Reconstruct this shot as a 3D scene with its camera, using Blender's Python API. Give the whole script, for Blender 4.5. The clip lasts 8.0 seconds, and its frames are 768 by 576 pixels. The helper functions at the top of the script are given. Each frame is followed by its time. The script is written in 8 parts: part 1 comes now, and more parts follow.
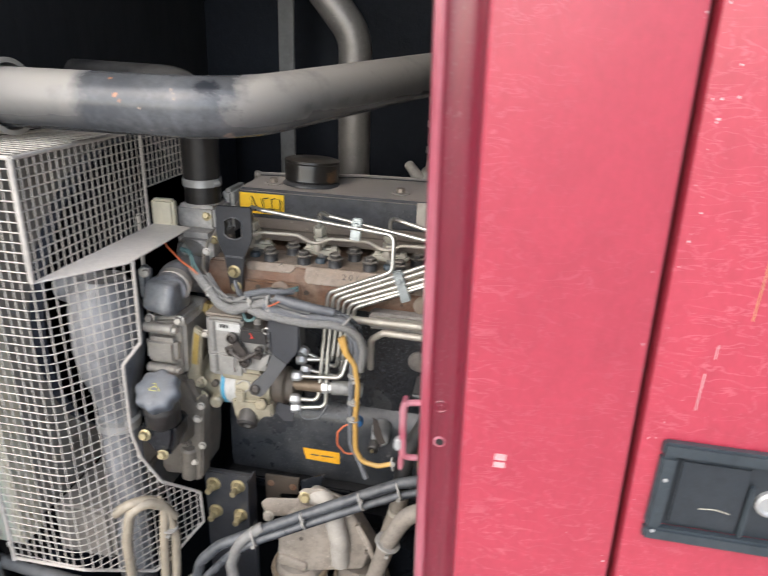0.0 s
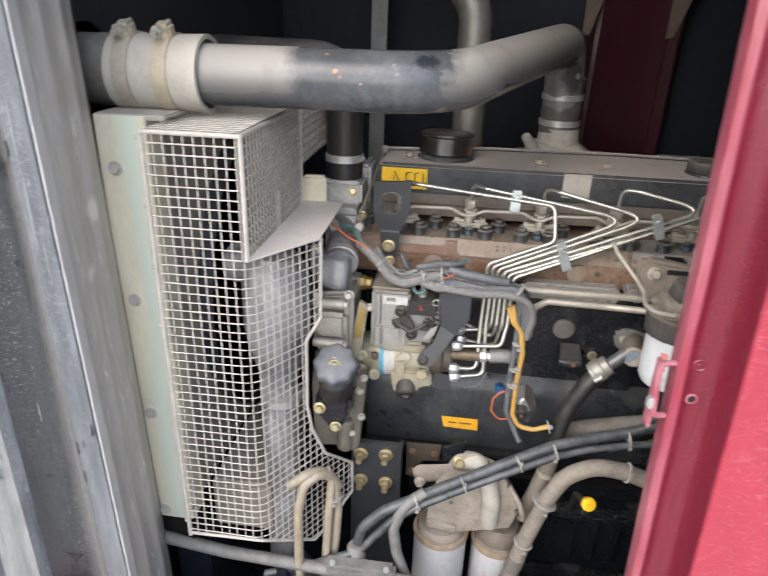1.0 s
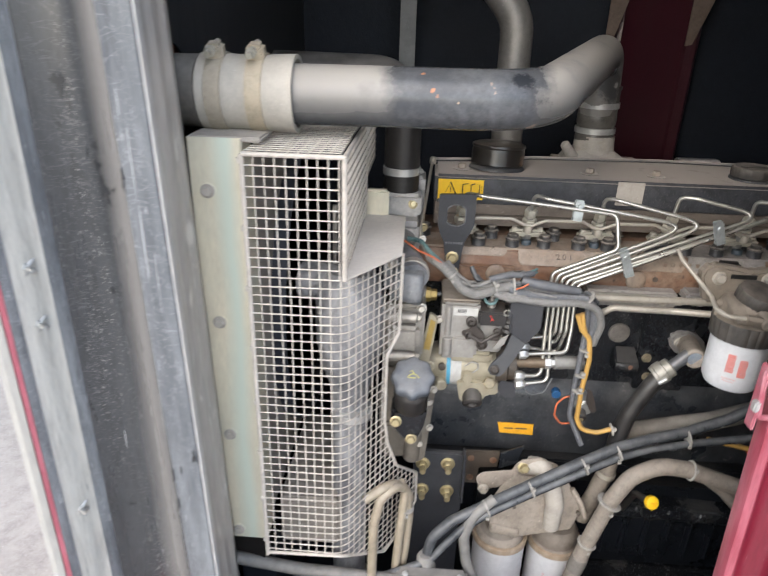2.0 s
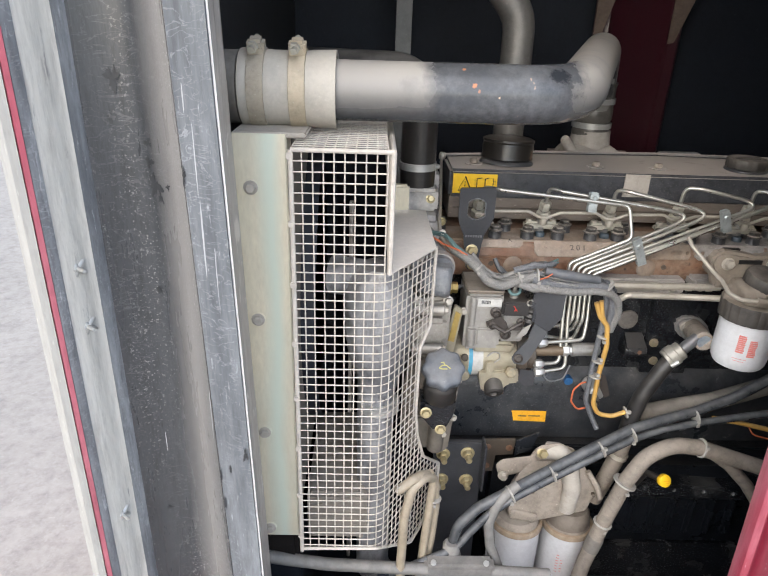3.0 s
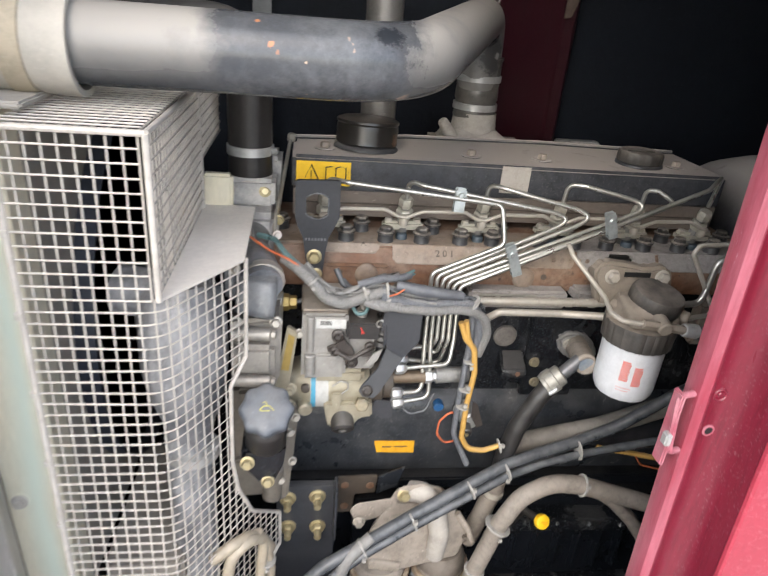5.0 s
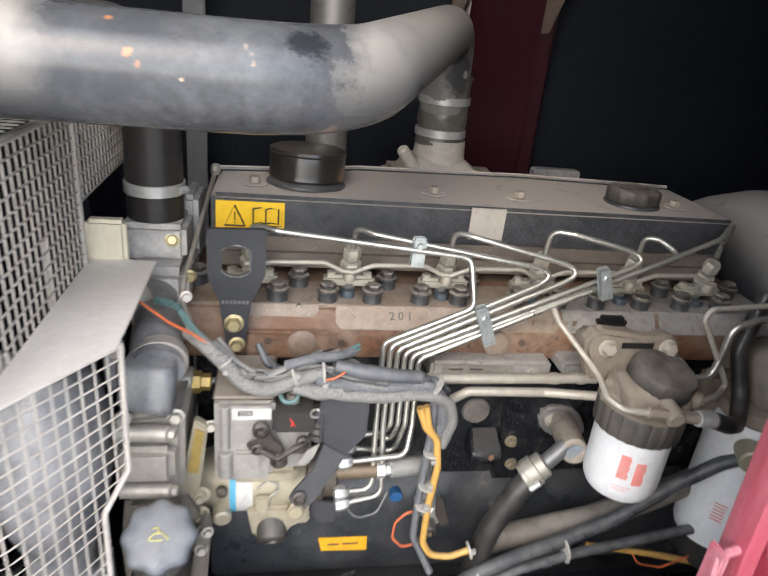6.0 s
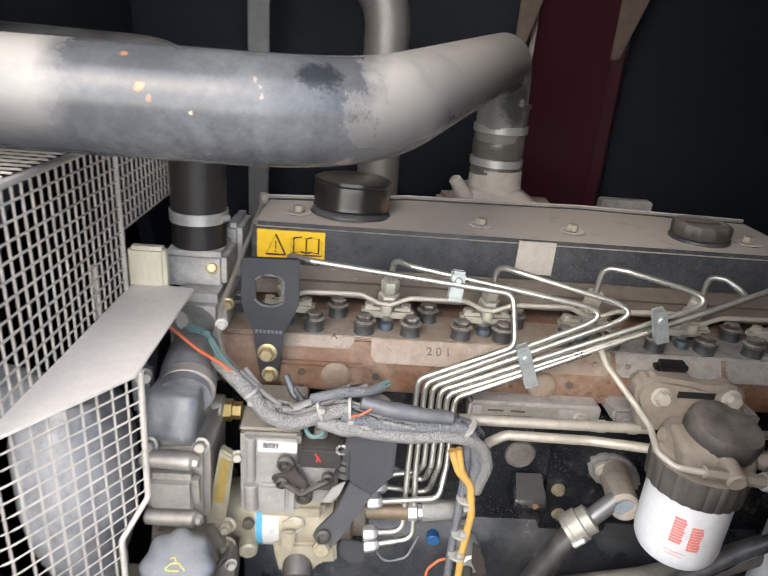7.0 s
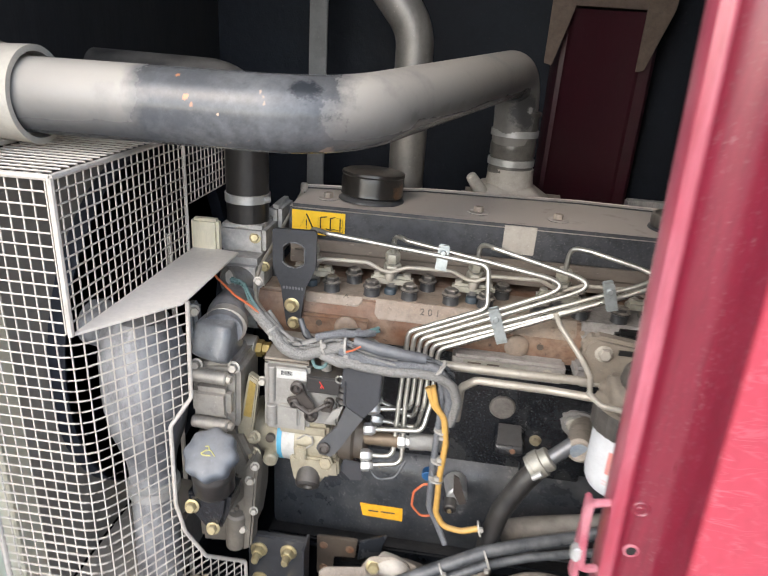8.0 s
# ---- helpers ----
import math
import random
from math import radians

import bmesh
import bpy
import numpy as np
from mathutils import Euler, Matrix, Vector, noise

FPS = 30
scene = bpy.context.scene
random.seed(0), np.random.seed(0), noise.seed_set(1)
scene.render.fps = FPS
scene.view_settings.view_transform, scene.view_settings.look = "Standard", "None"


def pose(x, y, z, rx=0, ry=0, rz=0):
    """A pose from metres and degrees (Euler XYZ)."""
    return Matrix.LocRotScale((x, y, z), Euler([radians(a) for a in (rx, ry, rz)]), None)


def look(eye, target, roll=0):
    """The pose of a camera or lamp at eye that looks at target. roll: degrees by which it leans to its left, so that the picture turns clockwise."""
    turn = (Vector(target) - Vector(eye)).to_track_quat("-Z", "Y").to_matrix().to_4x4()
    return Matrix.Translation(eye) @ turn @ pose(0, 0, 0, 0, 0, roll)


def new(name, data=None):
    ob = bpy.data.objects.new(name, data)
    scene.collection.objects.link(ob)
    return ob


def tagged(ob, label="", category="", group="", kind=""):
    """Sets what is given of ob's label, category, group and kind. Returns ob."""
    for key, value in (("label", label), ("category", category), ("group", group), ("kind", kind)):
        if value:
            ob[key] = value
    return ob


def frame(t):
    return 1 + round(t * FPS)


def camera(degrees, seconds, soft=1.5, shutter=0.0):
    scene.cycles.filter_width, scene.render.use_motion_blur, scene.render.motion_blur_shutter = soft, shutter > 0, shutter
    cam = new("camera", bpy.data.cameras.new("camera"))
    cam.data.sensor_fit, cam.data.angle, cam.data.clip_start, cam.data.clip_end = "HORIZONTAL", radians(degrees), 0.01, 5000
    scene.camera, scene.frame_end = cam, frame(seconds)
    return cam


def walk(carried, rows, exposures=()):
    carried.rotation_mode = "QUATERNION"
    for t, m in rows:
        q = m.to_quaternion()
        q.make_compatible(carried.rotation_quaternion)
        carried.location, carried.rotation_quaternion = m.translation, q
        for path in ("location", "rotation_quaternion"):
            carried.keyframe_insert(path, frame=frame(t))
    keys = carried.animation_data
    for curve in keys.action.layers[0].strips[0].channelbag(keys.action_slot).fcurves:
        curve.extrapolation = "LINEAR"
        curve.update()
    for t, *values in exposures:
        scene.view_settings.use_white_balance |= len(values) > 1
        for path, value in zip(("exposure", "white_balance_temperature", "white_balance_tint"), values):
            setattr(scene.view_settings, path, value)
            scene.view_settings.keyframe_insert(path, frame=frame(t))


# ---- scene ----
cam = camera(64.2, 8.0, soft=1.2, shutter=0.5)
PATH = [
    (0, (0.042, 0.059, 1.53), (-0.275, 1.891, 0.792), 2.5),
    (0.3, (-0.037, 0.029, 1.538), (-0.325, 1.857, 0.781), 1.9),
    (0.5, (-0.111, 0.008, 1.53), (-0.341, 1.84, 0.76), 1.8),
    (0.7, (-0.174, -0.011, 1.524), (-0.384, 1.815, 0.738), 1.7),
    (1, (-0.247, -0.01, 1.524), (-0.465, 1.805, 0.712), 2.0),
    (1.2, (-0.276, 0.011, 1.530), (-0.522, 1.820, 0.713), 1.7),
    (1.5, (-0.309, 0.027, 1.533), (-0.534, 1.839, 0.717), 1.7),
    (1.7, (-0.339, 0.012, 1.543), (-0.522, 1.831, 0.731), 1.8),
    (2, (-0.41, -0.025, 1.541), (-0.517, 1.801, 0.732), 1.6),
    (2.2, (-0.453, -0.045, 1.536), (-0.526, 1.782, 0.725), 1.6),
    (3.5, (-0.527, -0.028, 1.536), (-0.427, 1.799, 0.727), 2.3),
    (3.7, (-0.519, -0.016, 1.532), (-0.401, 1.807, 0.719), 2.5),
    (4, (-0.5, 0.008, 1.532), (-0.362, 1.825, 0.708), 2.9),
    (4.2, (-0.468, 0.039, 1.529), (-0.337, 1.853, 0.696), 3.2),
    (4.5, (-0.415, 0.078, 1.526), (-0.272, 1.879, 0.669), 3.7),
    (4.7, (-0.389, 0.102, 1.517), (-0.196, 1.893, 0.647), 4.4),
    (5.8, (-0.344, 0.299, 1.503), (0.022, 2.088, 0.686), 6.1),
    (6, (-0.313, 0.327, 1.497), (0.04, 2.123, 0.691), 6.2),
    (6.2, (-0.300, 0.355, 1.488), (0.029, 2.169, 0.713), 6.2),
    (6.5, (-0.295, 0.37, 1.504), (-0.047, 2.197, 0.729), 5.7),
    (6.8, (-0.283, 0.360, 1.485), (-0.102, 2.213, 0.754), 5.4),
    (7, (-0.266, 0.344, 1.501), (-0.169, 2.195, 0.749), 4.8),
    (7.2, (-0.256, 0.306, 1.504), (-0.225, 2.171, 0.781), 4.6),
    (7.5, (-0.226, 0.25, 1.505), (-0.287, 2.107, 0.767), 4.2),
    (7.7, (-0.201, 0.217, 1.498), (-0.320, 2.083, 0.790), 3.9),
    (8, (-0.153, 0.182, 1.521), (-0.344, 2.028, 0.776), 4.0),
]
EXPOSURES = [(0.0, 1.2), (1.5, 1.2), (3.5, 1.15), (4.5, 1.26), (6.0, 1.54), (6.5, 1.59), (7.2, 1.63), (8.0, 1.48)]
walk(cam, [(t, look(eye, target, roll)) for t, eye, target, roll in PATH], EXPOSURES)

# ---- light: a bright hazy sky behind the camera ----
world = bpy.data.worlds.new("sky")
scene.world = world
world.use_nodes = True
wn = world.node_tree.nodes
sky = wn.new("ShaderNodeTexSky")
sky.sky_type, sky.sun_disc = "NISHITA", False
sky.sun_elevation, sky.sun_rotation = radians(42), radians(205)
sky.air_density, sky.dust_density = 1.0, 2.0
wn["Background"].inputs["Strength"].default_value = 0.15
world.node_tree.links.new(sky.outputs["Color"], wn["Background"].inputs["Color"])
sun = new("sun", bpy.data.lights.new("sun", "SUN"))
sun.data.energy, sun.data.angle, sun.data.color = 1.5, radians(110), (1.0, 0.972, 0.932)
sun.matrix_world = look((-2.6, -4.2, 4.8), (0, 0, 1))


# ---- materials ----
def surf(name, base, alt=None, rough=0.5, metal=0.0, stain=6.0, grain=120.0, bump=0.15, dust=0.0, dust_colour=(0.33, 0.31, 0.28),
         wear=0.0, wear_colour=(0.3, 0.29, 0.28), coat=0.0, stretch=(1, 1, 1), seed=0.0, spread=0.5,
         dust_range=(0.3, 0.62), clean=None, fleck=None, scratch=0.0, scratch_colour=(0.8, 0.5, 0.5), grime=0.45, dust_low=-0.15, weave=0.0, band=None, gloss=0.5, dust_rough=0.95, salt=0.0, marks=()):
    """A painted, cast or moulded surface: two scales of mottling, fine relief, worn spots and settled dust."""
    m = bpy.data.materials.new(name)
    m.use_nodes = True
    nt = m.node_tree
    n, link = nt.nodes, nt.links.new
    bsdf = n["Principled BSDF"]
    alt = alt or tuple(c * 0.72 for c in base)
    dust = dust if dust > 0.6 else dust * 0.7
    coords = n.new("ShaderNodeTexCoord")
    mapping = n.new("ShaderNodeMapping")
    mapping.inputs["Scale"].default_value = stretch
    mapping.inputs["Location"].default_value = (seed, seed * 1.7, seed * 0.6)
    link(coords.outputs["Object"], mapping.inputs["Vector"])

    def noise_at(scale, detail=6.0, roughness=0.6):
        t = n.new("ShaderNodeTexNoise")
        t.inputs["Scale"].default_value, t.inputs["Detail"].default_value, t.inputs["Roughness"].default_value = scale, detail, roughness
        link(mapping.outputs["Vector"], t.inputs["Vector"])
        return t.outputs["Fac"]

    def ramp(fac, lo, hi):
        r = n.new("ShaderNodeMapRange")
        r.inputs["From Min"].default_value, r.inputs["From Max"].default_value = lo, hi
        link(fac, r.inputs["Value"])
        return r.outputs["Result"]

    def mix(fac, a, b):
        x = n.new("ShaderNodeMix")
        x.data_type = "RGBA"
        if isinstance(fac, float):
            x.inputs[0].default_value = fac
        else:
            link(fac, x.inputs[0])
        for k, v in ((6, a), (7, b)):
            if isinstance(v, tuple):
                x.inputs[k].default_value = (*v, 1)
            else:
                link(v, x.inputs[k])
        return x.outputs[2]

    def times(a, b):
        x = n.new("ShaderNodeMath")
        x.operation, x.use_clamp = "MULTIPLY", True
        for k, v in ((0, a), (1, b)):
            if isinstance(v, float):
                x.inputs[k].default_value = v
            else:
                link(v, x.inputs[k])
        return x.outputs[0]

    stains, fine = noise_at(stain), noise_at(grain, 4.0, 0.7)
    colour = mix(ramp(stains, 0.5 - spread / 2, 0.5 + spread / 2), base, alt)
    colour = mix(times(ramp(fine, 0.35, 0.75), 0.35), colour, tuple(c * 0.6 for c in base))
    if grime:
        patches = times(ramp(noise_at(stain * 3.1 + 8.0, 10.0, 0.78), 0.47, 0.72), float(grime))
        colour = mix(patches, colour, tuple(c * 0.32 for c in base))
        specks = times(ramp(noise_at(grain * 1.7 + 40.0, 3.0, 0.5), 0.66, 0.74), float(grime) * 0.6)
        colour = mix(specks, colour, tuple(min(0.8, c * 1.7 + 0.03) for c in base))
    if weave:
        cells = n.new("ShaderNodeTexVoronoi")
        cells.inputs["Scale"].default_value = weave
        link(mapping.outputs["Vector"], cells.inputs["Vector"])
        colour = mix(times(ramp(cells.outputs["Distance"], 0.3, 0.75), 0.55), colour, tuple(c * 0.35 for c in base))
        fine = cells.outputs["Distance"]
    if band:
        # a soft-sided tint between two places along x; on the jamb a painted highlight
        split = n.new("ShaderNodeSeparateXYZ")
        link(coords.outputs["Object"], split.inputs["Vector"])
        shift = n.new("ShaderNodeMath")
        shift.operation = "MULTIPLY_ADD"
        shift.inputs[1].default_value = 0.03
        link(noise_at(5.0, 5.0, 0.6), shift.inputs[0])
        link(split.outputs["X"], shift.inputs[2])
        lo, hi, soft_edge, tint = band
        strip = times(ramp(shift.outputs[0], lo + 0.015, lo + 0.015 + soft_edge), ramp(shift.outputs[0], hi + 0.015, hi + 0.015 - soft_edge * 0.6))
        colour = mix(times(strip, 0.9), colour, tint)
    if salt:
        # dried white spatter in loose patches
        dots = n.new("ShaderNodeTexNoise")
        dots.inputs["Scale"].default_value, dots.inputs["Detail"].default_value = 330.0, 4.0
        link(coords.outputs["Object"], dots.inputs["Vector"])
        spatter = times(times(ramp(dots.outputs["Fac"], 0.60, 0.66), ramp(noise_at(7.0, 5.0, 0.6), 0.42, 0.62)), float(salt))
        colour = mix(spatter, colour, (0.5, 0.5, 0.48))
    if wear:
        worn = times(ramp(noise_at(stain * 4.3, 8.0, 0.72), 0.68 - 0.2 * wear, 0.76 - 0.2 * wear), min(1.0, 0.5 + wear))
        colour = mix(worn, colour, wear_colour)
    if scratch:
        # hair-fine wandering scuffs: the level lines of a stretched noise
        level = n.new("ShaderNodeMath")
        level.operation = "COMPARE"
        level.inputs[1].default_value, level.inputs[2].default_value = 0.5, 0.013
        own = n.new("ShaderNodeMapping")
        own.inputs["Scale"].default_value = (22.0, 22.0, 58.0)
        link(coords.outputs["Object"], own.inputs["Vector"])
        warp = n.new("ShaderNodeTexNoise")
        warp.inputs["Scale"].default_value, warp.inputs["Detail"].default_value, warp.inputs["Distortion"].default_value = 1.6, 3.0, 0.9
        link(own.outputs["Vector"], warp.inputs["Vector"])
        link(warp.outputs["Fac"], level.inputs[0])
        colour = mix(times(times(level.outputs[0], ramp(noise_at(6.0), 0.38, 0.66)), float(scratch)), colour, scratch_colour)
    rough_out = ramp(stains, -0.6, 1.6)
    r = n.new("ShaderNodeMapRange")
    r.inputs["To Min"].default_value, r.inputs["To Max"].default_value = max(0.04, rough - 0.15), min(1.0, rough + 0.15)
    link(rough_out, r.inputs["Value"])
    rough_out = r.outputs["Result"]
    if dust:
        geo = n.new("ShaderNodeNewGeometry")
        sep = n.new("ShaderNodeSeparateXYZ")
        link(geo.outputs["Normal"], sep.inputs["Vector"])
        film = times(times(ramp(sep.outputs["Z"], dust_low, 0.75), ramp(noise_at(stain * 2.1), *dust_range)), float(dust))
        if clean:
            # rubbed bare between two places along x, with a ragged edge
            split = n.new("ShaderNodeSeparateXYZ")
            link(coords.outputs["Object"], split.inputs["Vector"])
            ragged = n.new("ShaderNodeMath")
            ragged.operation = "MULTIPLY_ADD"
            ragged.inputs[1].default_value = 0.12
            link(noise_at(9.0, 8.0, 0.7), ragged.inputs[0])
            link(split.outputs["X"], ragged.inputs[2])
            bare = times(ramp(ragged.outputs[0], clean[0] + 0.045, clean[0] + 0.075), ramp(ragged.outputs[0], clean[1] + 0.070, clean[1] + 0.050))
            kept = n.new("ShaderNodeMath")
            kept.operation = "MULTIPLY_ADD"
            kept.inputs[1].default_value, kept.inputs[2].default_value = -0.9, 1.0
            link(bare, kept.inputs[0])
            film = times(film, kept.outputs[0])
            if fleck:
                spots = times(ramp(noise_at(26.0, 4.0, 0.6), 0.65, 0.668), bare)
                colour = mix(spots, colour, fleck)
                smear = times(times(ramp(noise_at(13.0, 10.0, 0.8), 0.45, 0.75), bare), 0.3)
                colour = mix(smear, colour, (0.3, 0.315, 0.33))
                dark = times(times(ramp(noise_at(15.0, 6.0, 0.7), 0.52, 0.66), bare), 0.25)
                colour = mix(dark, colour, (0.012, 0.015, 0.02))
        colour = mix(film, colour, dust_colour)
        for centre, radius, tint, amount in marks:
            # a chip or scuff with a ragged edge at one place of the thing
            near = n.new("ShaderNodeVectorMath")
            near.operation = "DISTANCE"
            near.inputs[1].default_value = centre
            link(coords.outputs["Object"], near.inputs[0])
            rough_edge = n.new("ShaderNodeMath")
            rough_edge.operation = "MULTIPLY_ADD"
            rough_edge.inputs[1].default_value = radius * 2.6
            link(noise_at(0.7 / radius, 8.0, 0.8), rough_edge.inputs[0])
            link(near.outputs["Value"], rough_edge.inputs[2])
            spot = times(ramp(rough_edge.outputs[0], radius * 2.05, radius * 1.75), float(amount))
            colour = mix(spot, colour, tint)
        x = n.new("ShaderNodeMix")
        link(film, x.inputs[0])
        link(rough_out, x.inputs[2])
        x.inputs[3].default_value = dust_rough
        rough_out = x.outputs[0]
        inv = n.new("ShaderNodeMath")
        inv.operation = "MULTIPLY_ADD"
        inv.inputs[1].default_value, inv.inputs[2].default_value = -metal, metal
        link(film, inv.inputs[0])
        link(inv.outputs[0], bsdf.inputs["Metallic"])
    else:
        bsdf.inputs["Metallic"].default_value = metal
    bsdf.inputs["Specular IOR Level"].default_value = gloss
    link(colour, bsdf.inputs["Base Color"])
    link(rough_out, bsdf.inputs["Roughness"])
    bsdf.inputs["Coat Weight"].default_value = coat
    bsdf.inputs["Coat Roughness"].default_value = 0.22
    b = n.new("ShaderNodeBump")
    b.inputs["Strength"].default_value, b.inputs["Distance"].default_value = bump, 0.002
    link(fine, b.inputs["Height"])
    link(b.outputs["Normal"], bsdf.inputs["Normal"])
    return m


ORANGE = (0.55, 0.22, 0.09)
PIPE_MARKS = [((-0.016, -0.021, 0.080), 0.0036, ORANGE, 0.8), ((-0.003, -0.035, 0.063), 0.0048, ORANGE, 0.8), ((0.003, -0.037, 0.057), 0.0030, ORANGE, 0.5),
              ((0.028, -0.038, 0.050), 0.0022, (0.6, 0.45, 0.32), 0.9), ((0.133, -0.032, 0.069), 0.0024, ORANGE, 0.8),
              ((0.107, -0.022, 0.080), 0.021, (0.014, 0.017, 0.022), 0.8), ((0.122, -0.028, 0.074), 0.015, (0.34, 0.33, 0.31), 0.6), ((0.146, -0.034, 0.052), 0.030, (0.016, 0.019, 0.024), 0.9),
              ((0.112, -0.026, 0.079), 0.009, (0.34, 0.33, 0.31), 0.7), ((0.165, -0.004, 0.055), 0.010, (0.05, 0.052, 0.056), 0.6), ((0.20, 0.07, 0.05), 0.014, (0.09, 0.09, 0.088), 0.5),
              ((0.226, 0.141, 0.048), 0.0198, (0.12, 0.115, 0.105), 0.55), ((0.247, 0.193, 0.054), 0.0144, (0.13, 0.125, 0.115), 0.5), ((0.271, 0.255, 0.054), 0.0162, (0.14, 0.13, 0.12), 0.5),
              ((0.352, 0.494, 0.028), 0.0396, (0.03, 0.031, 0.034), 0.85), ((0.360, 0.493, 0.030), 0.0090, (0.4, 0.39, 0.37), 0.8)]

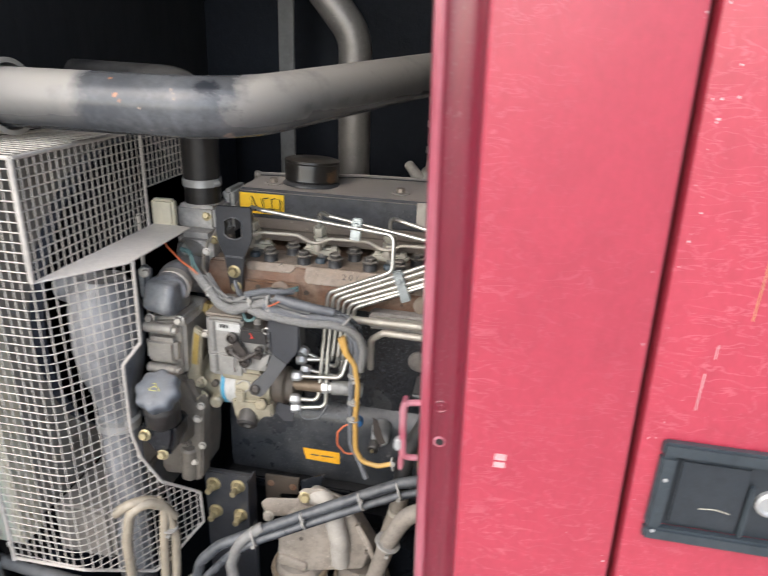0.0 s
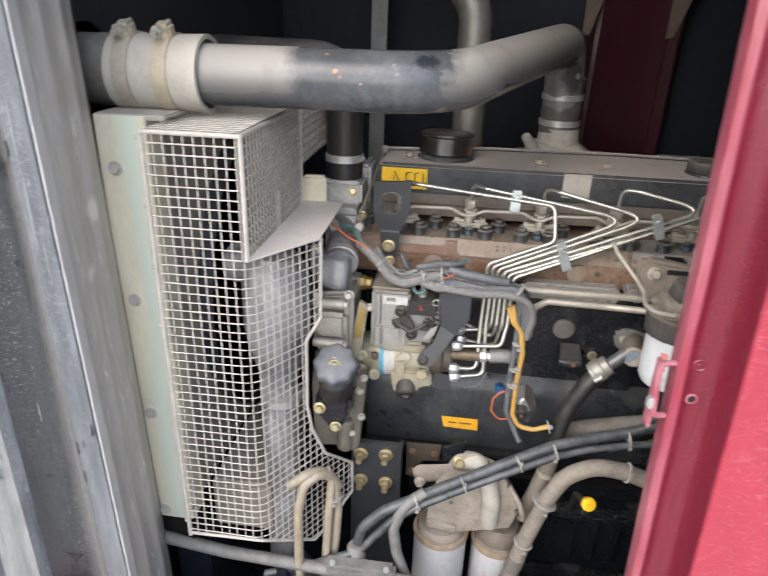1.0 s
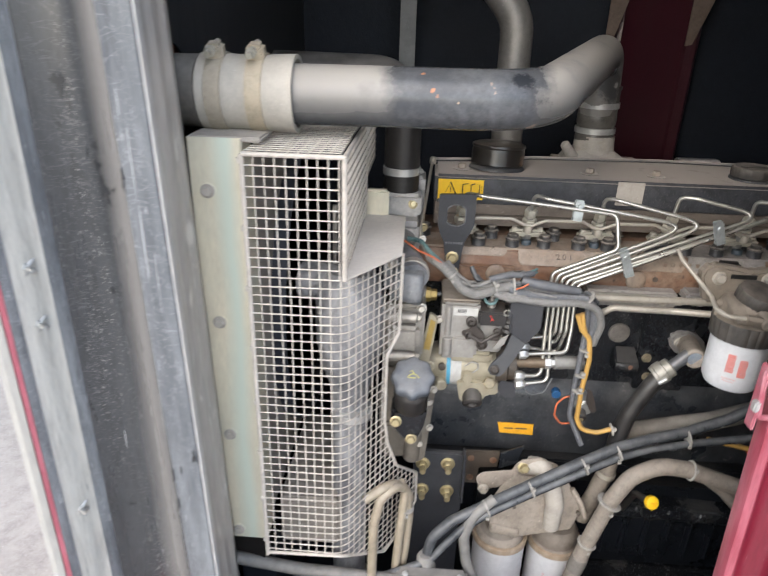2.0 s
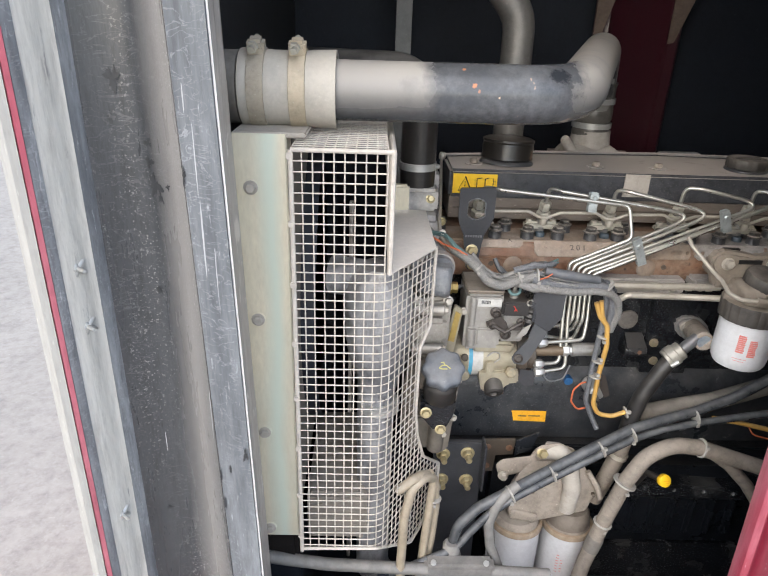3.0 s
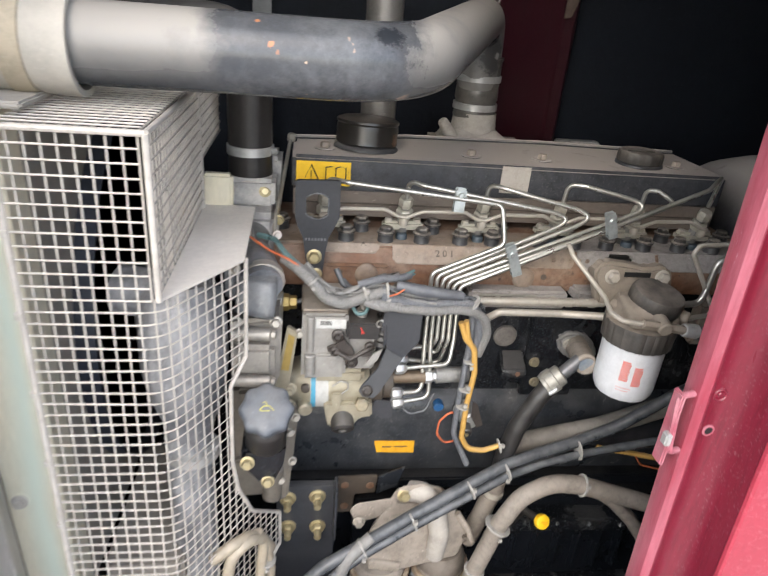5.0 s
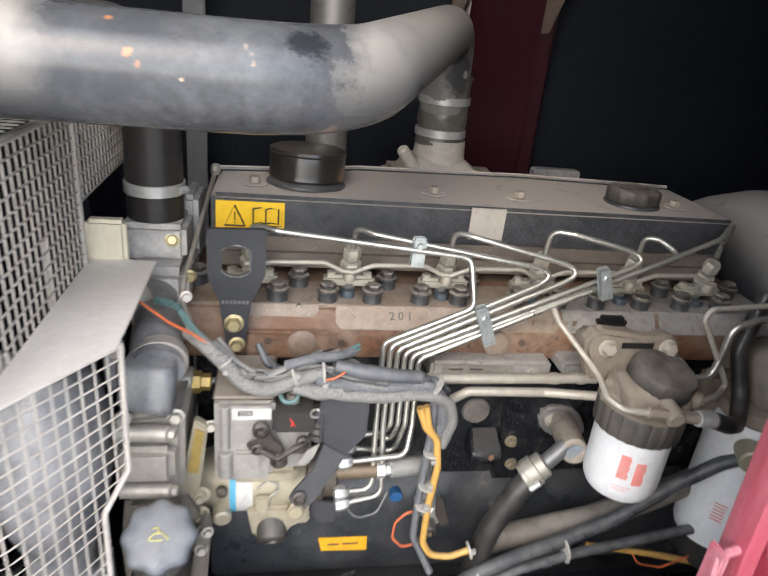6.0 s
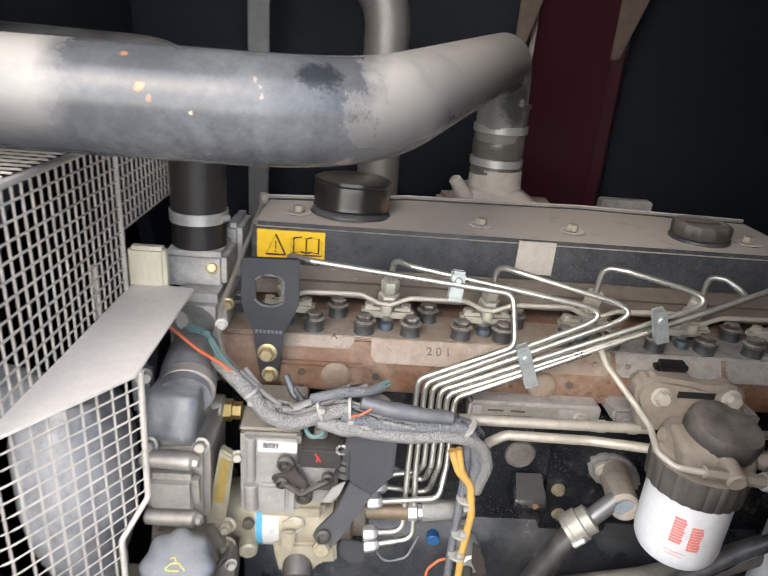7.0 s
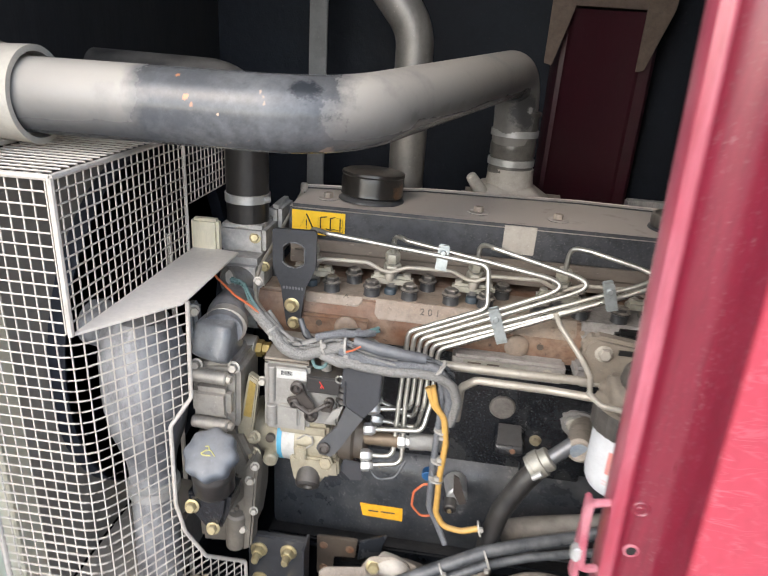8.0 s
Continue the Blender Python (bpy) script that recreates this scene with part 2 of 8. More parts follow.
M = {
    "ground": surf("pale_concrete", (0.36, 0.335, 0.295), (0.46, 0.43, 0.385), 0.9, stain=2.5, grain=30, bump=0.4, wear=0.15, wear_colour=(0.2, 0.19, 0.18)),
    "inside": surf("black_lining", (0.005, 0.0075, 0.014), (0.009, 0.014, 0.022), 0.7, stain=5, grain=38, bump=1.0, gloss=0.38),
    # much darker copy of the red: the column's shade is painted in
    "inside_red": surf("shade_dark_red", (0.044, 0.0045, 0.011), (0.034, 0.005, 0.011), 0.36, stain=7, dust=0.1, stretch=(2, 2, 0.5), coat=0.8, wear=0.06, wear_colour=(0.1, 0.05, 0.058)),
    "red": surf("faded_red_paint", (0.42, 0.042, 0.07), (0.36, 0.034, 0.06), 0.42, stain=9, grain=200, bump=0.05, coat=0.45, stretch=(1, 1, 0.6), scratch=0.42, scratch_colour=(0.55, 0.17, 0.2), grime=0.15),
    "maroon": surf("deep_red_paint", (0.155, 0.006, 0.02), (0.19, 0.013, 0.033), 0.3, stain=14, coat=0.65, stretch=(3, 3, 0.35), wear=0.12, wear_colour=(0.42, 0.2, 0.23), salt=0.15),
    "jamb": surf("scuffed_grey_paint", (0.13, 0.142, 0.158), (0.30, 0.32, 0.34), 0.32, stain=15, grain=90, stretch=(2.6, 2.6, 0.4), scratch=0.18, scratch_colour=(0.6, 0.62, 0.64), wear=0.45, wear_colour=(0.42, 0.44, 0.46), spread=0.32, salt=0.25, grime=0.7, coat=0.3),
    # band puts the channel's pale highlight into the colour
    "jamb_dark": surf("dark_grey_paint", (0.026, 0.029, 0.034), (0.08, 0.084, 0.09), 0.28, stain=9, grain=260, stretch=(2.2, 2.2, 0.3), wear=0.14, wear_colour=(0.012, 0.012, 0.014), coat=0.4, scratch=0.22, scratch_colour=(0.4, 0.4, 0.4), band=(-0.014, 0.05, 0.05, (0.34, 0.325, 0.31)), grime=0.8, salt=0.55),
    "jamb_dusty": surf("dusty_grey_paint", (0.34, 0.33, 0.32), (0.6, 0.58, 0.55), 0.65, stain=12, stretch=(2.5, 2.5, 0.35), wear=0.25, wear_colour=(0.06, 0.06, 0.06), spread=0.3),
    "seal": surf("pale_rubber_seal", (0.45, 0.44, 0.41), (0.3, 0.3, 0.29), 0.6, stain=12, stretch=(2, 2, 0.3)),
    "cream": surf("yellow_passivated_steel", (0.80, 0.73, 0.56), (0.60, 0.585, 0.47), 0.36, metal=0.1, stain=2.6, stretch=(2.2, 1, 0.6), dust=0.2, dust_colour=(0.58, 0.52, 0.41), wear=0.1, wear_colour=(0.55, 0.6, 0.5), grime=0.12, spread=0.24, coat=0.4, band=(-0.012, 0.024, 0.02, (0.58, 0.66, 0.57))),
    "guard": surf("dusty_white_wire", (0.64, 0.60, 0.54), (0.46, 0.425, 0.38), 0.42, stain=24, dust=0.2, dust_colour=(0.5, 0.44, 0.36), wear=0.2, wear_colour=(0.24, 0.2, 0.165)),
    "plate": surf("dusty_cream_sheet", (0.83, 0.78, 0.71), (0.76, 0.71, 0.64), 0.55, stain=7, dust=0.4, dust_colour=(0.68, 0.63, 0.57), grime=0.1),
    "core": surf("radiator_fins", (0.022, 0.02, 0.019), (0.013, 0.012, 0.012), 1.0, stain=9, gloss=0.0),
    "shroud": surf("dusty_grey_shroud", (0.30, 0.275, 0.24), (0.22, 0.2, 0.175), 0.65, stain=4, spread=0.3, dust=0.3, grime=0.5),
    "tube": surf("dusty_black_steel", (0.036, 0.042, 0.052), (0.10, 0.106, 0.115), 0.22, stain=7, grain=160, bump=0.04, dust=0.92, dust_colour=(0.40, 0.375, 0.335), dust_range=(0.1, 0.5), dust_low=-0.85, dust_rough=0.5, clean=(-0.06, 0.13), fleck=(0.3, 0.2, 0.14), marks=PIPE_MARKS),
    "sleeve": surf("dusty_silicone", (0.55, 0.52, 0.455), (0.45, 0.42, 0.36), 0.48, stain=8, grain=220, dust=0.5, dust_colour=(0.55, 0.505, 0.42), dust_rough=0.7, grime=0.3),
    "clamp_tan": surf("dusty_tan_clamp", (0.58, 0.5, 0.37), (0.46, 0.395, 0.29), 0.5, metal=0.2, stain=14, grain=200, bump=0.4, dust=0.4, dust_colour=(0.56, 0.5, 0.39)),
    "rubber": surf("black_rubber", (0.02, 0.019, 0.0185), (0.042, 0.039, 0.037), 0.32, stain=12, dust=0.35, dust_low=0.0),
    "zinc": surf("zinc_plate", (0.6, 0.605, 0.59), (0.46, 0.465, 0.455), 0.3, metal=0.5, stain=20, dust=0.15),
    "brass": surf("yellow_zinc", (0.56, 0.47, 0.26), (0.42, 0.36, 0.22), 0.36, metal=0.6, stain=30, dust=0.2),
    "black": surf("black_engine_paint", (0.006, 0.0075, 0.010), (0.013, 0.015, 0.019), 0.24, stain=9, grain=180, bump=0.6, dust=0.5, dust_colour=(0.17, 0.17, 0.165), dust_range=(0.5, 0.72), dust_low=-0.7, dust_rough=0.6, wear=0.24, wear_colour=(0.07, 0.072, 0.076), grime=0.8, salt=0.2),
    "cover": surf("dusty_rocker_cover", (0.03, 0.034, 0.042), (0.08, 0.083, 0.09), 0.34, stain=16, grain=240, dust=1.0, dust_colour=(0.40, 0.365, 0.33), dust_range=(0.0, 0.4), dust_low=0.12, wear=0.2, wear_colour=(0.16, 0.155, 0.15), grime=0.9, salt=0.14),
    "rust": surf("rusty_casting", (0.19, 0.085, 0.042), (0.25, 0.175, 0.125), 0.58, stain=22, grain=150, bump=0.5, dust=0.35, dust_colour=(0.34, 0.28, 0.225), wear=0.4, wear_colour=(0.045, 0.028, 0.02), spread=0.3, grime=0.8),
    "deck": surf("dusty_pink_grey_casting", (0.36, 0.30, 0.245), (0.235, 0.165, 0.115), 0.52, stain=18, grain=160, bump=0.4, dust=0.3, dust_colour=(0.43, 0.37, 0.31), wear=0.4, wear_colour=(0.11, 0.06, 0.035), spread=0.3, grime=0.8),
    "casting": surf("grey_casting", (0.22, 0.215, 0.205), (0.32, 0.31, 0.3), 0.42, metal=0.35, stain=15, grain=140, bump=0.3, dust=0.35, grime=0.6),
    "alu": surf("cast_aluminium", (0.50, 0.47, 0.42), (0.38, 0.355, 0.315), 0.4, metal=0.5, stain=12, grain=160, dust=0.35, grime=0.6),
    "dusty": surf("dust_caked_casting", (0.36, 0.315, 0.265), (0.21, 0.18, 0.15), 0.8, stain=18, grain=120, bump=0.5, dust=0.3, dust_colour=(0.4, 0.36, 0.31), wear=0.2, wear_colour=(0.09, 0.07, 0.055), grime=0.8),
    "white": surf("white_tin", (0.72, 0.74, 0.76), (0.66, 0.68, 0.7), 0.35, stain=8, dust=0.2, coat=0.2, grime=0.08),
    "yellow": surf("yellow_print", (0.88, 0.56, 0.02), (0.84, 0.52, 0.02), 0.4, stain=14, bump=0.02, grime=0.06),
    "bulkhead": surf("dark_grey_sheet", (0.02, 0.021, 0.024), (0.05, 0.05, 0.05), 0.6, stain=6, stretch=(1, 2, 0.4)),
    "ink": surf("black_ink", (0.015, 0.015, 0.015), None, 0.5),
}
M["print_pale"] = surf("faded_red_print", (0.78, 0.2, 0.17), (0.75, 0.3, 0.27), 0.5, stain=60, bump=0.02)
M["deck_grey"] = surf("dusty_dark_casting", (0.27, 0.255, 0.24), (0.38, 0.36, 0.34), 0.7, stain=16, grain=160, bump=0.45, dust=0.3, dust_colour=(0.4, 0.37, 0.34), wear=0.25, wear_colour=(0.03, 0.03, 0.03), spread=0.35, grime=0.8)
# the crest's bright highlight is painted in as its pale colour
M["crest"] = surf("worn_highlit_crest", (0.54, 0.53, 0.49), (0.74, 0.72, 0.66), 0.42, stain=12, stretch=(2, 2, 0.25), wear=0.3, wear_colour=(0.2, 0.2, 0.2), grime=0.5)
M["lip"] = surf("faded_pink_red_lip", (0.5, 0.09, 0.13), (0.58, 0.2, 0.24), 0.45, stain=14, stretch=(1, 1, 0.3))
M["white_edge"] = surf("white_band_edge", (0.78, 0.77, 0.74), (0.66, 0.65, 0.62), 0.5, stain=9, stretch=(1, 1, 0.3), wear=0.08, wear_colour=(0.25, 0.25, 0.25))
M["oil_stain"] = surf("dark_oil_stain", (0.018, 0.019, 0.022), (0.05, 0.052, 0.056), 0.4, stain=60)
M["paint_run"] = surf("pale_paint_run", (0.46, 0.48, 0.5), None, 0.45)
M["pale_sign"] = surf("faded_yellow_green_print", (0.62, 0.58, 0.16), None, 0.5, bump=0.02)
M.update({
    "plastic": surf("grey_moulding", (0.11, 0.12, 0.132), (0.2, 0.207, 0.213), 0.32, stain=18, dust=0.4, wear=0.3, wear_colour=(0.4, 0.4, 0.39), grime=0.9, coat=0.3),
    "cap": surf("slate_plastic", (0.095, 0.11, 0.132), (0.15, 0.165, 0.185), 0.42, stain=14, dust=0.35, wear=0.15, wear_colour=(0.3, 0.31, 0.32), grime=0.7),
    "pump": surf("cream_zinc_casting", (0.45, 0.41, 0.30), (0.32, 0.29, 0.22), 0.42, metal=0.35, stain=14, dust=0.25),
    "pump_grey": surf("silver_casting", (0.40, 0.39, 0.36), (0.32, 0.31, 0.29), 0.45, metal=0.4, stain=14, dust=0.5),
    "gold": surf("gold_plate", (0.5, 0.36, 0.1), (0.42, 0.31, 0.12), 0.4, metal=0.6, stain=30, dust=0.2),
    "dark_case": surf("brown_grey_casting", (0.13, 0.115, 0.095), (0.2, 0.18, 0.15), 0.55, metal=0.2, stain=14, grain=140, bump=0.3, dust=0.4),
    "lever": surf("oily_black_lever", (0.03, 0.024, 0.02), (0.055, 0.045, 0.04), 0.45, stain=40, dust=0.25),
    "steel_pipe": surf("bright_steel_pipe", (0.60, 0.595, 0.55), (0.46, 0.455, 0.41), 0.28, metal=0.85, stain=20, dust=0.25),
    "dusty_pipe": surf("dusty_steel_pipe", (0.5, 0.465, 0.40), (0.4, 0.37, 0.315), 0.42, metal=0.25, stain=20, dust=0.5),
    "blue": surf("blue_print", (0.1, 0.42, 0.62), None, 0.45, stain=20, bump=0.02),
    "paper": surf("white_paper", (0.6, 0.6, 0.57), (0.5, 0.5, 0.47), 0.6, stain=40, bump=0.02),
    "hook": surf("black_satin_paint", (0.028, 0.031, 0.037), (0.045, 0.048, 0.055), 0.34, stain=10, grain=200, dust=0.22, wear=0.08, wear_colour=(0.16, 0.16, 0.16)),
    "braid": surf("grey_braided_sleeve", (0.22, 0.218, 0.21), (0.31, 0.305, 0.29), 0.45, stain=60, bump=0.7, dust=0.3, dust_colour=(0.4, 0.385, 0.36), weave=620.0, grime=0.2),
    "braid_dark": surf("dark_braided_sleeve", (0.13, 0.14, 0.158), (0.22, 0.23, 0.245), 0.4, stain=25, bump=0.7, dust=0.2, weave=620.0, grime=0.2),
    "cable": surf("black_cable", (0.024, 0.028, 0.034), (0.085, 0.092, 0.10), 0.26, stain=25, dust=0.45, dust_colour=(0.28, 0.285, 0.285), grime=0.6),
    "cable_grey": surf("grey_cable", (0.14, 0.14, 0.135), (0.23, 0.225, 0.215), 0.5, stain=20, dust=0.5),
    "conduit": surf("dusty_beige_conduit", (0.205, 0.177, 0.148), (0.275, 0.243, 0.208), 0.7, stain=16, dust=0.5, dust_colour=(0.32, 0.285, 0.245), grime=0.8),
    "cream_tube": surf("cream_plastic_tube", (0.40, 0.345, 0.26), (0.33, 0.285, 0.215), 0.4, stain=16, dust=0.3),
    "yellow_cable": surf("ochre_cable", (0.55, 0.33, 0.08), (0.46, 0.27, 0.07), 0.5, stain=30, dust=0.25),
    "orange": surf("orange_wire", (0.6, 0.15, 0.06), None, 0.5),
    "teal": surf("teal_wire", (0.12, 0.21, 0.21), None, 0.5),
    "tie": surf("dusty_cable_tie", (0.4, 0.39, 0.36), (0.3, 0.29, 0.265), 0.5, stain=40),
    "red_print": surf("red_print", (0.75, 0.07, 0.05), None, 0.5, bump=0.02),
    "hose_black": surf("dusty_black_hose", (0.011, 0.011, 0.012), (0.028, 0.027, 0.026), 0.34, stain=18, dust=0.25, wear=0.1, wear_colour=(0.1, 0.1, 0.1)),
    "hose_brown": surf("dust_brown_hose", (0.12, 0.11, 0.095), (0.19, 0.175, 0.155), 0.8, stain=18, dust=0.6),
})
M["clip"] = surf("bluish_zinc_strip", (0.5, 0.54, 0.54), (0.34, 0.38, 0.38), 0.35, metal=0.6, stain=40, dust=0.15)
M["pipe_pale"] = surf("pale_dusty_pipe", (0.46, 0.43, 0.37), (0.33, 0.3, 0.25), 0.38, metal=0.35, stain=24, dust=0.3)
M["post_highlight"] = surf("highlit_red_paint", (0.29, 0.025, 0.05), (0.42, 0.13, 0.17), 0.3, stain=12, coat=0.9, stretch=(3, 3, 0.4), wear=0.25, wear_colour=(0.62, 0.45, 0.48), spread=0.35)
M["return_pale"] = surf("pale_streaked_return", (0.43, 0.40, 0.355), (0.62, 0.595, 0.55), 0.42, stain=8, stretch=(2.4, 2.4, 0.3), wear=0.5, wear_colour=(0.76, 0.74, 0.69), spread=0.3, grime=0.4, salt=0.1, coat=0.3, dust=0.1, marks=[((0.072, 0.070, 1.00), 0.024, (0.72, 0.68, 0.6), 0.7), ((0.076, 0.045, 0.93), 0.018, (0.74, 0.71, 0.64), 0.7), ((0.074, 0.06, 1.07), 0.016, (0.6, 0.54, 0.44), 0.6)])
M["blotched"] = surf("blotched_grey_casting", (0.60, 0.58, 0.54), (0.32, 0.31, 0.30), 0.5, stain=34, spread=0.25, dust=0.3, wear=0.2, wear_colour=(0.28, 0.17, 0.1))
M["pump_scrape"] = surf("bare_scratch", (0.45, 0.42, 0.33), None, 0.5)
M["latch"] = surf("black_latch_paint", (0.03, 0.04, 0.048), (0.05, 0.062, 0.07), 0.4, stain=20, wear=0.08, wear_colour=(0.4, 0.42, 0.42))
# darker copy of the latch's black paints in the shade of its recess
M["latch_dark"] = surf("black_latch_shaded", (0.018, 0.024, 0.03), (0.03, 0.036, 0.042), 0.45, stain=20)
M["chip"] = surf("bare_white_chip", (0.66, 0.52, 0.52), None, 0.7)
M["chip_pink"] = surf("pale_pink_paper", (0.56, 0.28, 0.29), (0.62, 0.45, 0.44), 0.7, stain=90)
M["ochre_scratch"] = surf("ochre_scratch", (0.6, 0.36, 0.15), None, 0.6)
M["striker"] = surf("chipped_pink_red", (0.34, 0.04, 0.075), (0.55, 0.3, 0.33), 0.5, stain=30, wear=0.3, wear_colour=(0.65, 0.5, 0.5))
M["hose_grey"] = surf("greyish_rubber", (0.10, 0.106, 0.118), (0.4, 0.407, 0.42), 0.3, stain=15, spread=0.24, stretch=(1, 1, 0.45), dust=0.4, wear=0.25, wear_colour=(0.05, 0.05, 0.053), grime=0.8, coat=0.3)
M["riser"] = surf("dull_steel", (0.3, 0.285, 0.26), (0.2, 0.19, 0.18), 0.45, metal=0.6, stain=8, dust=0.4)
M["strut"] = surf("grey_strip", (0.22, 0.22, 0.21), None, 0.6, dust=0.3)
M["rust_dark"] = surf("oily_brown_metal", (0.055, 0.043, 0.033), (0.1, 0.08, 0.06), 0.55, stain=14, dust=0.3)
M["joint_rail"] = surf("dusty_brown_rail", (0.2, 0.165, 0.135), (0.12, 0.1, 0.085), 0.6, stain=10, dust=0.5, stretch=(0.5, 1, 1), grime=0.7)
M["head_bolt"] = surf("dark_bolt_steel", (0.022, 0.024, 0.029), (0.07, 0.071, 0.075), 0.32, stain=60, dust=0.3)
M["bolt_crown"] = surf("dusty_bolt_crown", (0.06, 0.058, 0.056), (0.03, 0.031, 0.033), 0.3, metal=0.4, stain=70, dust=0.8, dust_colour=(0.40, 0.36, 0.31))
M["skirt"] = surf("worn_dark_grey", (0.016, 0.02, 0.026), (0.04, 0.044, 0.05), 0.28, stain=9, grain=160, dust=0.55, dust_colour=(0.2, 0.2, 0.195), dust_range=(0.42, 0.7), dust_low=-0.8, dust_rough=0.6, wear=0.36, wear_colour=(0.17, 0.165, 0.16), grime=0.7, salt=0.12)
M["seal_blue"] = surf("dull_blue_seal", (0.035, 0.055, 0.075), (0.09, 0.11, 0.125), 0.5, stain=60)
M["bar"] = surf("pale_dusty_steel", (0.52, 0.5, 0.42), (0.4, 0.38, 0.32), 0.5, metal=0.3, stain=30, dust=0.3)
M["dusty_lid"] = surf("dusty_brown_lid", (0.24, 0.2, 0.16), (0.32, 0.28, 0.23), 0.8, stain=30, dust=0.6)
M["rust_feed"] = surf("brown_metal", (0.2, 0.15, 0.1), (0.13, 0.1, 0.07), 0.5, metal=0.4, stain=30)
M["plate_metal"] = surf("dull_plate", (0.36, 0.35, 0.31), (0.28, 0.27, 0.24), 0.45, metal=0.4, stain=30)
M["yellow_tag"] = surf("orange_tag", (0.85, 0.42, 0.02), (0.78, 0.4, 0.03), 0.5, stain=30, wear=0.15, wear_colour=(0.55, 0.28, 0.03))
M["blue_dark"] = surf("blue_paint", (0.03, 0.13, 0.32), None, 0.45, stain=60)
M["silver_braid"] = surf("silver_braid", (0.42, 0.42, 0.4), (0.3, 0.3, 0.29), 0.4, metal=0.6, stain=30, grain=500, bump=0.9)
M["filter_dust"] = surf("dust_caked_filter_head", (0.25, 0.215, 0.17), (0.19, 0.16, 0.13), 0.85, stain=16, grain=140, bump=0.3, dust=0.5, dust_colour=(0.33, 0.29, 0.24))
M["cap_dark"] = surf("dusty_black_plastic", (0.03, 0.028, 0.026), (0.065, 0.06, 0.054), 0.5, stain=18, dust=0.7, dust_colour=(0.25, 0.22, 0.19), grime=0.7)
M["blue_cap"] = surf("blue_grey_end", (0.40, 0.42, 0.42), (0.24, 0.32, 0.42), 0.4, metal=0.4, stain=60)
M["dusty_pale"] = surf("pale_dusty_casting", (0.45, 0.42, 0.375), (0.37, 0.345, 0.305), 0.8, stain=14, dust=0.4, dust_colour=(0.5, 0.46, 0.39))
M["dusty_dark"] = surf("oily_dust", (0.16, 0.135, 0.11), (0.23, 0.2, 0.165), 0.8, stain=18, dust=0.3)
M["seam"] = surf("rusty_seam", (0.34, 0.25, 0.16), (0.5, 0.42, 0.33), 0.6, metal=0.2, stain=40)
M["clamp_rough"] = surf("rough_grey_tan_band", (0.5, 0.445, 0.35), (0.38, 0.335, 0.265), 0.75, stain=18, grain=170, bump=1.0, dust=0.4, dust_colour=(0.53, 0.47, 0.37), grime=0.35)
M["dust_film"] = surf("grey_dust_film", (0.06, 0.058, 0.057), (0.03, 0.03, 0.03), 0.6, stain=22, grain=200, bump=0.3, grime=0.6)
M["plug_metal"] = surf("dusty_plug", (0.16, 0.145, 0.13), (0.26, 0.24, 0.22), 0.5, metal=0.3, stain=40, wear=0.12, wear_colour=(0.12, 0.07, 0.04), grime=0.7)
M["brass_dull"] = surf("dusty_yellow_bolt", (0.36, 0.31, 0.19), (0.22, 0.19, 0.14), 0.5, metal=0.4, stain=60, dust=0.4, grime=0.6)
M["spigot"] = surf("oily_blue_grey_metal", (0.2, 0.21, 0.225), (0.1, 0.105, 0.115), 0.35, metal=0.5, stain=40, dust=0.25)
M["gusset"] = surf("dusty_brown_sheet", (0.12, 0.085, 0.065), (0.17, 0.125, 0.095), 0.7, stain=20, dust=0.2)
M["joint_rubber"] = surf("dust_grey_rubber", (0.085, 0.08, 0.072), (0.16, 0.15, 0.135), 0.32, stain=16, dust=0.3, grime=0.7, coat=0.3)
M["breather"] = surf("oily_black_rubber", (0.012, 0.0115, 0.011), (0.03, 0.027, 0.024), 0.3, stain=22, dust=0.5, dust_low=0.3, dust_colour=(0.2, 0.17, 0.14), grime=0.7, coat=0.3, marks=[((-0.184, -0.020, 0.088), 0.020, (0.16, 0.085, 0.04), 0.75)])
M["shroud_dark"] = surf("blue_black_shaded_shroud", (0.014, 0.018, 0.028), (0.03, 0.036, 0.05), 0.5, stain=8, dust=0.1, gloss=0.3)
M["sump_black"] = surf("clean_black_paint", (0.006, 0.0075, 0.010), (0.012, 0.014, 0.018), 0.28, stain=9, grain=180, bump=0.4, dust=0.1, dust_low=0.3, wear=0.12, wear_colour=(0.05, 0.052, 0.056), gloss=0.3)
M["jamb_slate"] = surf("scuffed_slate_paint", (0.085, 0.094, 0.107), (0.21, 0.226, 0.243), 0.32, stain=15, grain=90, stretch=(2.6, 2.6, 0.4), scratch=0.25, scratch_colour=(0.6, 0.62, 0.64), wear=0.35, wear_colour=(0.4, 0.42, 0.44), spread=0.4)
M["tape"] = surf("glossy_tape", (0.05, 0.055, 0.065), (0.15, 0.16, 0.175), 0.35, stain=60, dust=0.25)


# ---- mesh helpers ----
def thing(name, at, label, category, group="", kind=""):
    e = new(name)
    e.location = at
    e.empty_display_size = 0.02
    return tagged(e, label, category, group, kind)


def base_of(ob):
    at = Vector(ob.location)
    while ob.parent:
        ob = ob.parent
        at = at + Vector(ob.location)
    return at


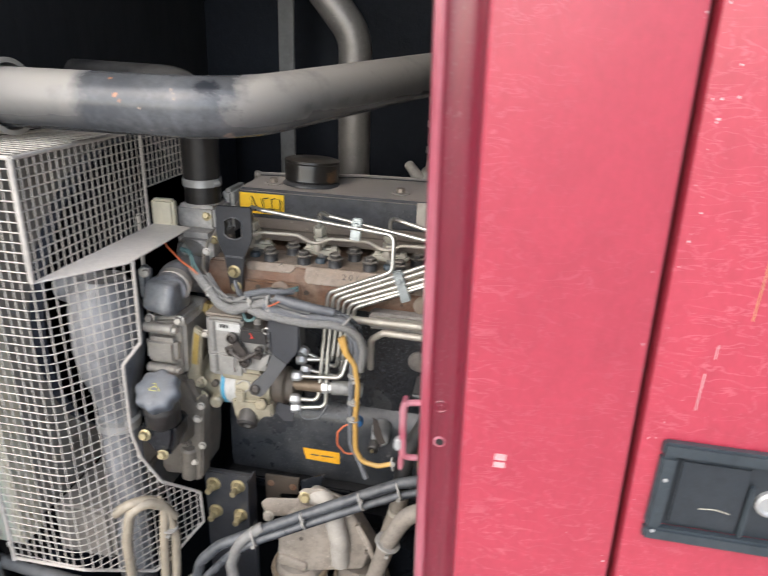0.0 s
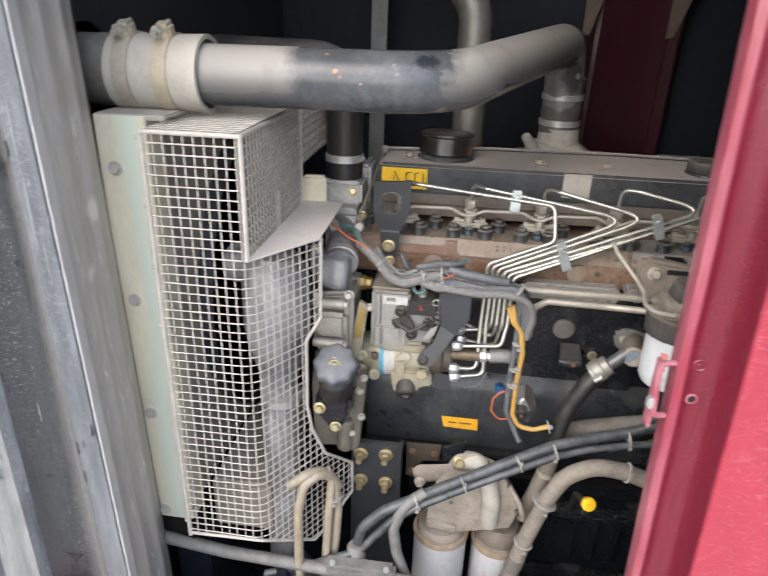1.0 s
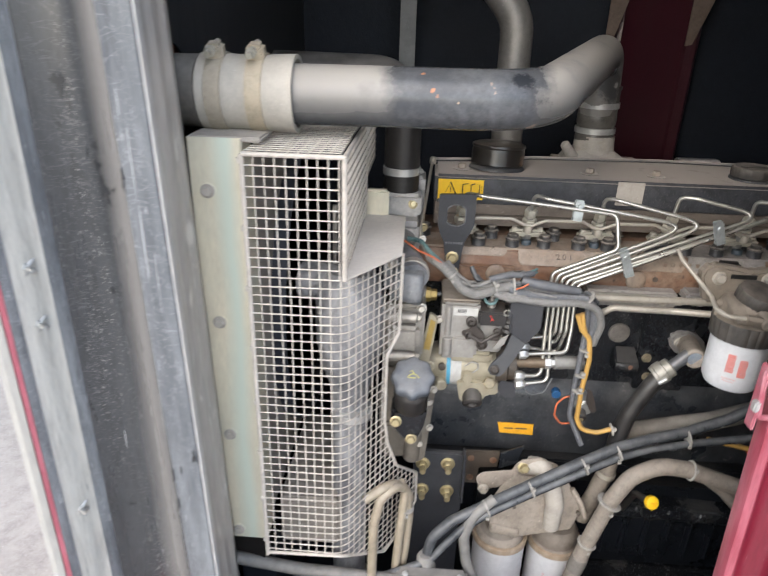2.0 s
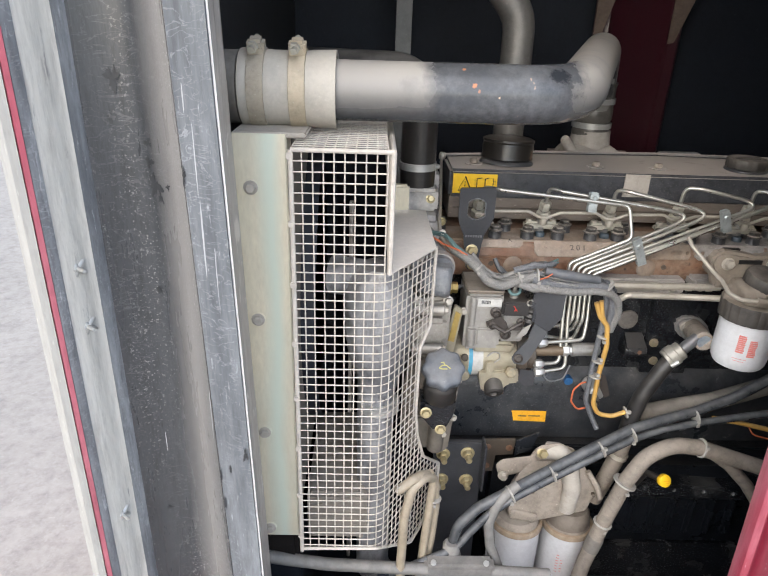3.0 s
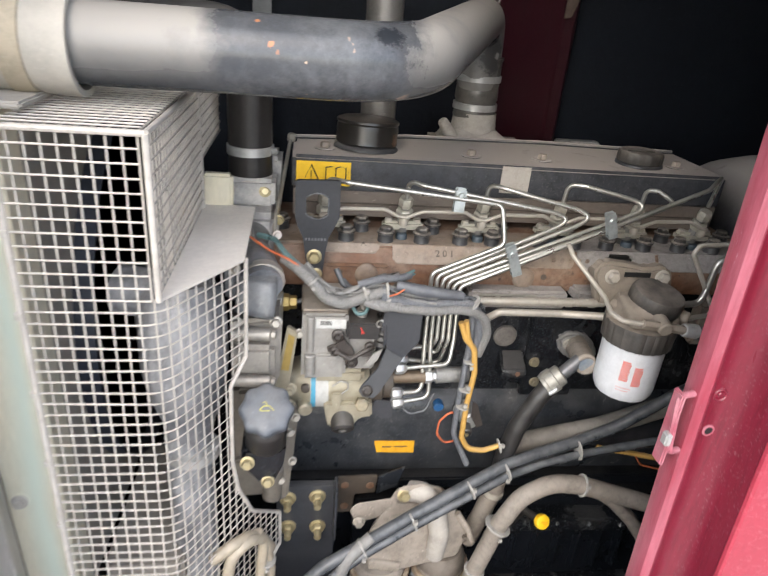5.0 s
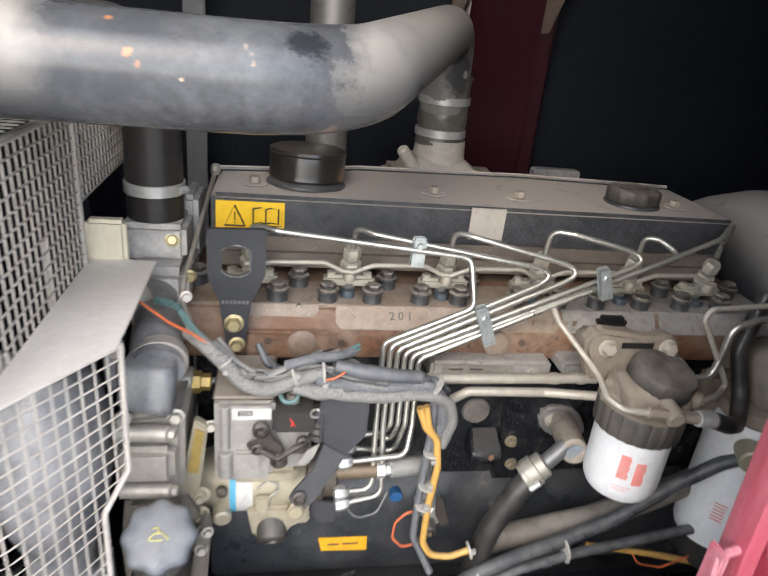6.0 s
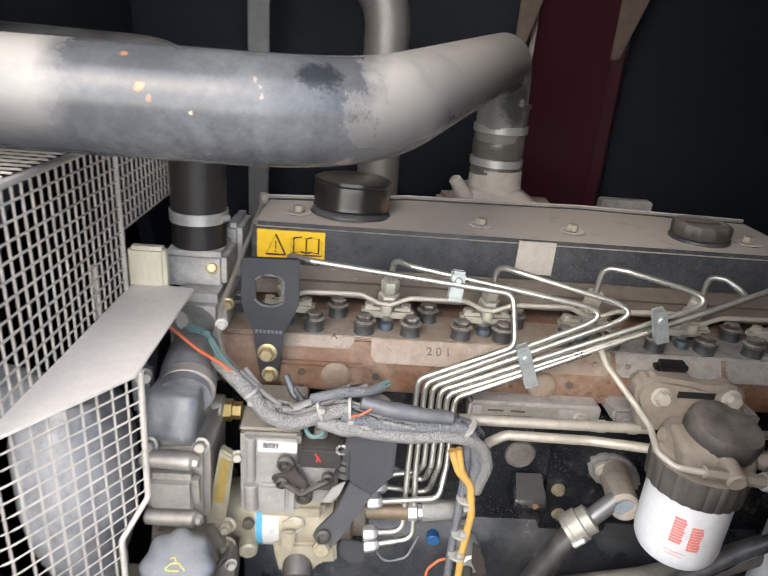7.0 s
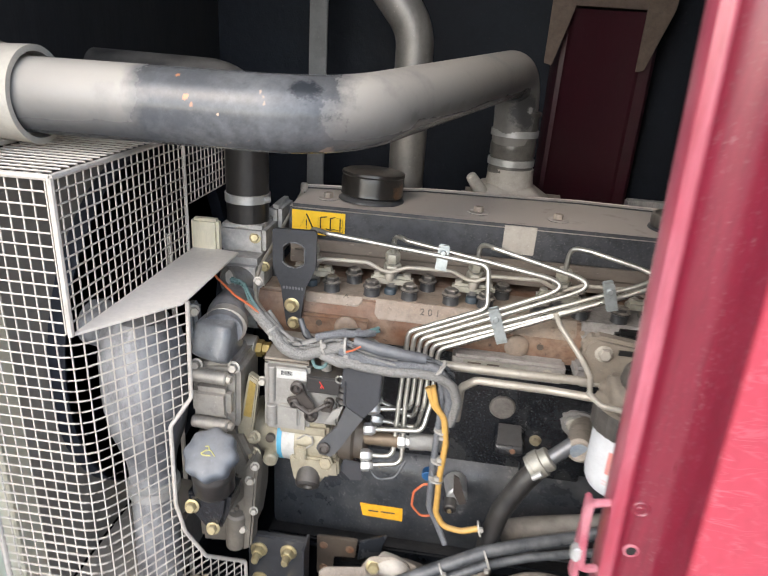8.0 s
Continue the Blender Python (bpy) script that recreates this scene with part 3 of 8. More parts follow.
def link_mesh(name, bm, material):
    bm.normal_update()
    for f in bm.faces:
        f.smooth = True
    for e in bm.edges:
        if len(e.link_faces) == 2:
            e.smooth = e.calc_face_angle(0.0) < radians(38)
    me = bpy.data.meshes.new(name)
    bm.to_mesh(me)
    bm.free()
    me.materials.append(M[material] if isinstance(material, str) else material)
    return new(name, me)


def part(name, bm, material, parent, label=""):
    """One mesh, built in world places, under a thing or a part."""
    bmesh.ops.translate(bm, verts=bm.verts, vec=-base_of(parent))
    ob = link_mesh(name, bm, material)
    ob.parent = parent
    return tagged(ob, label)


def solid(name, bm, material, label, category, group="", kind=""):
    """A thing that is one mesh, with its origin at its lowest point."""
    xs = [v.co.copy() for v in bm.verts]
    lo = Vector([min(v[k] for v in xs) for k in range(3)])
    hi = Vector([max(v[k] for v in xs) for k in range(3)])
    at = Vector(((lo.x + hi.x) / 2, (lo.y + hi.y) / 2, lo.z))
    bmesh.ops.translate(bm, verts=bm.verts, vec=-at)
    ob = link_mesh(name, bm, material)
    ob.location = at
    return tagged(ob, label, category, group, kind)


def B():
    return bmesh.new()


def bevel(bm, verts, width, segments=2):
    if width <= 0:
        return
    vs = set(verts)
    edges = [e for e in bm.edges if e.verts[0] in vs and e.verts[1] in vs and len(e.link_faces) == 2 and e.calc_face_angle(0.0) > radians(30)]
    bmesh.ops.bevel(bm, geom=edges, offset=width, segments=segments, affect="EDGES", clamp_overlap=True)


def box(bm, x0, x1, y0, y1, z0, z1, bev=0.002, m=None):
    r = bmesh.ops.create_cube(bm, size=1)["verts"]
    for v in r:
        v.co = Vector((x0 + (v.co.x + 0.5) * (x1 - x0), y0 + (v.co.y + 0.5) * (y1 - y0), z0 + (v.co.z + 0.5) * (z1 - z0)))
        if m is not None:
            v.co = m @ v.co
    bevel(bm, r, bev)
    return bm


def axes_for(d):
    d = Vector(d).normalized()
    side = d.cross(Vector((0, 0, 1)) if abs(d.z) < 0.9 else Vector((0, 1, 0))).normalized()
    return d, side, side.cross(d)


def lathe(bm, p, d, profile, n=28, ripple=None):
    """Turned shape: (radius, height along d) from p; ripple(angle, radius) changes the radius."""
    d, a, b = axes_for(d)
    p = Vector(p)
    rings = []
    for r, h in profile:
        if r < 1e-6:
            rings.append([bm.verts.new(p + d * h)])
            continue
        ring = []
        for k in range(n):
            w = 2 * math.pi * k / n
            q = ripple(w, r) if ripple else r
            ring.append(bm.verts.new(p + d * h + (a * math.cos(w) + b * math.sin(w)) * q))
        rings.append(ring)
    for r0, r1 in zip(rings, rings[1:]):
        for k in range(n):
            j = (k + 1) % n
            f = [r0[k % len(r0)], r0[j % len(r0)], r1[j % len(r1)], r1[k % len(r1)]]
            f = list(dict.fromkeys(f))
            if len(f) > 2:
                bm.faces.new(f)
    for ring, flip in ((rings[0], True), (rings[-1], False)):
        if len(ring) > 2:
            bm.faces.new(ring[::-1] if flip else ring)
    bmesh.ops.recalc_face_normals(bm, faces=bm.faces)
    return bm


def cyl(bm, p0, p1, r, r2=None, n=24, c=0.0):
    p0, p1 = Vector(p0), Vector(p1)
    h = (p1 - p0).length
    r2 = r if r2 is None else r2
    prof = [(r, 0), (r2, h)] if not c else [(r - c, 0), (r, c), (r2, h - c), (r2 - c, h)]
    return lathe(bm, p0, p1 - p0, prof, n)


def rounded(pts, radius, steps=6):
    """The points of a line with its corners rounded; radius: one for all or one for each inner corner."""
    pts = [Vector(p) for p in pts]
    out = [pts[0]]
    for k in range(1, len(pts) - 1):
        p, q, s = pts[k - 1], pts[k], pts[k + 1]
        rad = radius[k - 1] if isinstance(radius, (list, tuple)) else radius
        u, w = (p - q).normalized(), (s - q).normalized()
        ang = u.angle(w)
        if ang > radians(176):
            out.append(q)
            continue
        cut = min(rad / math.tan(ang / 2), 0.49 * (p - q).length, 0.49 * (s - q).length)
        for i in range(steps + 1):
            f = i / steps
            a, b = q + u * cut, q + w * cut
            out.append(a * (1 - f) ** 2 + q * 2 * f * (1 - f) + b * f * f)
    out.append(pts[-1])
    return out


def tube(bm, pts, r, bend=0.02, n=12, caps=True, wobble=0.0, steps=6):
    """A round bar or hose along a line of points with rounded corners."""
    line = rounded(pts, bend, steps)
    d = (line[1] - line[0]).normalized()
    _, a, b = axes_for(d)
    rings = []
    for k, p in enumerate(line):
        t = (line[min(k + 1, len(line) - 1)] - line[max(k - 1, 0)]).normalized()
        turn = d.rotation_difference(t)
        a, b, d = turn @ a, turn @ b, t
        rr = r * (1 + wobble * noise.noise(p * 40))
        rings.append([bm.verts.new(p + (a * math.cos(2 * math.pi * i / n) + b * math.sin(2 * math.pi * i / n)) * rr) for i in range(n)])
    faces = []
    for r0, r1 in zip(rings, rings[1:]):
        for i in range(n):
            j = (i + 1) % n
            faces.append(bm.faces.new((r0[i], r0[j], r1[j], r1[i])))
    if caps:
        faces.append(bm.faces.new(rings[0][::-1]))
        faces.append(bm.faces.new(rings[-1]))
    bmesh.ops.recalc_face_normals(bm, faces=faces)
    return bm


def prism(bm, pts, offset, bev=0.0):
    """A flat plate: an outline of 3D points pushed out along offset."""
    off = Vector(offset)
    a = [bm.verts.new(Vector(p)) for p in pts]
    b = [bm.verts.new(Vector(p) + off) for p in pts]
    faces = [bm.faces.new(a[::-1]), bm.faces.new(b)]
    for k in range(len(pts)):
        j = (k + 1) % len(pts)
        faces.append(bm.faces.new((a[k], a[j], b[j], b[k])))
    bmesh.ops.recalc_face_normals(bm, faces=faces)
    bevel(bm, a + b, bev)
    return bm


def hull(bm, pts, bev=0.004):
    """The rounded skin round a set of corners."""
    vs = [bm.verts.new(p) for p in pts]
    got = bmesh.ops.convex_hull(bm, input=vs)
    bmesh.ops.delete(bm, geom=[v for v in vs if v.is_valid and not v.link_faces], context="VERTS")
    bmesh.ops.dissolve_limit(bm, angle_limit=radians(4), verts=bm.verts, edges=bm.edges)
    bmesh.ops.recalc_face_normals(bm, faces=bm.faces)
    if bev:
        bmesh.ops.bevel(bm, geom=list(bm.edges), offset=bev, segments=3, profile=0.5, affect="EDGES", clamp_overlap=True)
    return bm


def extrude_profile(bm, pts, z0, z1, thick, lean=0.0):
    """A bent sheet standing upright: an open line in plan (at 1.3 m) with a thickness towards its left-hand side; lean: metres along x for each metre up."""
    pts = [Vector((x, y, 0)) for x, y in pts]
    back = []
    for k, p in enumerate(pts):
        t = (pts[min(k + 1, len(pts) - 1)] - pts[max(k - 1, 0)]).normalized()
        back.append(p + Vector((-t.y, t.x, 0)) * thick)
    loop = pts + back[::-1]
    return prism(bm, [p + Vector((lean * (z0 - 1.3), 0, z0)) for p in loop], (lean * (z1 - z0), 0, z1 - z0))


def hex_bolt(name, p, d, size, parent, material="brass", label="", washer=True, stud=0.0):
    """A hexagon head on a washer, size across the flats."""
    d = Vector(d).normalized()
    p = Vector(p)
    bm = B()
    if washer:
        lathe(bm, p, d, [(size * 0.78, 0), (size * 0.78, size * 0.1), (size * 0.6, size * 0.16)], 20)
    r = size / math.sqrt(3)
    lathe(bm, p + d * size * 0.1, d, [(r, 0), (r, size * 0.5), (r * 0.82, size * 0.62), (0, size * 0.62)], 6)
    if stud:
        lathe(bm, p + d * size * 0.6, d, [(size * 0.34, 0), (size * 0.34, stud), (size * 0.28, stud + 0.002), (0, stud + 0.002)], 14)
    return part(name, bm, material, parent, label)


# ---- the setting: ground, canopy walls, roof and base ----
def structure(name, bm, material, label):
    return solid(name, bm, material, label, name.split("_")[0], kind="structure")


structure("ground", box(B(), -200, 200, -200, 200, -0.3, 0, 0), "ground", "pale dusty concrete yard round the generator")
structure("floor", box(B(), -0.86, 2.2, 0.60, 1.70, 0.12, 0.40, 0.004), "inside", "black steel base tray under the engine")
structure("wall_back", box(B(), -0.86, 2.2, 1.66, 1.70, 0.40, 2.10, 0.0), "inside", "black lined back wall of the canopy")
structure("wall_end", box(B(), 2.16, 2.2, 0.60, 1.66, 0.40, 2.10, 0.0), "inside", "black lined end wall of the canopy")
# roof out of view, set high so that more light gets in
structure("ceiling", box(B(), -0.88, 2.2, 0.535, 1.70, 2.10, 2.14, 0.0), "inside", "black lined canopy roof")


structure("roof", box(B(), -0.90, 2.22, 0.52, 1.72, 2.142, 2.16, 0.002), "red", "faded red painted canopy roof")
structure("wall_shell_back", box(B(), -0.876, 2.22, 1.702, 1.712, 0.12, 2.142, 0.001), "red", "faded red painted back of the canopy")
structure("wall_shell_end", box(B(), 2.202, 2.21, 0.535, 1.70, 0.12, 2.142, 0.001), "red", "faded red painted end of the canopy")
structure("wall_front", box(B(), 0.93, 2.20, 0.531, 0.545, 0.30, 2.139, 0.002), "red", "faded red painted fixed front panel")
# added panel, out of view: keeps ground bounce off the lower engine
structure("wall_sill", box(B(), -0.868, 0.93, 0.548, 0.572, 0.296, 0.68, 0.003), "red", "added red panel, out of view, that blocks light bounced off the ground")
structure("trim_base_rail", box(B(), -0.876, 2.20, 0.535, 0.598, 0.12, 0.296, 0.004), "inside", "black painted base rail of the canopy")


def bulkhead():
    """The radiator's surround: a dusty sheet with a round hole for the air pipe."""
    bm = B()
    y0, y1, z0, z1, cy, cz, r = 0.70, 1.66, 0.40, 2.10, 0.77, 1.449, 0.058
    n = 40
    ring, out = [], []
    for k in range(n):
        w = 2 * math.pi * (k + 0.5) / n
        c, s = math.cos(w), math.sin(w)
        ring.append((cy + r * c, cz + r * s))
        f = min(((y1 if c > 0 else y0) - cy) / c if abs(c) > 1e-6 else 9, ((z1 if s > 0 else z0) - cz) / s if abs(s) > 1e-6 else 9)
        out.append((cy + f * c, cz + f * s))
    for x0, x1 in ((-0.735, -0.732),):
        va = [[bm.verts.new((x, *p)) for p in line] for x in (x0, x1) for line in (ring, out)]
        for k in range(n):
            j = (k + 1) % n
            bm.faces.new((va[0][k], va[0][j], va[1][j], va[1][k]))
            bm.faces.new((va[2][k], va[2][j], va[3][j], va[3][k]))
            bm.faces.new((va[0][k], va[0][j], va[2][j], va[2][k]))
    bmesh.ops.recalc_face_normals(bm, faces=bm.faces)
    return structure("wall_bulkhead", bm, "bulkhead", "dusty grey bulkhead sheet with a hole for the pipe")


bulkhead()
Z0, Z1 = 0.30, 2.10

# left jamb of the opening, in upright bent strips, of which the inner ones lean
def jamb_shift(x, z):
    """How far a strip of the jamb lies off its place at x, at the height z: the inner strips lean outwards at the top."""
    inner = max(0.0, min(1.0, (x + 0.821) / 0.1025))
    narrow = -0.0120 * max(0.0, min(1.0, (x + 0.7185) / 0.0505)) + 0.0055 * inner
    return narrow - 0.0225 * inner * (z - 1.3)


def jamb_sheet(pts, thick=0.002):
    bm = B()
    back = []
    pts = [Vector((x, y, 0)) for x, y in pts]
    for k, p in enumerate(pts):
        t = (pts[min(k + 1, len(pts) - 1)] - pts[max(k - 1, 0)]).normalized()
        back.append(p + Vector((-t.y, t.x, 0)) * thick)
    loop = pts + back[::-1]
    rings = [[bm.verts.new((p.x + jamb_shift(p.x, z), p.y, z)) for p in loop] for z in (Z0, 0.75, 1.2, 1.65, Z1)]
    for lo, hi in zip(rings, rings[1:]):
        for k in range(len(loop)):
            j = (k + 1) % len(loop)
            bm.faces.new((lo[k], lo[j], hi[j], hi[k]))
    bm.faces.new(rings[0][::-1])
    bm.faces.new(rings[-1])
    bmesh.ops.recalc_face_normals(bm, faces=bm.faces)
    return bm


jamb = thing("trim_door_jamb", (-0.75, 0.58, Z0), "scuffed dark grey steel jamb with rubber seal", "trim", kind="structure")
# dark brown strip put in so that the gap looks dark
part("gap_strip", jamb_sheet([(-0.6955, 0.6985), (-0.6950, 0.6962), (-0.6945, 0.6940)]), "rust_dark", jamb, "dark strip that makes the gap look dark")
part("return_edge", jamb_sheet([(-0.6944, 0.6936), (-0.6895, 0.677), (-0.6845, 0.671), (-0.6825, 0.664)]), "return_pale", jamb, "pale folded edge")
part("return_strip", jamb_sheet([(-0.6824, 0.6635), (-0.6790, 0.660), (-0.6790, 0.655), (-0.6825, 0.650), (-0.6822, 0.640), (-0.6790, 0.622), (-0.6750, 0.619), (-0.6740, 0.612), (-0.6765, 0.607), (-0.668, 0.577)]), "return_pale", jamb, "pale dust-streaked inner return")
part("white_edge", jamb_sheet([(-0.6678, 0.5765), (-0.663, 0.556)]), "white_edge", jamb, "thin white edge of the band")
part("front_band", jamb_sheet([(-0.663, 0.555), (-0.69, 0.5625), (-0.716, 0.572), (-0.7185, 0.579)]), "jamb_slate", jamb, "scraped slate grey band")
chan = [(-0.719 - 0.102 * k / 10, 0.577 + 0.025 * k / 10 + 0.026 * math.sin(math.pi * k / 10)) for k in range(11)]
part("channel", jamb_sheet(chan), "jamb_dark", jamb, "glossy dark grey channel with a pale highlight painted in")
part("rib", jamb_sheet([(-0.821, 0.602), (-0.824, 0.594), (-0.828, 0.588)]), "jamb", jamb)
part("crest", jamb_sheet([(-0.828, 0.5875), (-0.8315, 0.583), (-0.834, 0.574), (-0.8365, 0.566), (-0.8395, 0.5585), (-0.8425, 0.5520), (-0.8445, 0.5480)]), "crest", jamb, "worn rounded crest with its highlight painted pale")
part("outer_band", jamb_sheet([(-0.8446, 0.5478), (-0.8475, 0.542), (-0.850, 0.5385)], 0.003), "jamb", jamb, "blue-grey outer band")
part("red_lip", jamb_sheet([(-0.850, 0.538), (-0.8535, 0.534)], 0.003), "lip", jamb, "thin pinkish red lip")
part("edge_strip", jamb_sheet([(-0.854, 0.534), (-0.860, 0.531), (-0.868, 0.534), (-0.872, 0.542)], 0.003), "seal", jamb, "pale outer edge strip")


def jamb_face(x, z=1.3):
    """How deep the jamb's front lies at a place along x and up z."""
    u = x
    for _ in range(4):
        u = x - jamb_shift(u, z)
    k = (-0.719 - u) / 0.0102
    if k < 0:
        return 0.555 + (-0.663 - u) * 0.32
    return 0.577 + 0.0025 * k + 0.026 * math.sin(math.pi * min(k, 10) / 10)


def jamb_mark(name, x, z, w, h, material, seed, label=""):
    """A ragged flat mark lying on the jamb: a stain, a run or a scrape."""
    rnd = random.Random(seed)
    bm = B()
    n = 34
    ring = []
    for k in range(n):
        a = 2 * math.pi * k / n
        f = (0.62 + 0.25 * math.sin(3 * a + seed) + 0.18 * math.sin(7 * a + 2 * seed)) * (0.7 + 0.6 * rnd.random()) if w > 0.003 else 0.9 + 0.2 * rnd.random()
        px = x + w * f * math.cos(a)
        ring.append(bm.verts.new((px, jamb_face(px, z) - 0.0034, z + h * f * math.sin(a))))
    mid = bm.verts.new((x, jamb_face(x, z) - 0.0034, z))
    for k in range(n):
        bm.faces.new((ring[k], ring[(k + 1) % n], mid))
    bmesh.ops.recalc_face_normals(bm, faces=bm.faces)
    part(name, bm, material, jamb, label)


for k, (x, z, w, h) in enumerate(((-0.789, 1.471, 0.008, 0.017), (-0.761, 1.387, 0.007, 0.008), (-0.758, 1.362, 0.010, 0.017), (-0.752, 1.350, 0.004, 0.010), (-0.760, 1.408, 0.006, 0.006), (-0.741, 1.363, 0.004, 0.004), (-0.769, 1.237, 0.003, 0.0045), (-0.714, 1.384, 0.0035, 0.018), (-0.792, 0.910, 0.006, 0.003), (-0.669, 1.048, 0.004, 0.014), (-0.706, 1.003, 0.002, 0.010), (-0.703, 0.959, 0.0016, 0.010), (-0.691, 1.018, 0.0016, 0.006), (-0.782, 0.753, 0.012, 0.014))):
    jamb_mark("oil_stain", x, z, w, h, "oil_stain", k, "dark oily stain")
for k, (x, z, w, h) in enumerate(((-0.698, 1.318, 0.0010, 0.042), (-0.699, 1.400, 0.0006, 0.036), (-0.686, 1.285, 0.0006, 0.028), (-0.706, 1.46, 0.0007, 0.014), (-0.785, 1.02, 0.0006, 0.016), (-0.712, 1.10, 0.0006, 0.05))):
    jamb_mark("paint_run", x, z, w, h, "paint_run", 40 + k, "pale run of paint")
for z in (1.281, 1.212, 0.940):
    nut = part("spring_nut", lathe(B(), (-0.8365, 0.566, z), (0.75, -0.65, 0.1), [(0.0100, 0), (0.0085, 0.0014), (0.0035, 0.0042), (0, 0.0042)], 30, lambda w, r: r * (1 + 0.35 * math.cos(5 * w)) if r > 0.006 else r), "zinc", jamb, "star-shaped spring nut")
    part("screw_tip", cyl(B(), (-0.8365, 0.566, z), (-0.822, 0.5535, z + 0.002), 0.0027, 0.0018, 10), "zinc", nut)
structure("wall_radiator_end", box(B(), -0.876, -0.868, 0.545, 1.70, 0.30, 2.10, 0.001), "red", "red painted end wall beside the radiator")

# right post, fixed red panel and closed red door, all leaned a little to fit the camera's view
LEAN = -0.033
PANEL_Y = 0.529
post = thing("trim_door_post", (0.01, 0.57, Z0), "glossy deep red door post with bolt holes", "trim", kind="structure")
# nose in a paler red: the edge's highlights are painted in
part("post_nose", extrude_profile(B(), [(-0.010, 0.599), (-0.0115, 0.588), (-0.009, 0.5785), (-0.002, 0.5745), (0.0005, 0.5755)], Z0, Z1, 0.0025, LEAN), "post_highlight", post, "worn edge of the post with pale highlights painted in")
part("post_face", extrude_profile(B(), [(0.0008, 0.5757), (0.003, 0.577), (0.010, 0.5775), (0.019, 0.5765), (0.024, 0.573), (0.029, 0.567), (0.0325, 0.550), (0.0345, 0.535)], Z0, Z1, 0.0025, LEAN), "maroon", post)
part("panel", extrude_profile(B(), [(0.0345, 0.5345), (0.0350, 0.5310), (0.0372, 0.5290), (0.172, 0.5290), (0.1765, 0.5300), (0.1780, 0.5340), (0.1780, 0.575)], Z0, Z1, 0.0025, LEAN), "red", post, "faded scratched red panel")
# ink-black strip put in so that the gap looks dark
part("gap_filler", extrude_profile(B(), [(0.1783, 0.556), (0.1844, 0.556)], Z0, Z1, 0.004, LEAN), "ink", post, "black strip that makes the gap look dark")
for z, r in ((1.1625, 0.0042), (1.2035, 0.0070)):
    x = 0.011 + LEAN * (z - 1.3)
    bm = B()
    if r > 0.005:
        lathe(bm, (x, 0.577, z), (0, -1, 0), [(r, -0.001), (r, 0.0006), (r - 0.001, 0.0012), (r - 0.002, 0.0004), (0.0025, 0.0004), (0.0018, 0.0012), (0, 0.0012)], 24)
        part("bolt_end", bm, "maroon", post, "painted-over bolt end")
    else:
        lathe(bm, (x, 0.577, z), (0, -1, 0), [(r + 0.002, -0.0005), (r + 0.002, 0.0004), (r, 0.0008), (r, 0.0002), (0, 0.0002)], 24)
        ring = part("washer", bm, "striker", post, "chipped ring round a hole")
        # black disc painted for the dark of the hole
        part("hole", lathe(B(), (x, 0.577, z), (0, -1, 0), [(r, 0.0), (r, 0.0006), (0, 0.0006)], 20), "ink", ring)


def canopy_door():
    t = thing("door_canopy", (0.5, 0.53, Z0), "closed faded red canopy door with black flush latch", "door", kind="structure")
    part("door_panel", extrude_profile(B(), [(0.1846, 0.560), (0.1846, 0.5355), (0.1856, 0.5322), (0.1886, 0.5310), (0.93, 0.5310)], Z0, Z1, 0.0025, LEAN), "red", t)
    x0, x1, z0, z1, f, w = 0.2045, 0.336, 1.1310, 1.2325, 0.5215, 0.0135
    bm = B()
    for a, b, c, d in ((x0, x1, z1 - w, z1), (x0, x1, z0, z0 + w), (x0, x0 + w, z0 + w, z1 - w), (x1 - w, x1, z0 + w, z1 - w)):
        box(bm, a, b, f, 0.5312, c, d, 0.0022)
    latch = part("latch_frame", bm, "latch", t, "black flush latch with raised frame")
    part("dish", box(B(), x0 + w, x1 - w, 0.5298, 0.5309, z0 + w, z1 - w, 0.0), "latch_dark", latch)
    part("paddle", box(B(), x0 + w + 0.004, 0.2790, 0.5262, 0.5300, z0 + w + 0.004, z1 - w - 0.003, 0.003), "latch_dark", latch, "black paddle handle")
    part("divider", box(B(), 0.2805, 0.2850, 0.5240, 0.5300, z0 + w, z1 - w - 0.02, 0.0015), "latch", latch)
    part("lock", lathe(B(), (0.300, 0.5300, 1.183), (0, -1, 0), [(0.0125, 0), (0.0125, 0.004), (0.010, 0.0052), (0.0085, 0.003), (0, 0.003)], 28), "zinc", latch, "bright lock barrel")
    part("scrape", tube(B(), [(0.245, 0.5257, 1.169), (0.258, 0.5257, 1.1705), (0.270, 0.5257, 1.168)], 0.0005, 0.01, 5), "pump_scrape", latch, "scratched line on the paddle")
    for x, z in ((0.2115, 1.196), (0.2115, 1.1415), (0.327, 1.196), (0.327, 1.1415)):
        part("rivet", lathe(B(), (x, 0.5217, z), (0, -1, 0), [(0.002, 0), (0.0016, 0.0008), (0, 0.001)], 12), "zinc", latch)
    return t


canopy_door()


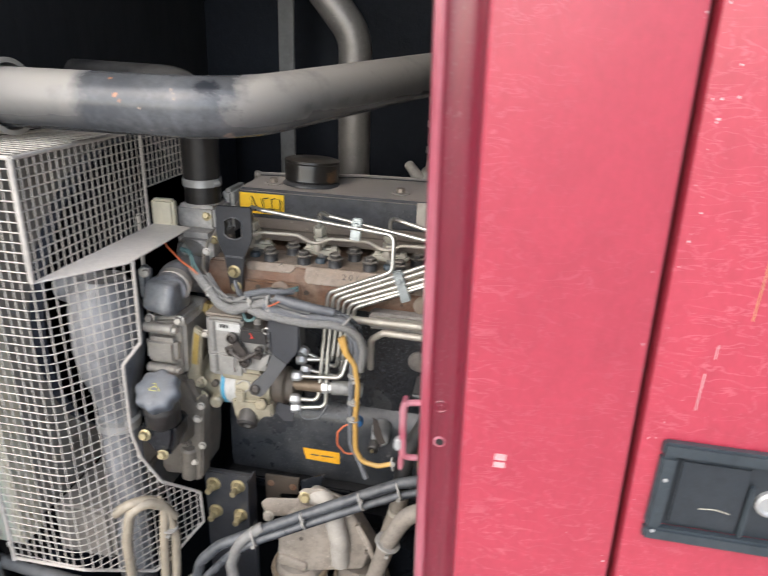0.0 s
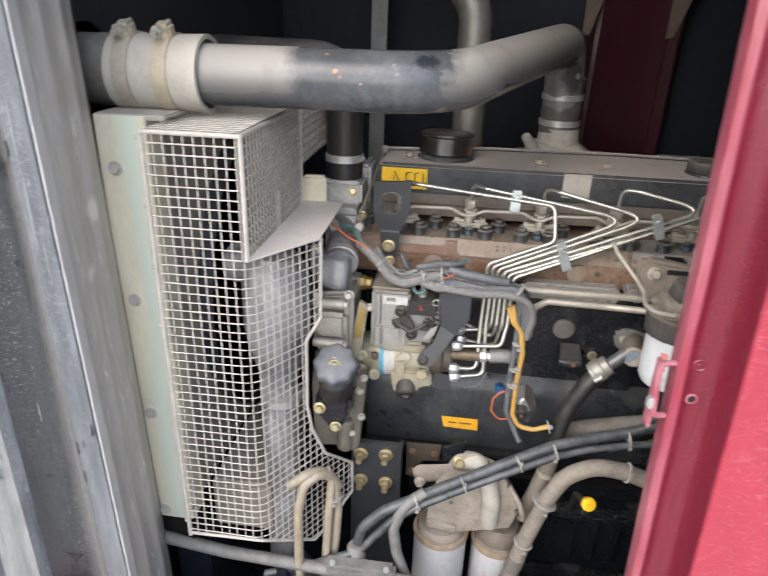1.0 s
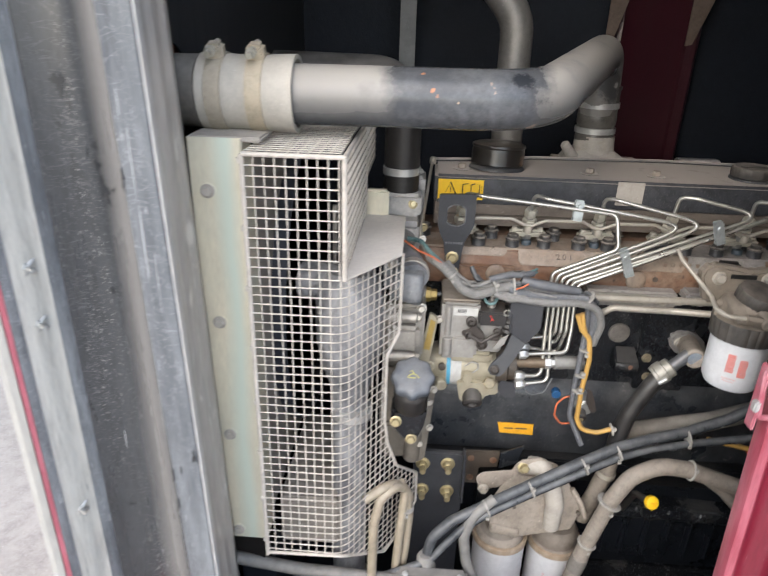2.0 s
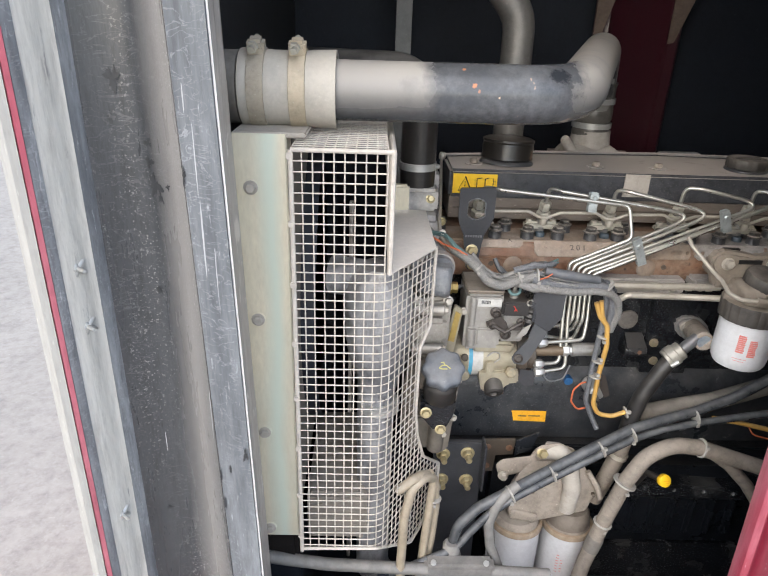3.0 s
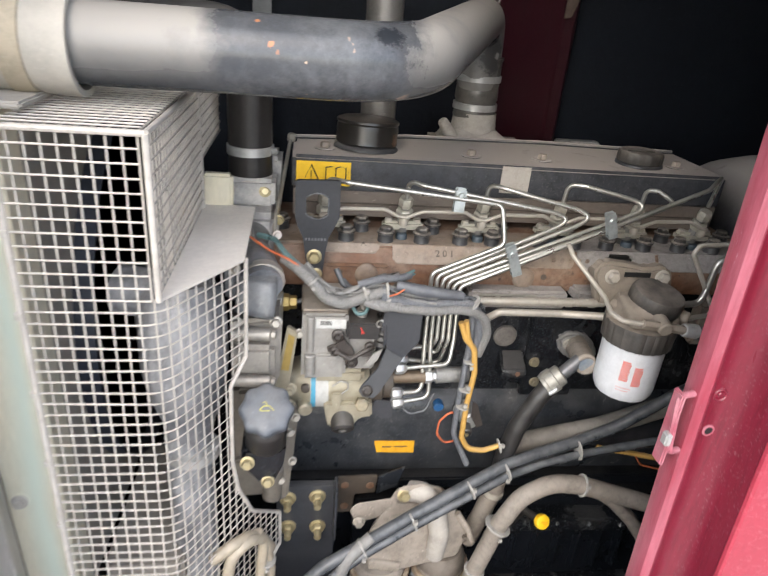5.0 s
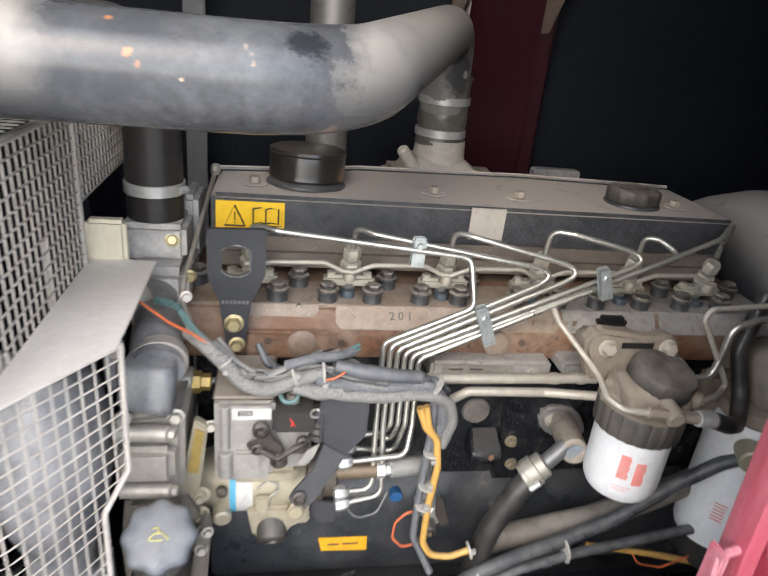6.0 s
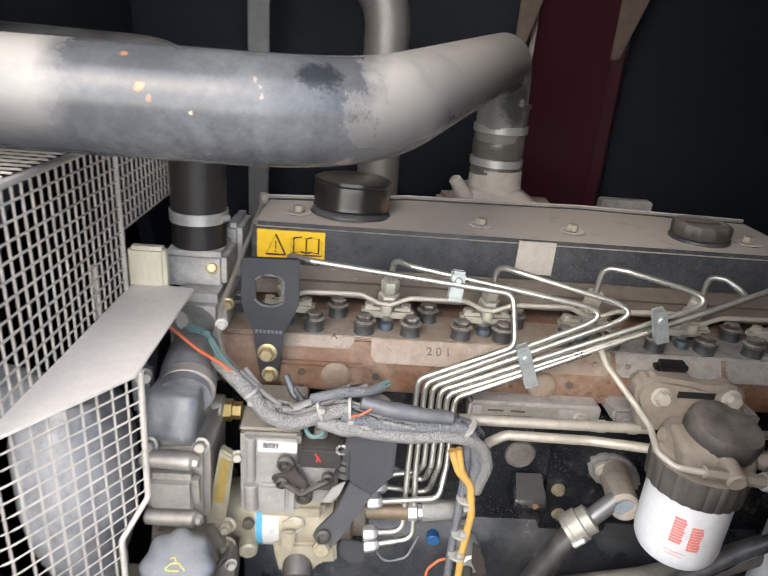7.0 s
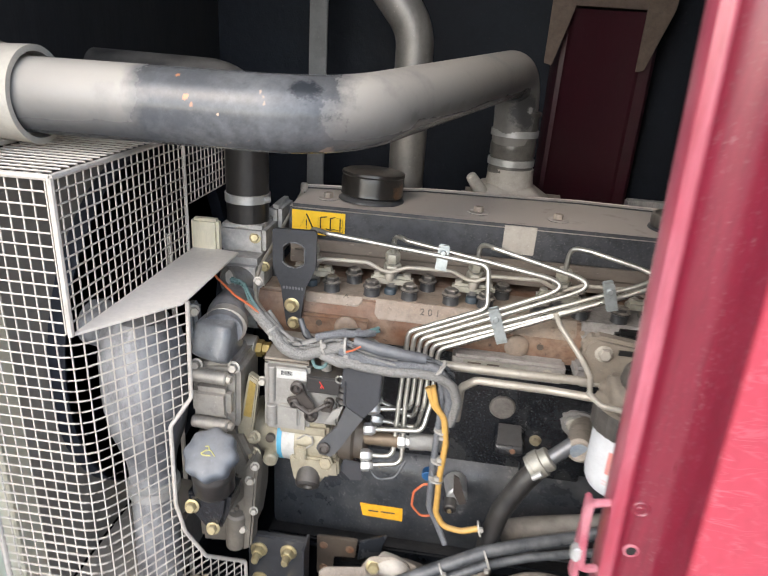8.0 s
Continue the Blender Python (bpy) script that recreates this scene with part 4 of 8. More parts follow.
def paint_chips():
    """Chipped spots along the edges of the red panels, and an old sticker."""
    rnd = random.Random(4)
    bm = B()
    for k in range(120):
        z = 0.75 + 0.95 * rnd.random()
        on_door = rnd.random() < 0.8
        x = (0.1890 + 0.018 * rnd.random() ** 2.5 if on_door else 0.170 + 0.007 * rnd.random()) + LEAN * (z - 1.3)
        if k % 9 == 0:
            x = 0.05 + 0.3 * rnd.random() + LEAN * (z - 1.3)
            on_door = x - LEAN * (z - 1.3) > 0.185
        if 0.20 < x < 0.34 and 1.12 < z < 1.24:
            continue
        y = 0.53085 if on_door else 0.52885
        r, n = 0.0003 + 0.0008 * rnd.random() ** 3, 7
        bm.faces.new([bm.verts.new((x + r * (0.3 + 1.0 * rnd.random()) * math.cos(2 * math.pi * i / n), y, z + r * (0.6 + 1.1 * rnd.random()) * math.sin(2 * math.pi * i / n))) for i in range(n)][::-1])
    tagged(part("paint_chip", bm, "chip", post, "tiny white paint chips"), kind="stuff")
    for z, h in ((1.1785, 0.0055), (1.1865, 0.0065)):
        part("sticker_scrap", box(B(), 0.0685, 0.0785, 0.5284, 0.5292, z, z + h, 0), "chip_pink", post, "torn pale sticker scrap")
    for x, z, h, name in ((0.2235, 1.262, 0.034, "chip"), (0.247, 1.345, 0.05, "ochre_scratch"), (0.228, 1.31, 0.012, "chip")):
        part("scratch", box(B(), x, x + 0.0005, 0.5303, 0.5312, z, z + h, 0), name, post)


paint_chips()


def striker():
    """The red loop on the post into which the open door's latch snaps."""
    t = thing("latch_striker", (-0.02, 0.58, 1.12), "chipped pink-red latch striker loop on the post", "striker")
    x0, x1 = -0.0235, -0.0065
    bm = B()
    tube(bm, [(x1, 0.584, 1.200), (x0, 0.580, 1.200), (x0 + 0.003, 0.574, 1.140), (x1, 0.580, 1.137)], 0.0034, 0.008, 8)
    part("loop", bm, "striker", t)
    part("plate", box(B(), x0 - 0.001, x0 + 0.0035, 0.574, 0.590, 1.122, 1.204, 0.0015), "striker", t, "flat red striker cheek")
    part("stop", box(B(), x0 - 0.006, x0 + 0.001, 0.570, 0.580, 1.148, 1.162, 0.002), "zinc", t, "bare metal stop")


striker()

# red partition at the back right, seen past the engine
structure("wall_partition", extrude_profile(B(), [(0.028, 1.655), (0.032, 1.612), (0.038, 1.598), (0.047, 1.594), (0.055, 1.599), (0.196, 1.597), (0.2015, 1.591), (0.2235, 1.5895), (0.231, 1.597), (0.238, 1.655)], 0.40, 1.61, 0.003), "inside_red", "red painted inner column of the canopy, its shade put into the colour")
structure("beam", box(B(), 0.028, 0.236, 1.576, 1.655, 1.614, 1.655, 0.003), "gusset", "dusty brown cross rail over the red column")
structure("trim_gusset", prism(B(), [(0.190, 1.570, 1.66), (0.246, 1.570, 1.66), (0.244, 1.570, 1.615), (0.206, 1.570, 1.500), (0.190, 1.570, 1.496)], (0, 0.004, 0), 0.001), "gusset", "dusty brown corner gusset")
structure("trim_gusset_small", prism(B(), [(0.004, 1.570, 1.66), (0.064, 1.570, 1.66), (0.020, 1.570, 1.498), (0.004, 1.570, 1.502)], (0, 0.004, 0), 0.001), "gusset", "dusty brown corner gusset")
structure("trim_rail", box(B(), 0.225, 0.33, 1.55, 1.58, 1.205, 1.235, 0.003), "jamb_dusty", "dusty rail along the back wall")


# ---- radiator, its wire guard and the air pipe ----
def radiator():
    t = thing("radiator", (-0.66, 1.1, 0.40), "cream painted radiator side frame with dark finned core", "radiator")
    bm = B()
    extrude_profile(bm, [(-0.6935, 0.73), (-0.6935, 0.6975), (-0.630, 0.6975), (-0.628, 0.70), (-0.628, 0.74)], 0.772, 1.405, 0.0025)
    side = part("side_plate", bm, "cream", t, "cream side plate with faint green tint")
    for z in (1.34, 1.159, 0.974, 0.789):
        washer = part("bolt_washer", lathe(B(), (-0.673, 0.6975, z), (0, -1, 0), [(0.0100, 0), (0.0100, 0.0010), (0.0090, 0.0015), (0, 0.0015)], 24), "cream", side, "plated washer")
        bm = lathe(B(), (-0.673, 0.6957, z), (0, -1, 0), [(0.0088, 0), (0.0090, 0.0012), (0.0072, 0.0020), (0, 0.0020)], 20)
        lathe(bm, (-0.673, 0.694, z), (0.03, -1, 0.02), [(0.0066, 0), (0.0066, 0.0040), (0.0054, 0.0052), (0, 0.0052)], 6)
        part("plate_bolt", bm, "dusty_pale", side, "dull plated bolt")
    part("top_tank", box(B(), -0.6935, -0.604, 0.6985, 1.60, 1.4000, 1.4065, 0.002), "dusty_pale", t, "dust-covered top ledge")
    part("bottom_tank", box(B(), -0.700, -0.632, 0.71, 1.60, 0.70, 0.80, 0.006), "core", t)
    part("core", box(B(), -0.700, -0.652, 0.71, 1.60, 0.80, 1.394, 0.0), "inside", t)
    part("core_frame", box(B(), -0.650, -0.630, 0.7025, 0.745, 0.80, 1.394, 0.001), "cable_grey", t, "dusty edge of the core")
    first = part("core_tube", box(B(), -0.650, -0.641, 0.745, 0.749, 0.80, 1.394, 0), "core", t)
    for k in range(1, 70):
        o = first.copy()
        scene.collection.objects.link(o)
        o.parent = t
        o.location = (0, 0.0115 * k, 0)
    cy, cz, r, n = 1.07, 1.08, 0.275, 56
    ring, out = [], []
    for k in range(n):
        w = 2 * math.pi * (k + 0.5) / n
        c, q = math.cos(w), math.sin(w)
        ring.append((cy + r * c, cz + r * q))
        f = min((1.58 - cy if c > 0 else cy - 0.735) / abs(c), (1.392 - cz if q > 0 else cz - 0.79) / abs(q))
        out.append((cy + f * c, cz + f * q))

    def shroud_sheet(sets, ks):
        bm = B()
        rows = {}
        for x, line in sets:
            rows[x, line is ring] = [bm.verts.new((x, *p)) for p in line]
        keys = list(rows)
        for g, h in zip(keys, keys[1:] + keys[:1]):
            for k in ks:
                j = (k + 1) % n
                bm.faces.new((rows[g][k], rows[g][j], rows[h][j], rows[h][k]))
        bmesh.ops.delete(bm, geom=[v for v in bm.verts if not v.link_faces], context="VERTS")
        bmesh.ops.recalc_face_normals(bm, faces=bm.faces)
        return bm

    # same sheet in two colours: the far half's shade is painted in
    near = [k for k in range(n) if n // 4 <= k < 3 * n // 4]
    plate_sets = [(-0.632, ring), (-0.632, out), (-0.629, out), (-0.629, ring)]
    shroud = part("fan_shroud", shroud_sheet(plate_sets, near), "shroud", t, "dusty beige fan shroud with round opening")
    part("shroud_back", shroud_sheet(plate_sets, [k for k in range(n) if k not in near]), "shroud_dark", shroud, "far half of the shroud, its shade painted dark")
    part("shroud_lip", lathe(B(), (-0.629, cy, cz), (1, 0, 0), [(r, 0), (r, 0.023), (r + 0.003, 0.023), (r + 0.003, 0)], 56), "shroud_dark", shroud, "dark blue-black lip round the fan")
    part("lower_pan", box(B(), -0.622, -0.520, 0.76, 1.00, 0.70, 0.800, 0.006), "shroud", t, "dusty grey lower pan")
    for z0, z1 in ((0.40, 0.70),):
        part("foot", box(B(), -0.69, -0.63, 0.74, 1.5, z0, z1, 0.004), "inside", t)


radiator()
PITCH = 0.0127


def runs(lo, hi, inside, step=0.001):
    """The stretches between lo and hi for which inside() holds."""
    out, start, v = [], None, lo
    while v <= hi + 1e-9:
        if inside(v) and start is None:
            start = v
        if not inside(v) and start is not None:
            out.append((start, v - step))
            start = None
        v += step
    if start is not None:
        out.append((start, hi))
    return [(a, b) for a, b in out if b - a > 0.004]


def wire(bm, pts, r=0.00098):
    tube(bm, pts, r, 0.0, 5, False)


def wire_guard():
    t = thing("wire_guard", (-0.53, 0.80, 0.40), "dusty white welded wire guard round the fan", "guard")
    z_split, z_top, y_back = 1.241, 1.3935, 0.932
    corner = Vector((-0.4995, 0.667, 0))
    along = Vector((0.538, 0.843, 0))
    start = Vector((-0.6195, 0.667, 0))
    bent = rounded([start, corner, corner + along * 0.21], 0.035, 8)
    length = [0.0]
    for a, b in zip(bent, bent[1:]):
        length.append(length[-1] + (b - a).length)
    total = length[-1]
    flat = total - 0.21
    outline = [(0.776, 0.0), (0.70, 0.105), (0.708, 0.135), (0.735, 0.178), (0.745, 0.198), (0.81, 0.196), (0.868, 0.132), (0.93, 0.104), (0.98, 0.094), (1.092, 0.095), (1.118, 0.124), (1.241, 0.1265)]

    def reach(z):
        for (z0, s0), (z1, s1) in zip(outline[2:], outline[3:]):
            if z0 <= z <= z1:
                return s0 + (s1 - s0) * (z - z0) / (z1 - z0)
        return -1.0 if z > z_split else 0.13

    def floor_at(u):
        s = u - flat
        return 0.775 if s < 0 else 0.775 - 0.075 * min(1, s / 0.105)

    def at(u, z):
        for k in range(len(bent) - 1):
            if u <= length[k + 1] or k == len(bent) - 2:
                f = (u - length[k]) / (length[k + 1] - length[k])
                p = bent[k].lerp(bent[k + 1], f)
                return Vector((p.x, p.y, z))

    def inside(u, z):
        return floor_at(u) <= z <= z_split and u - flat <= reach(z)

    bm = B()
    k, z = 0, z_split - PITCH
    while z > 0.69:
        for a, b in runs(0.0, total, lambda u: inside(u, z), 0.002):
            us = [a] + [v for v in length if a < v < b] + [b]
            wire(bm, [at(u, z + 0.0006 * math.sin(u * 37 + z * 90)) for u in us])
        z -= PITCH
    u = 0.0
    while u < total:
        for a, b in runs(0.69, z_split, lambda v: inside(u, v)):
            shift = Vector((0.0, 0.0019, 0))
            n = max(2, int((b - a) / 0.08) + 1)
            wire(bm, [at(u + 0.0005 * math.sin(u * 300 + i), a + (b - a) * i / (n - 1)) + shift for i in range(n)])
        u += PITCH
    part("lower_mesh", bm, "guard", t)

    def sheet(name, o, du, nu, dv, nv, lift):
        bm = B()
        o, du, dv, lift = Vector(o), Vector(du), Vector(dv), Vector(lift)
        for i in range(nv + 1):
            wire(bm, [o + dv * i * PITCH, o + dv * i * PITCH + du * nu * PITCH])
        for i in range(nu + 1):
            wire(bm, [o + lift + du * i * PITCH, o + lift + du * i * PITCH + dv * nv * PITCH])
        part(name, bm, "guard", t)

    sheet("front_mesh", (start.x, 0.667, z_split), (0.992, 0, 0), 9, (0, 0, 1), 12, (0, 0.0019, 0))
    sheet("side_mesh", (-0.4995, 0.668, z_split), (0, 1, 0), 21, (0, 0, 1), 12, (-0.0019, 0, 0))
    sheet("top_mesh", (start.x, 0.668, z_top + 0.002), (0.992, 0, 0), 9, (0, 1, 0), 21, (0, 0, -0.0019))
    sheet("rear_mesh", (-0.4995, 0.94, 1.305), (0, 1, 0), 14, (0, 0, 1), 7, (-0.0019, 0, 0))
    c = corner.x
    for pts, r in (([(start.x, 0.6665, 0.772), (start.x, 0.6665, z_top)], 0.0032), ([(c, 0.667, z_split), (c, 0.667, z_top)], 0.0032),
                   ([(start.x, 0.667, z_top), (c, 0.667, z_top)], 0.003), ([(c, 0.667, z_top), (c, y_back, z_top)], 0.003),
                   ([(c, y_back, z_split), (c, y_back, z_top)], 0.0026), ([(start.x, y_back, z_top), (c, y_back, z_top)], 0.0026)):
        part("edge_rod", tube(B(), pts, r, 0, 8), "guard", t)
    bm = B()
    tube(bm, [at(flat + s if s else 0.0, z) if k else at(0.0, 0.776) for k, (z, s) in enumerate(outline)][0:1] + [at(flat, 0.775)] + [at(flat + s, z) for z, s in outline[1:]], 0.0026, 0.006, 8)
    part("outline_rod", bm, "guard", t)
    part("shelf_plate", prism(B(), [(c - 0.001, 0.664, z_split - 0.001), (-0.432, 0.765, z_split - 0.001), (-0.434, 0.945, z_split - 0.001), (-0.5, 0.955, z_split - 0.001)], (0, 0, 0.0025), 0.0008), "plate", t, "dusty cream sheet steel shelf")
    part("tab", box(B(), -0.502, -0.463, 0.946, 0.962, 1.234, 1.284, 0.004), "cream", t, "pale green-cream tab")
    for z in (1.382, 1.30, 1.22, 1.135, 1.05, 0.965, 0.88, 0.80):
        part("clip", box(B(), start.x - 0.005, start.x + 0.003, 0.6625, 0.6675, z, z + 0.009, 0.0015), "guard", t)
    part("leg", tube(B(), [(-0.56, 1.00, 1.24), (-0.56, 1.00, 0.40)], 0.004, 0, 8), "guard", t)


wire_guard()


def air_pipe():
    t = thing("air_pipe", (-0.4, 0.77, 1.40), "dusty black steel charge air pipe with worn patches", "pipe")
    bm = B()
    tube(bm, [(-0.80, 0.77, 1.4485), (-0.268, 0.768, 1.4505), (-0.064, 1.288, 1.4885), (-0.058, 1.30, 1.345)], 0.0368, [0.12, 0.06], 48, steps=16)
    part("pipe", bm, M["tube"], t)
    bm = B()
    prof = [(0.0375, 0), (0.0465, 0.001), (0.0472, 0.006), (0.0455, 0.010), (0.0455, 0.034), (0.0462, 0.037), (0.0455, 0.040), (0.0455, 0.062), (0.0463, 0.066), (0.0455, 0.07), (0.0455, 0.084), (0.0465, 0.090), (0.0475, 0.116), (0.0475, 0.119), (0.0415, 0.119), (0.041, 0.10), (0.0368, 0.099)]
    lathe(bm, (-0.6905, 0.77, 1.4495), (1, 0, 0), prof, 48)
    sleeve = part("sleeve", bm, "sleeve", t, "dusty beige silicone sleeve")
    for x, face in ((-0.6785, "clamp_rough"), (-0.6285, "clamp_tan")):
        bm = B()
        lathe(bm, (x, 0.77, 1.4495), (1, 0, 0), [(0.0465, 0), (0.0480, 0.0006), (0.0480, 0.0200), (0.0465, 0.0206)], 48)
        clamp = part("hose_clamp", bm, face, t, "dusty bolted hose clamp")
        m = Matrix.Translation((x + 0.0102, 0.757, 1.4965)) @ Matrix.Rotation(radians(18), 4, "X")
        part("lug", box(B(), -0.0105, 0.0105, -0.012, 0.008, -0.008, 0.0135, 0.004, m), face, clamp, "folded clamp ear")
        part("strap_end", box(B(), -0.0095, 0.0095, -0.0145, -0.0115, -0.020, 0.006, 0.001, m), face, clamp)
        bm = B()
        tube(bm, [m @ Vector((-0.002, -0.029, 0.008)), m @ Vector((-0.001, 0.016, 0.008))], 0.0038, 0, 12)
        lathe(bm, m @ Vector((-0.002, -0.021, 0.008)), m.to_3x3() @ Vector((0, 1, 0)), [(0, 0), (0.0066, 0.0004), (0.0070, 0.001), (0.0070, 0.0060), (0.0058, 0.0072)], 6)
        part("clamp_screw", bm, "bar", clamp, "dusty pale clamp screw")
    bm = B()
    lathe(bm, (-0.79, 0.77, 1.4495), (1, 0, 0), [(0.044, 0), (0.0445, 0.098), (0.0375, 0.0995)], 40)
    part("rubber_end", bm, "hose_brown", t, "dark rubber hose end")
    bm = B()
    lathe(bm, (-0.058, 1.30, 1.318), (0, 0, 1), [(0.0385, 0), (0.0395, 0.004), (0.0385, 0.012), (0.0375, 0.03), (0.0395, 0.034), (0.0395, 0.05), (0.0385, 0.054), (0.0385, 0.10), (0.0405, 0.104), (0.0405, 0.108), (0.037, 0.109)], 36)
    elbow = part("elbow_hose", bm, "joint_rubber", t, "dusty grey-black rubber hose joint")
    for z in (1.333, 1.383):
        part("band", lathe(B(), (-0.058, 1.30, z), (0, 0, 1), [(0.0385, 0), (0.0412, 0.0005), (0.0412, 0.0115), (0.0385, 0.012)], 36), "zinc", elbow, "bright clamp band")


air_pipe()


def coolant_hose():
    t = thing("coolant_hose", (-0.446, 1.02, 1.25), "black rubber coolant hose with steel clamp band", "hose")
    part("hose", tube(B(), [(-0.446, 1.02, 1.268), (-0.446, 1.02, 1.455), (-0.66, 1.02, 1.458)], 0.0305, 0.055, 28, steps=10), "rubber", t)
    part("band", lathe(B(), (-0.446, 1.02, 1.296), (0, 0, 1), [(0.03, 0), (0.0325, 0.0005), (0.0325, 0.0125), (0.03, 0.013)], 32), "zinc", t, "bright steel clamp band")
    part("clamp_screw", tube(B(), [(-0.418, 1.006, 1.302), (-0.411, 1.012, 1.302)], 0.0042, 0, 10), "zinc", t)


coolant_hose()


def lower_hose():
    t = thing("radiator_hose", (-0.51, 0.80, 0.40), "grey dusty lower radiator hose behind the guard", "hose")
    part("hose", tube(B(), [(-0.583, 0.835, 1.170), (-0.512, 0.815, 1.170), (-0.508, 0.80, 0.60), (-0.46, 0.86, 0.45)], 0.030, 0.05, 24, steps=8, wobble=0.05), "hose_grey", t)
    part("bulge", lathe(B(), (-0.508, 0.806, 0.985), (0, 0.02, 1), [(0.030, 0), (0.033, 0.02), (0.046, 0.06), (0.052, 0.10), (0.052, 0.165), (0.046, 0.195), (0.032, 0.212)], 32, lambda w, r: r * (1 + 0.03 * math.cos(3 * w + 1) + 0.02 * math.cos(7 * w))), "hose_grey", t, "swollen pale grey sleeve")
    part("band", lathe(B(), (-0.505, 0.80, 0.95), (0, 0, 1), [(0.031, 0), (0.0335, 0.0005), (0.0335, 0.0135), (0.031, 0.014)], 28), "zinc", t, "pale clamp band")


lower_hose()


def riser_pipe():
    t = thing("exhaust_pipe", (-0.24, 1.27, 0.9), "dull grey steel riser pipe behind the engine", "pipe")
    part("pipe", tube(B(), [(-0.238, 1.275, 0.9), (-0.243, 1.272, 1.545), (-0.34, 1.27, 1.66), (-0.50, 1.27, 1.80)], 0.0315, 0.09, 28, steps=10), "riser", t)


riser_pipe()
solid("strut", box(B(), -0.4795, -0.443, 1.505, 1.515, 0.40, 1.80, 0.002), "strut", "pale grey upright steel strip at the back", "strut")


# ---- engine: the large castings ----


def rocker_cover():
    t = thing("rocker_cover", (-0.05, 1.1, 1.225), "dust-covered black rocker cover on the engine", "engine cover")
    x0, x1 = -0.388, 0.292
    out = [(x0, 1.029), (x1, 1.027), (x1, 1.185), (0.05, 1.203), (-0.2, 1.187), (-0.30, 1.152), (x0, 1.138)]
    part("shell", prism(B(), [(x, y, 1.243) for x, y in out], (0, 0, 0.052), 0.005), "cover", t)
    part("base_rail", prism(B(), [(x + 0.002 * (1 if x < 0 else -1), y + (0.004 if y < 1.1 else -0.004), 1.205) for x, y in out], (0, 0, 0.040), 0.001), "joint_rail", t, "dusty brown joint rail")
    part("rail_groove", box(B(), x0 + 0.01, x1 - 0.01, 1.0305, 1.034, 1.2245, 1.2265, 0), "rust_dark", t)
    rim = [(-0.388, 1.138, 1.297), (-0.30, 1.152, 1.297), (-0.2, 1.187, 1.297), (0.05, 1.203, 1.297), (0.285, 1.186, 1.297)]
    part("back_lip", tube(B(), rim, 0.004, 0.02, 8), "cover", t)
    for x in (-0.340, -0.113, 0.003, 0.232):
        ring = part("bolt_seat", lathe(B(), (x, 1.080, 1.2945), (0, 0, 1), [(0.0165, 0), (0.0165, 0.0012), (0.0145, 0.0022), (0.013, 0.0012), (0, 0.0012)], 28), "cover", t)
        hex_bolt("cover_bolt", (x, 1.080, 1.2955), (0, 0, 1), 0.0125, t, "dusty", "dusty bolt head", washer=False)
    scallop = lambda w, r: r * (1 + 0.028 * math.cos(12 * w) ** 3) if 0.0325 < r < 0.0352 else r
    cap = part("filler_cap", lathe(B(), (0.170, 1.086, 1.2995), (0, 0, 1), [(0.031, 0), (0.0345, 0.001), (0.0350, 0.006), (0.0350, 0.014), (0.0335, 0.0175), (0.0300, 0.0190), (0.0275, 0.0165), (0.010, 0.0160), (0, 0.0160)], 96, scallop), "cap_dark", t, "dusty black scalloped filler cap")
    part("cap_ring", lathe(B(), (0.170, 1.086, 1.2945), (0, 0, 1), [(0.0365, 0), (0.0375, 0.0015), (0.0370, 0.0040), (0.032, 0.0055), (0.030, 0.0055)], 48), "hook", cap, "black seat ring")
    part("grip_bar", box(B(), 0.146, 0.194, 1.082, 1.090, 1.3145, 1.3180, 0.002), "cap_dark", cap)
    wrinkle = lambda w, r: r * (1 + 0.02 * math.cos(2 * w + 1) + 0.012 * math.cos(5 * w) + 0.006 * math.cos(11 * w + 2))
    breather = part("breather_cap", lathe(B(), (-0.276, 1.098, 1.3015), (0.03, 0.05, 1), [(0.040, 0), (0.0455, 0.001), (0.0472, 0.003), (0.0462, 0.008), (0.0468, 0.024), (0.0455, 0.0305), (0.0475, 0.0330), (0.0468, 0.0365), (0.040, 0.0395), (0, 0.0410)], 64, wrinkle), "breather", t, "swollen black rubber breather cap")
    part("cap_skirt", lathe(B(), (-0.276, 1.098, 1.2945), (0.03, 0.05, 1), [(0.0500, 0), (0.0490, 0.0030), (0.0430, 0.0075), (0.040, 0.0078)], 64, wrinkle), "hook", breather, "oily black lower skirt")
    label = part("warning_label", box(B(), -0.382, -0.3035, 1.0262, 1.0280, 1.2525, 1.2875, 0.0), "yellow", t, "yellow warning label with triangle and open book")
    zc, y = 1.270, 1.0258
    tri = [(-0.372, 1.258), (-0.349, 1.258), (-0.3605, 1.2825)]
    bm = B()
    tube(bm, [(a, y, b) for a, b in tri] + [(tri[0][0], y, tri[0][1])], 0.0010, 0, 6)
    box(bm, -0.3611, -0.3599, y - 0.0002, y + 0.0003, 1.2645, 1.2745, 0)
    box(bm, -0.3611, -0.3599, y - 0.0002, y + 0.0003, 1.2605, 1.2625, 0)
    part("triangle_sign", bm, "ink", label)
    bm = B()
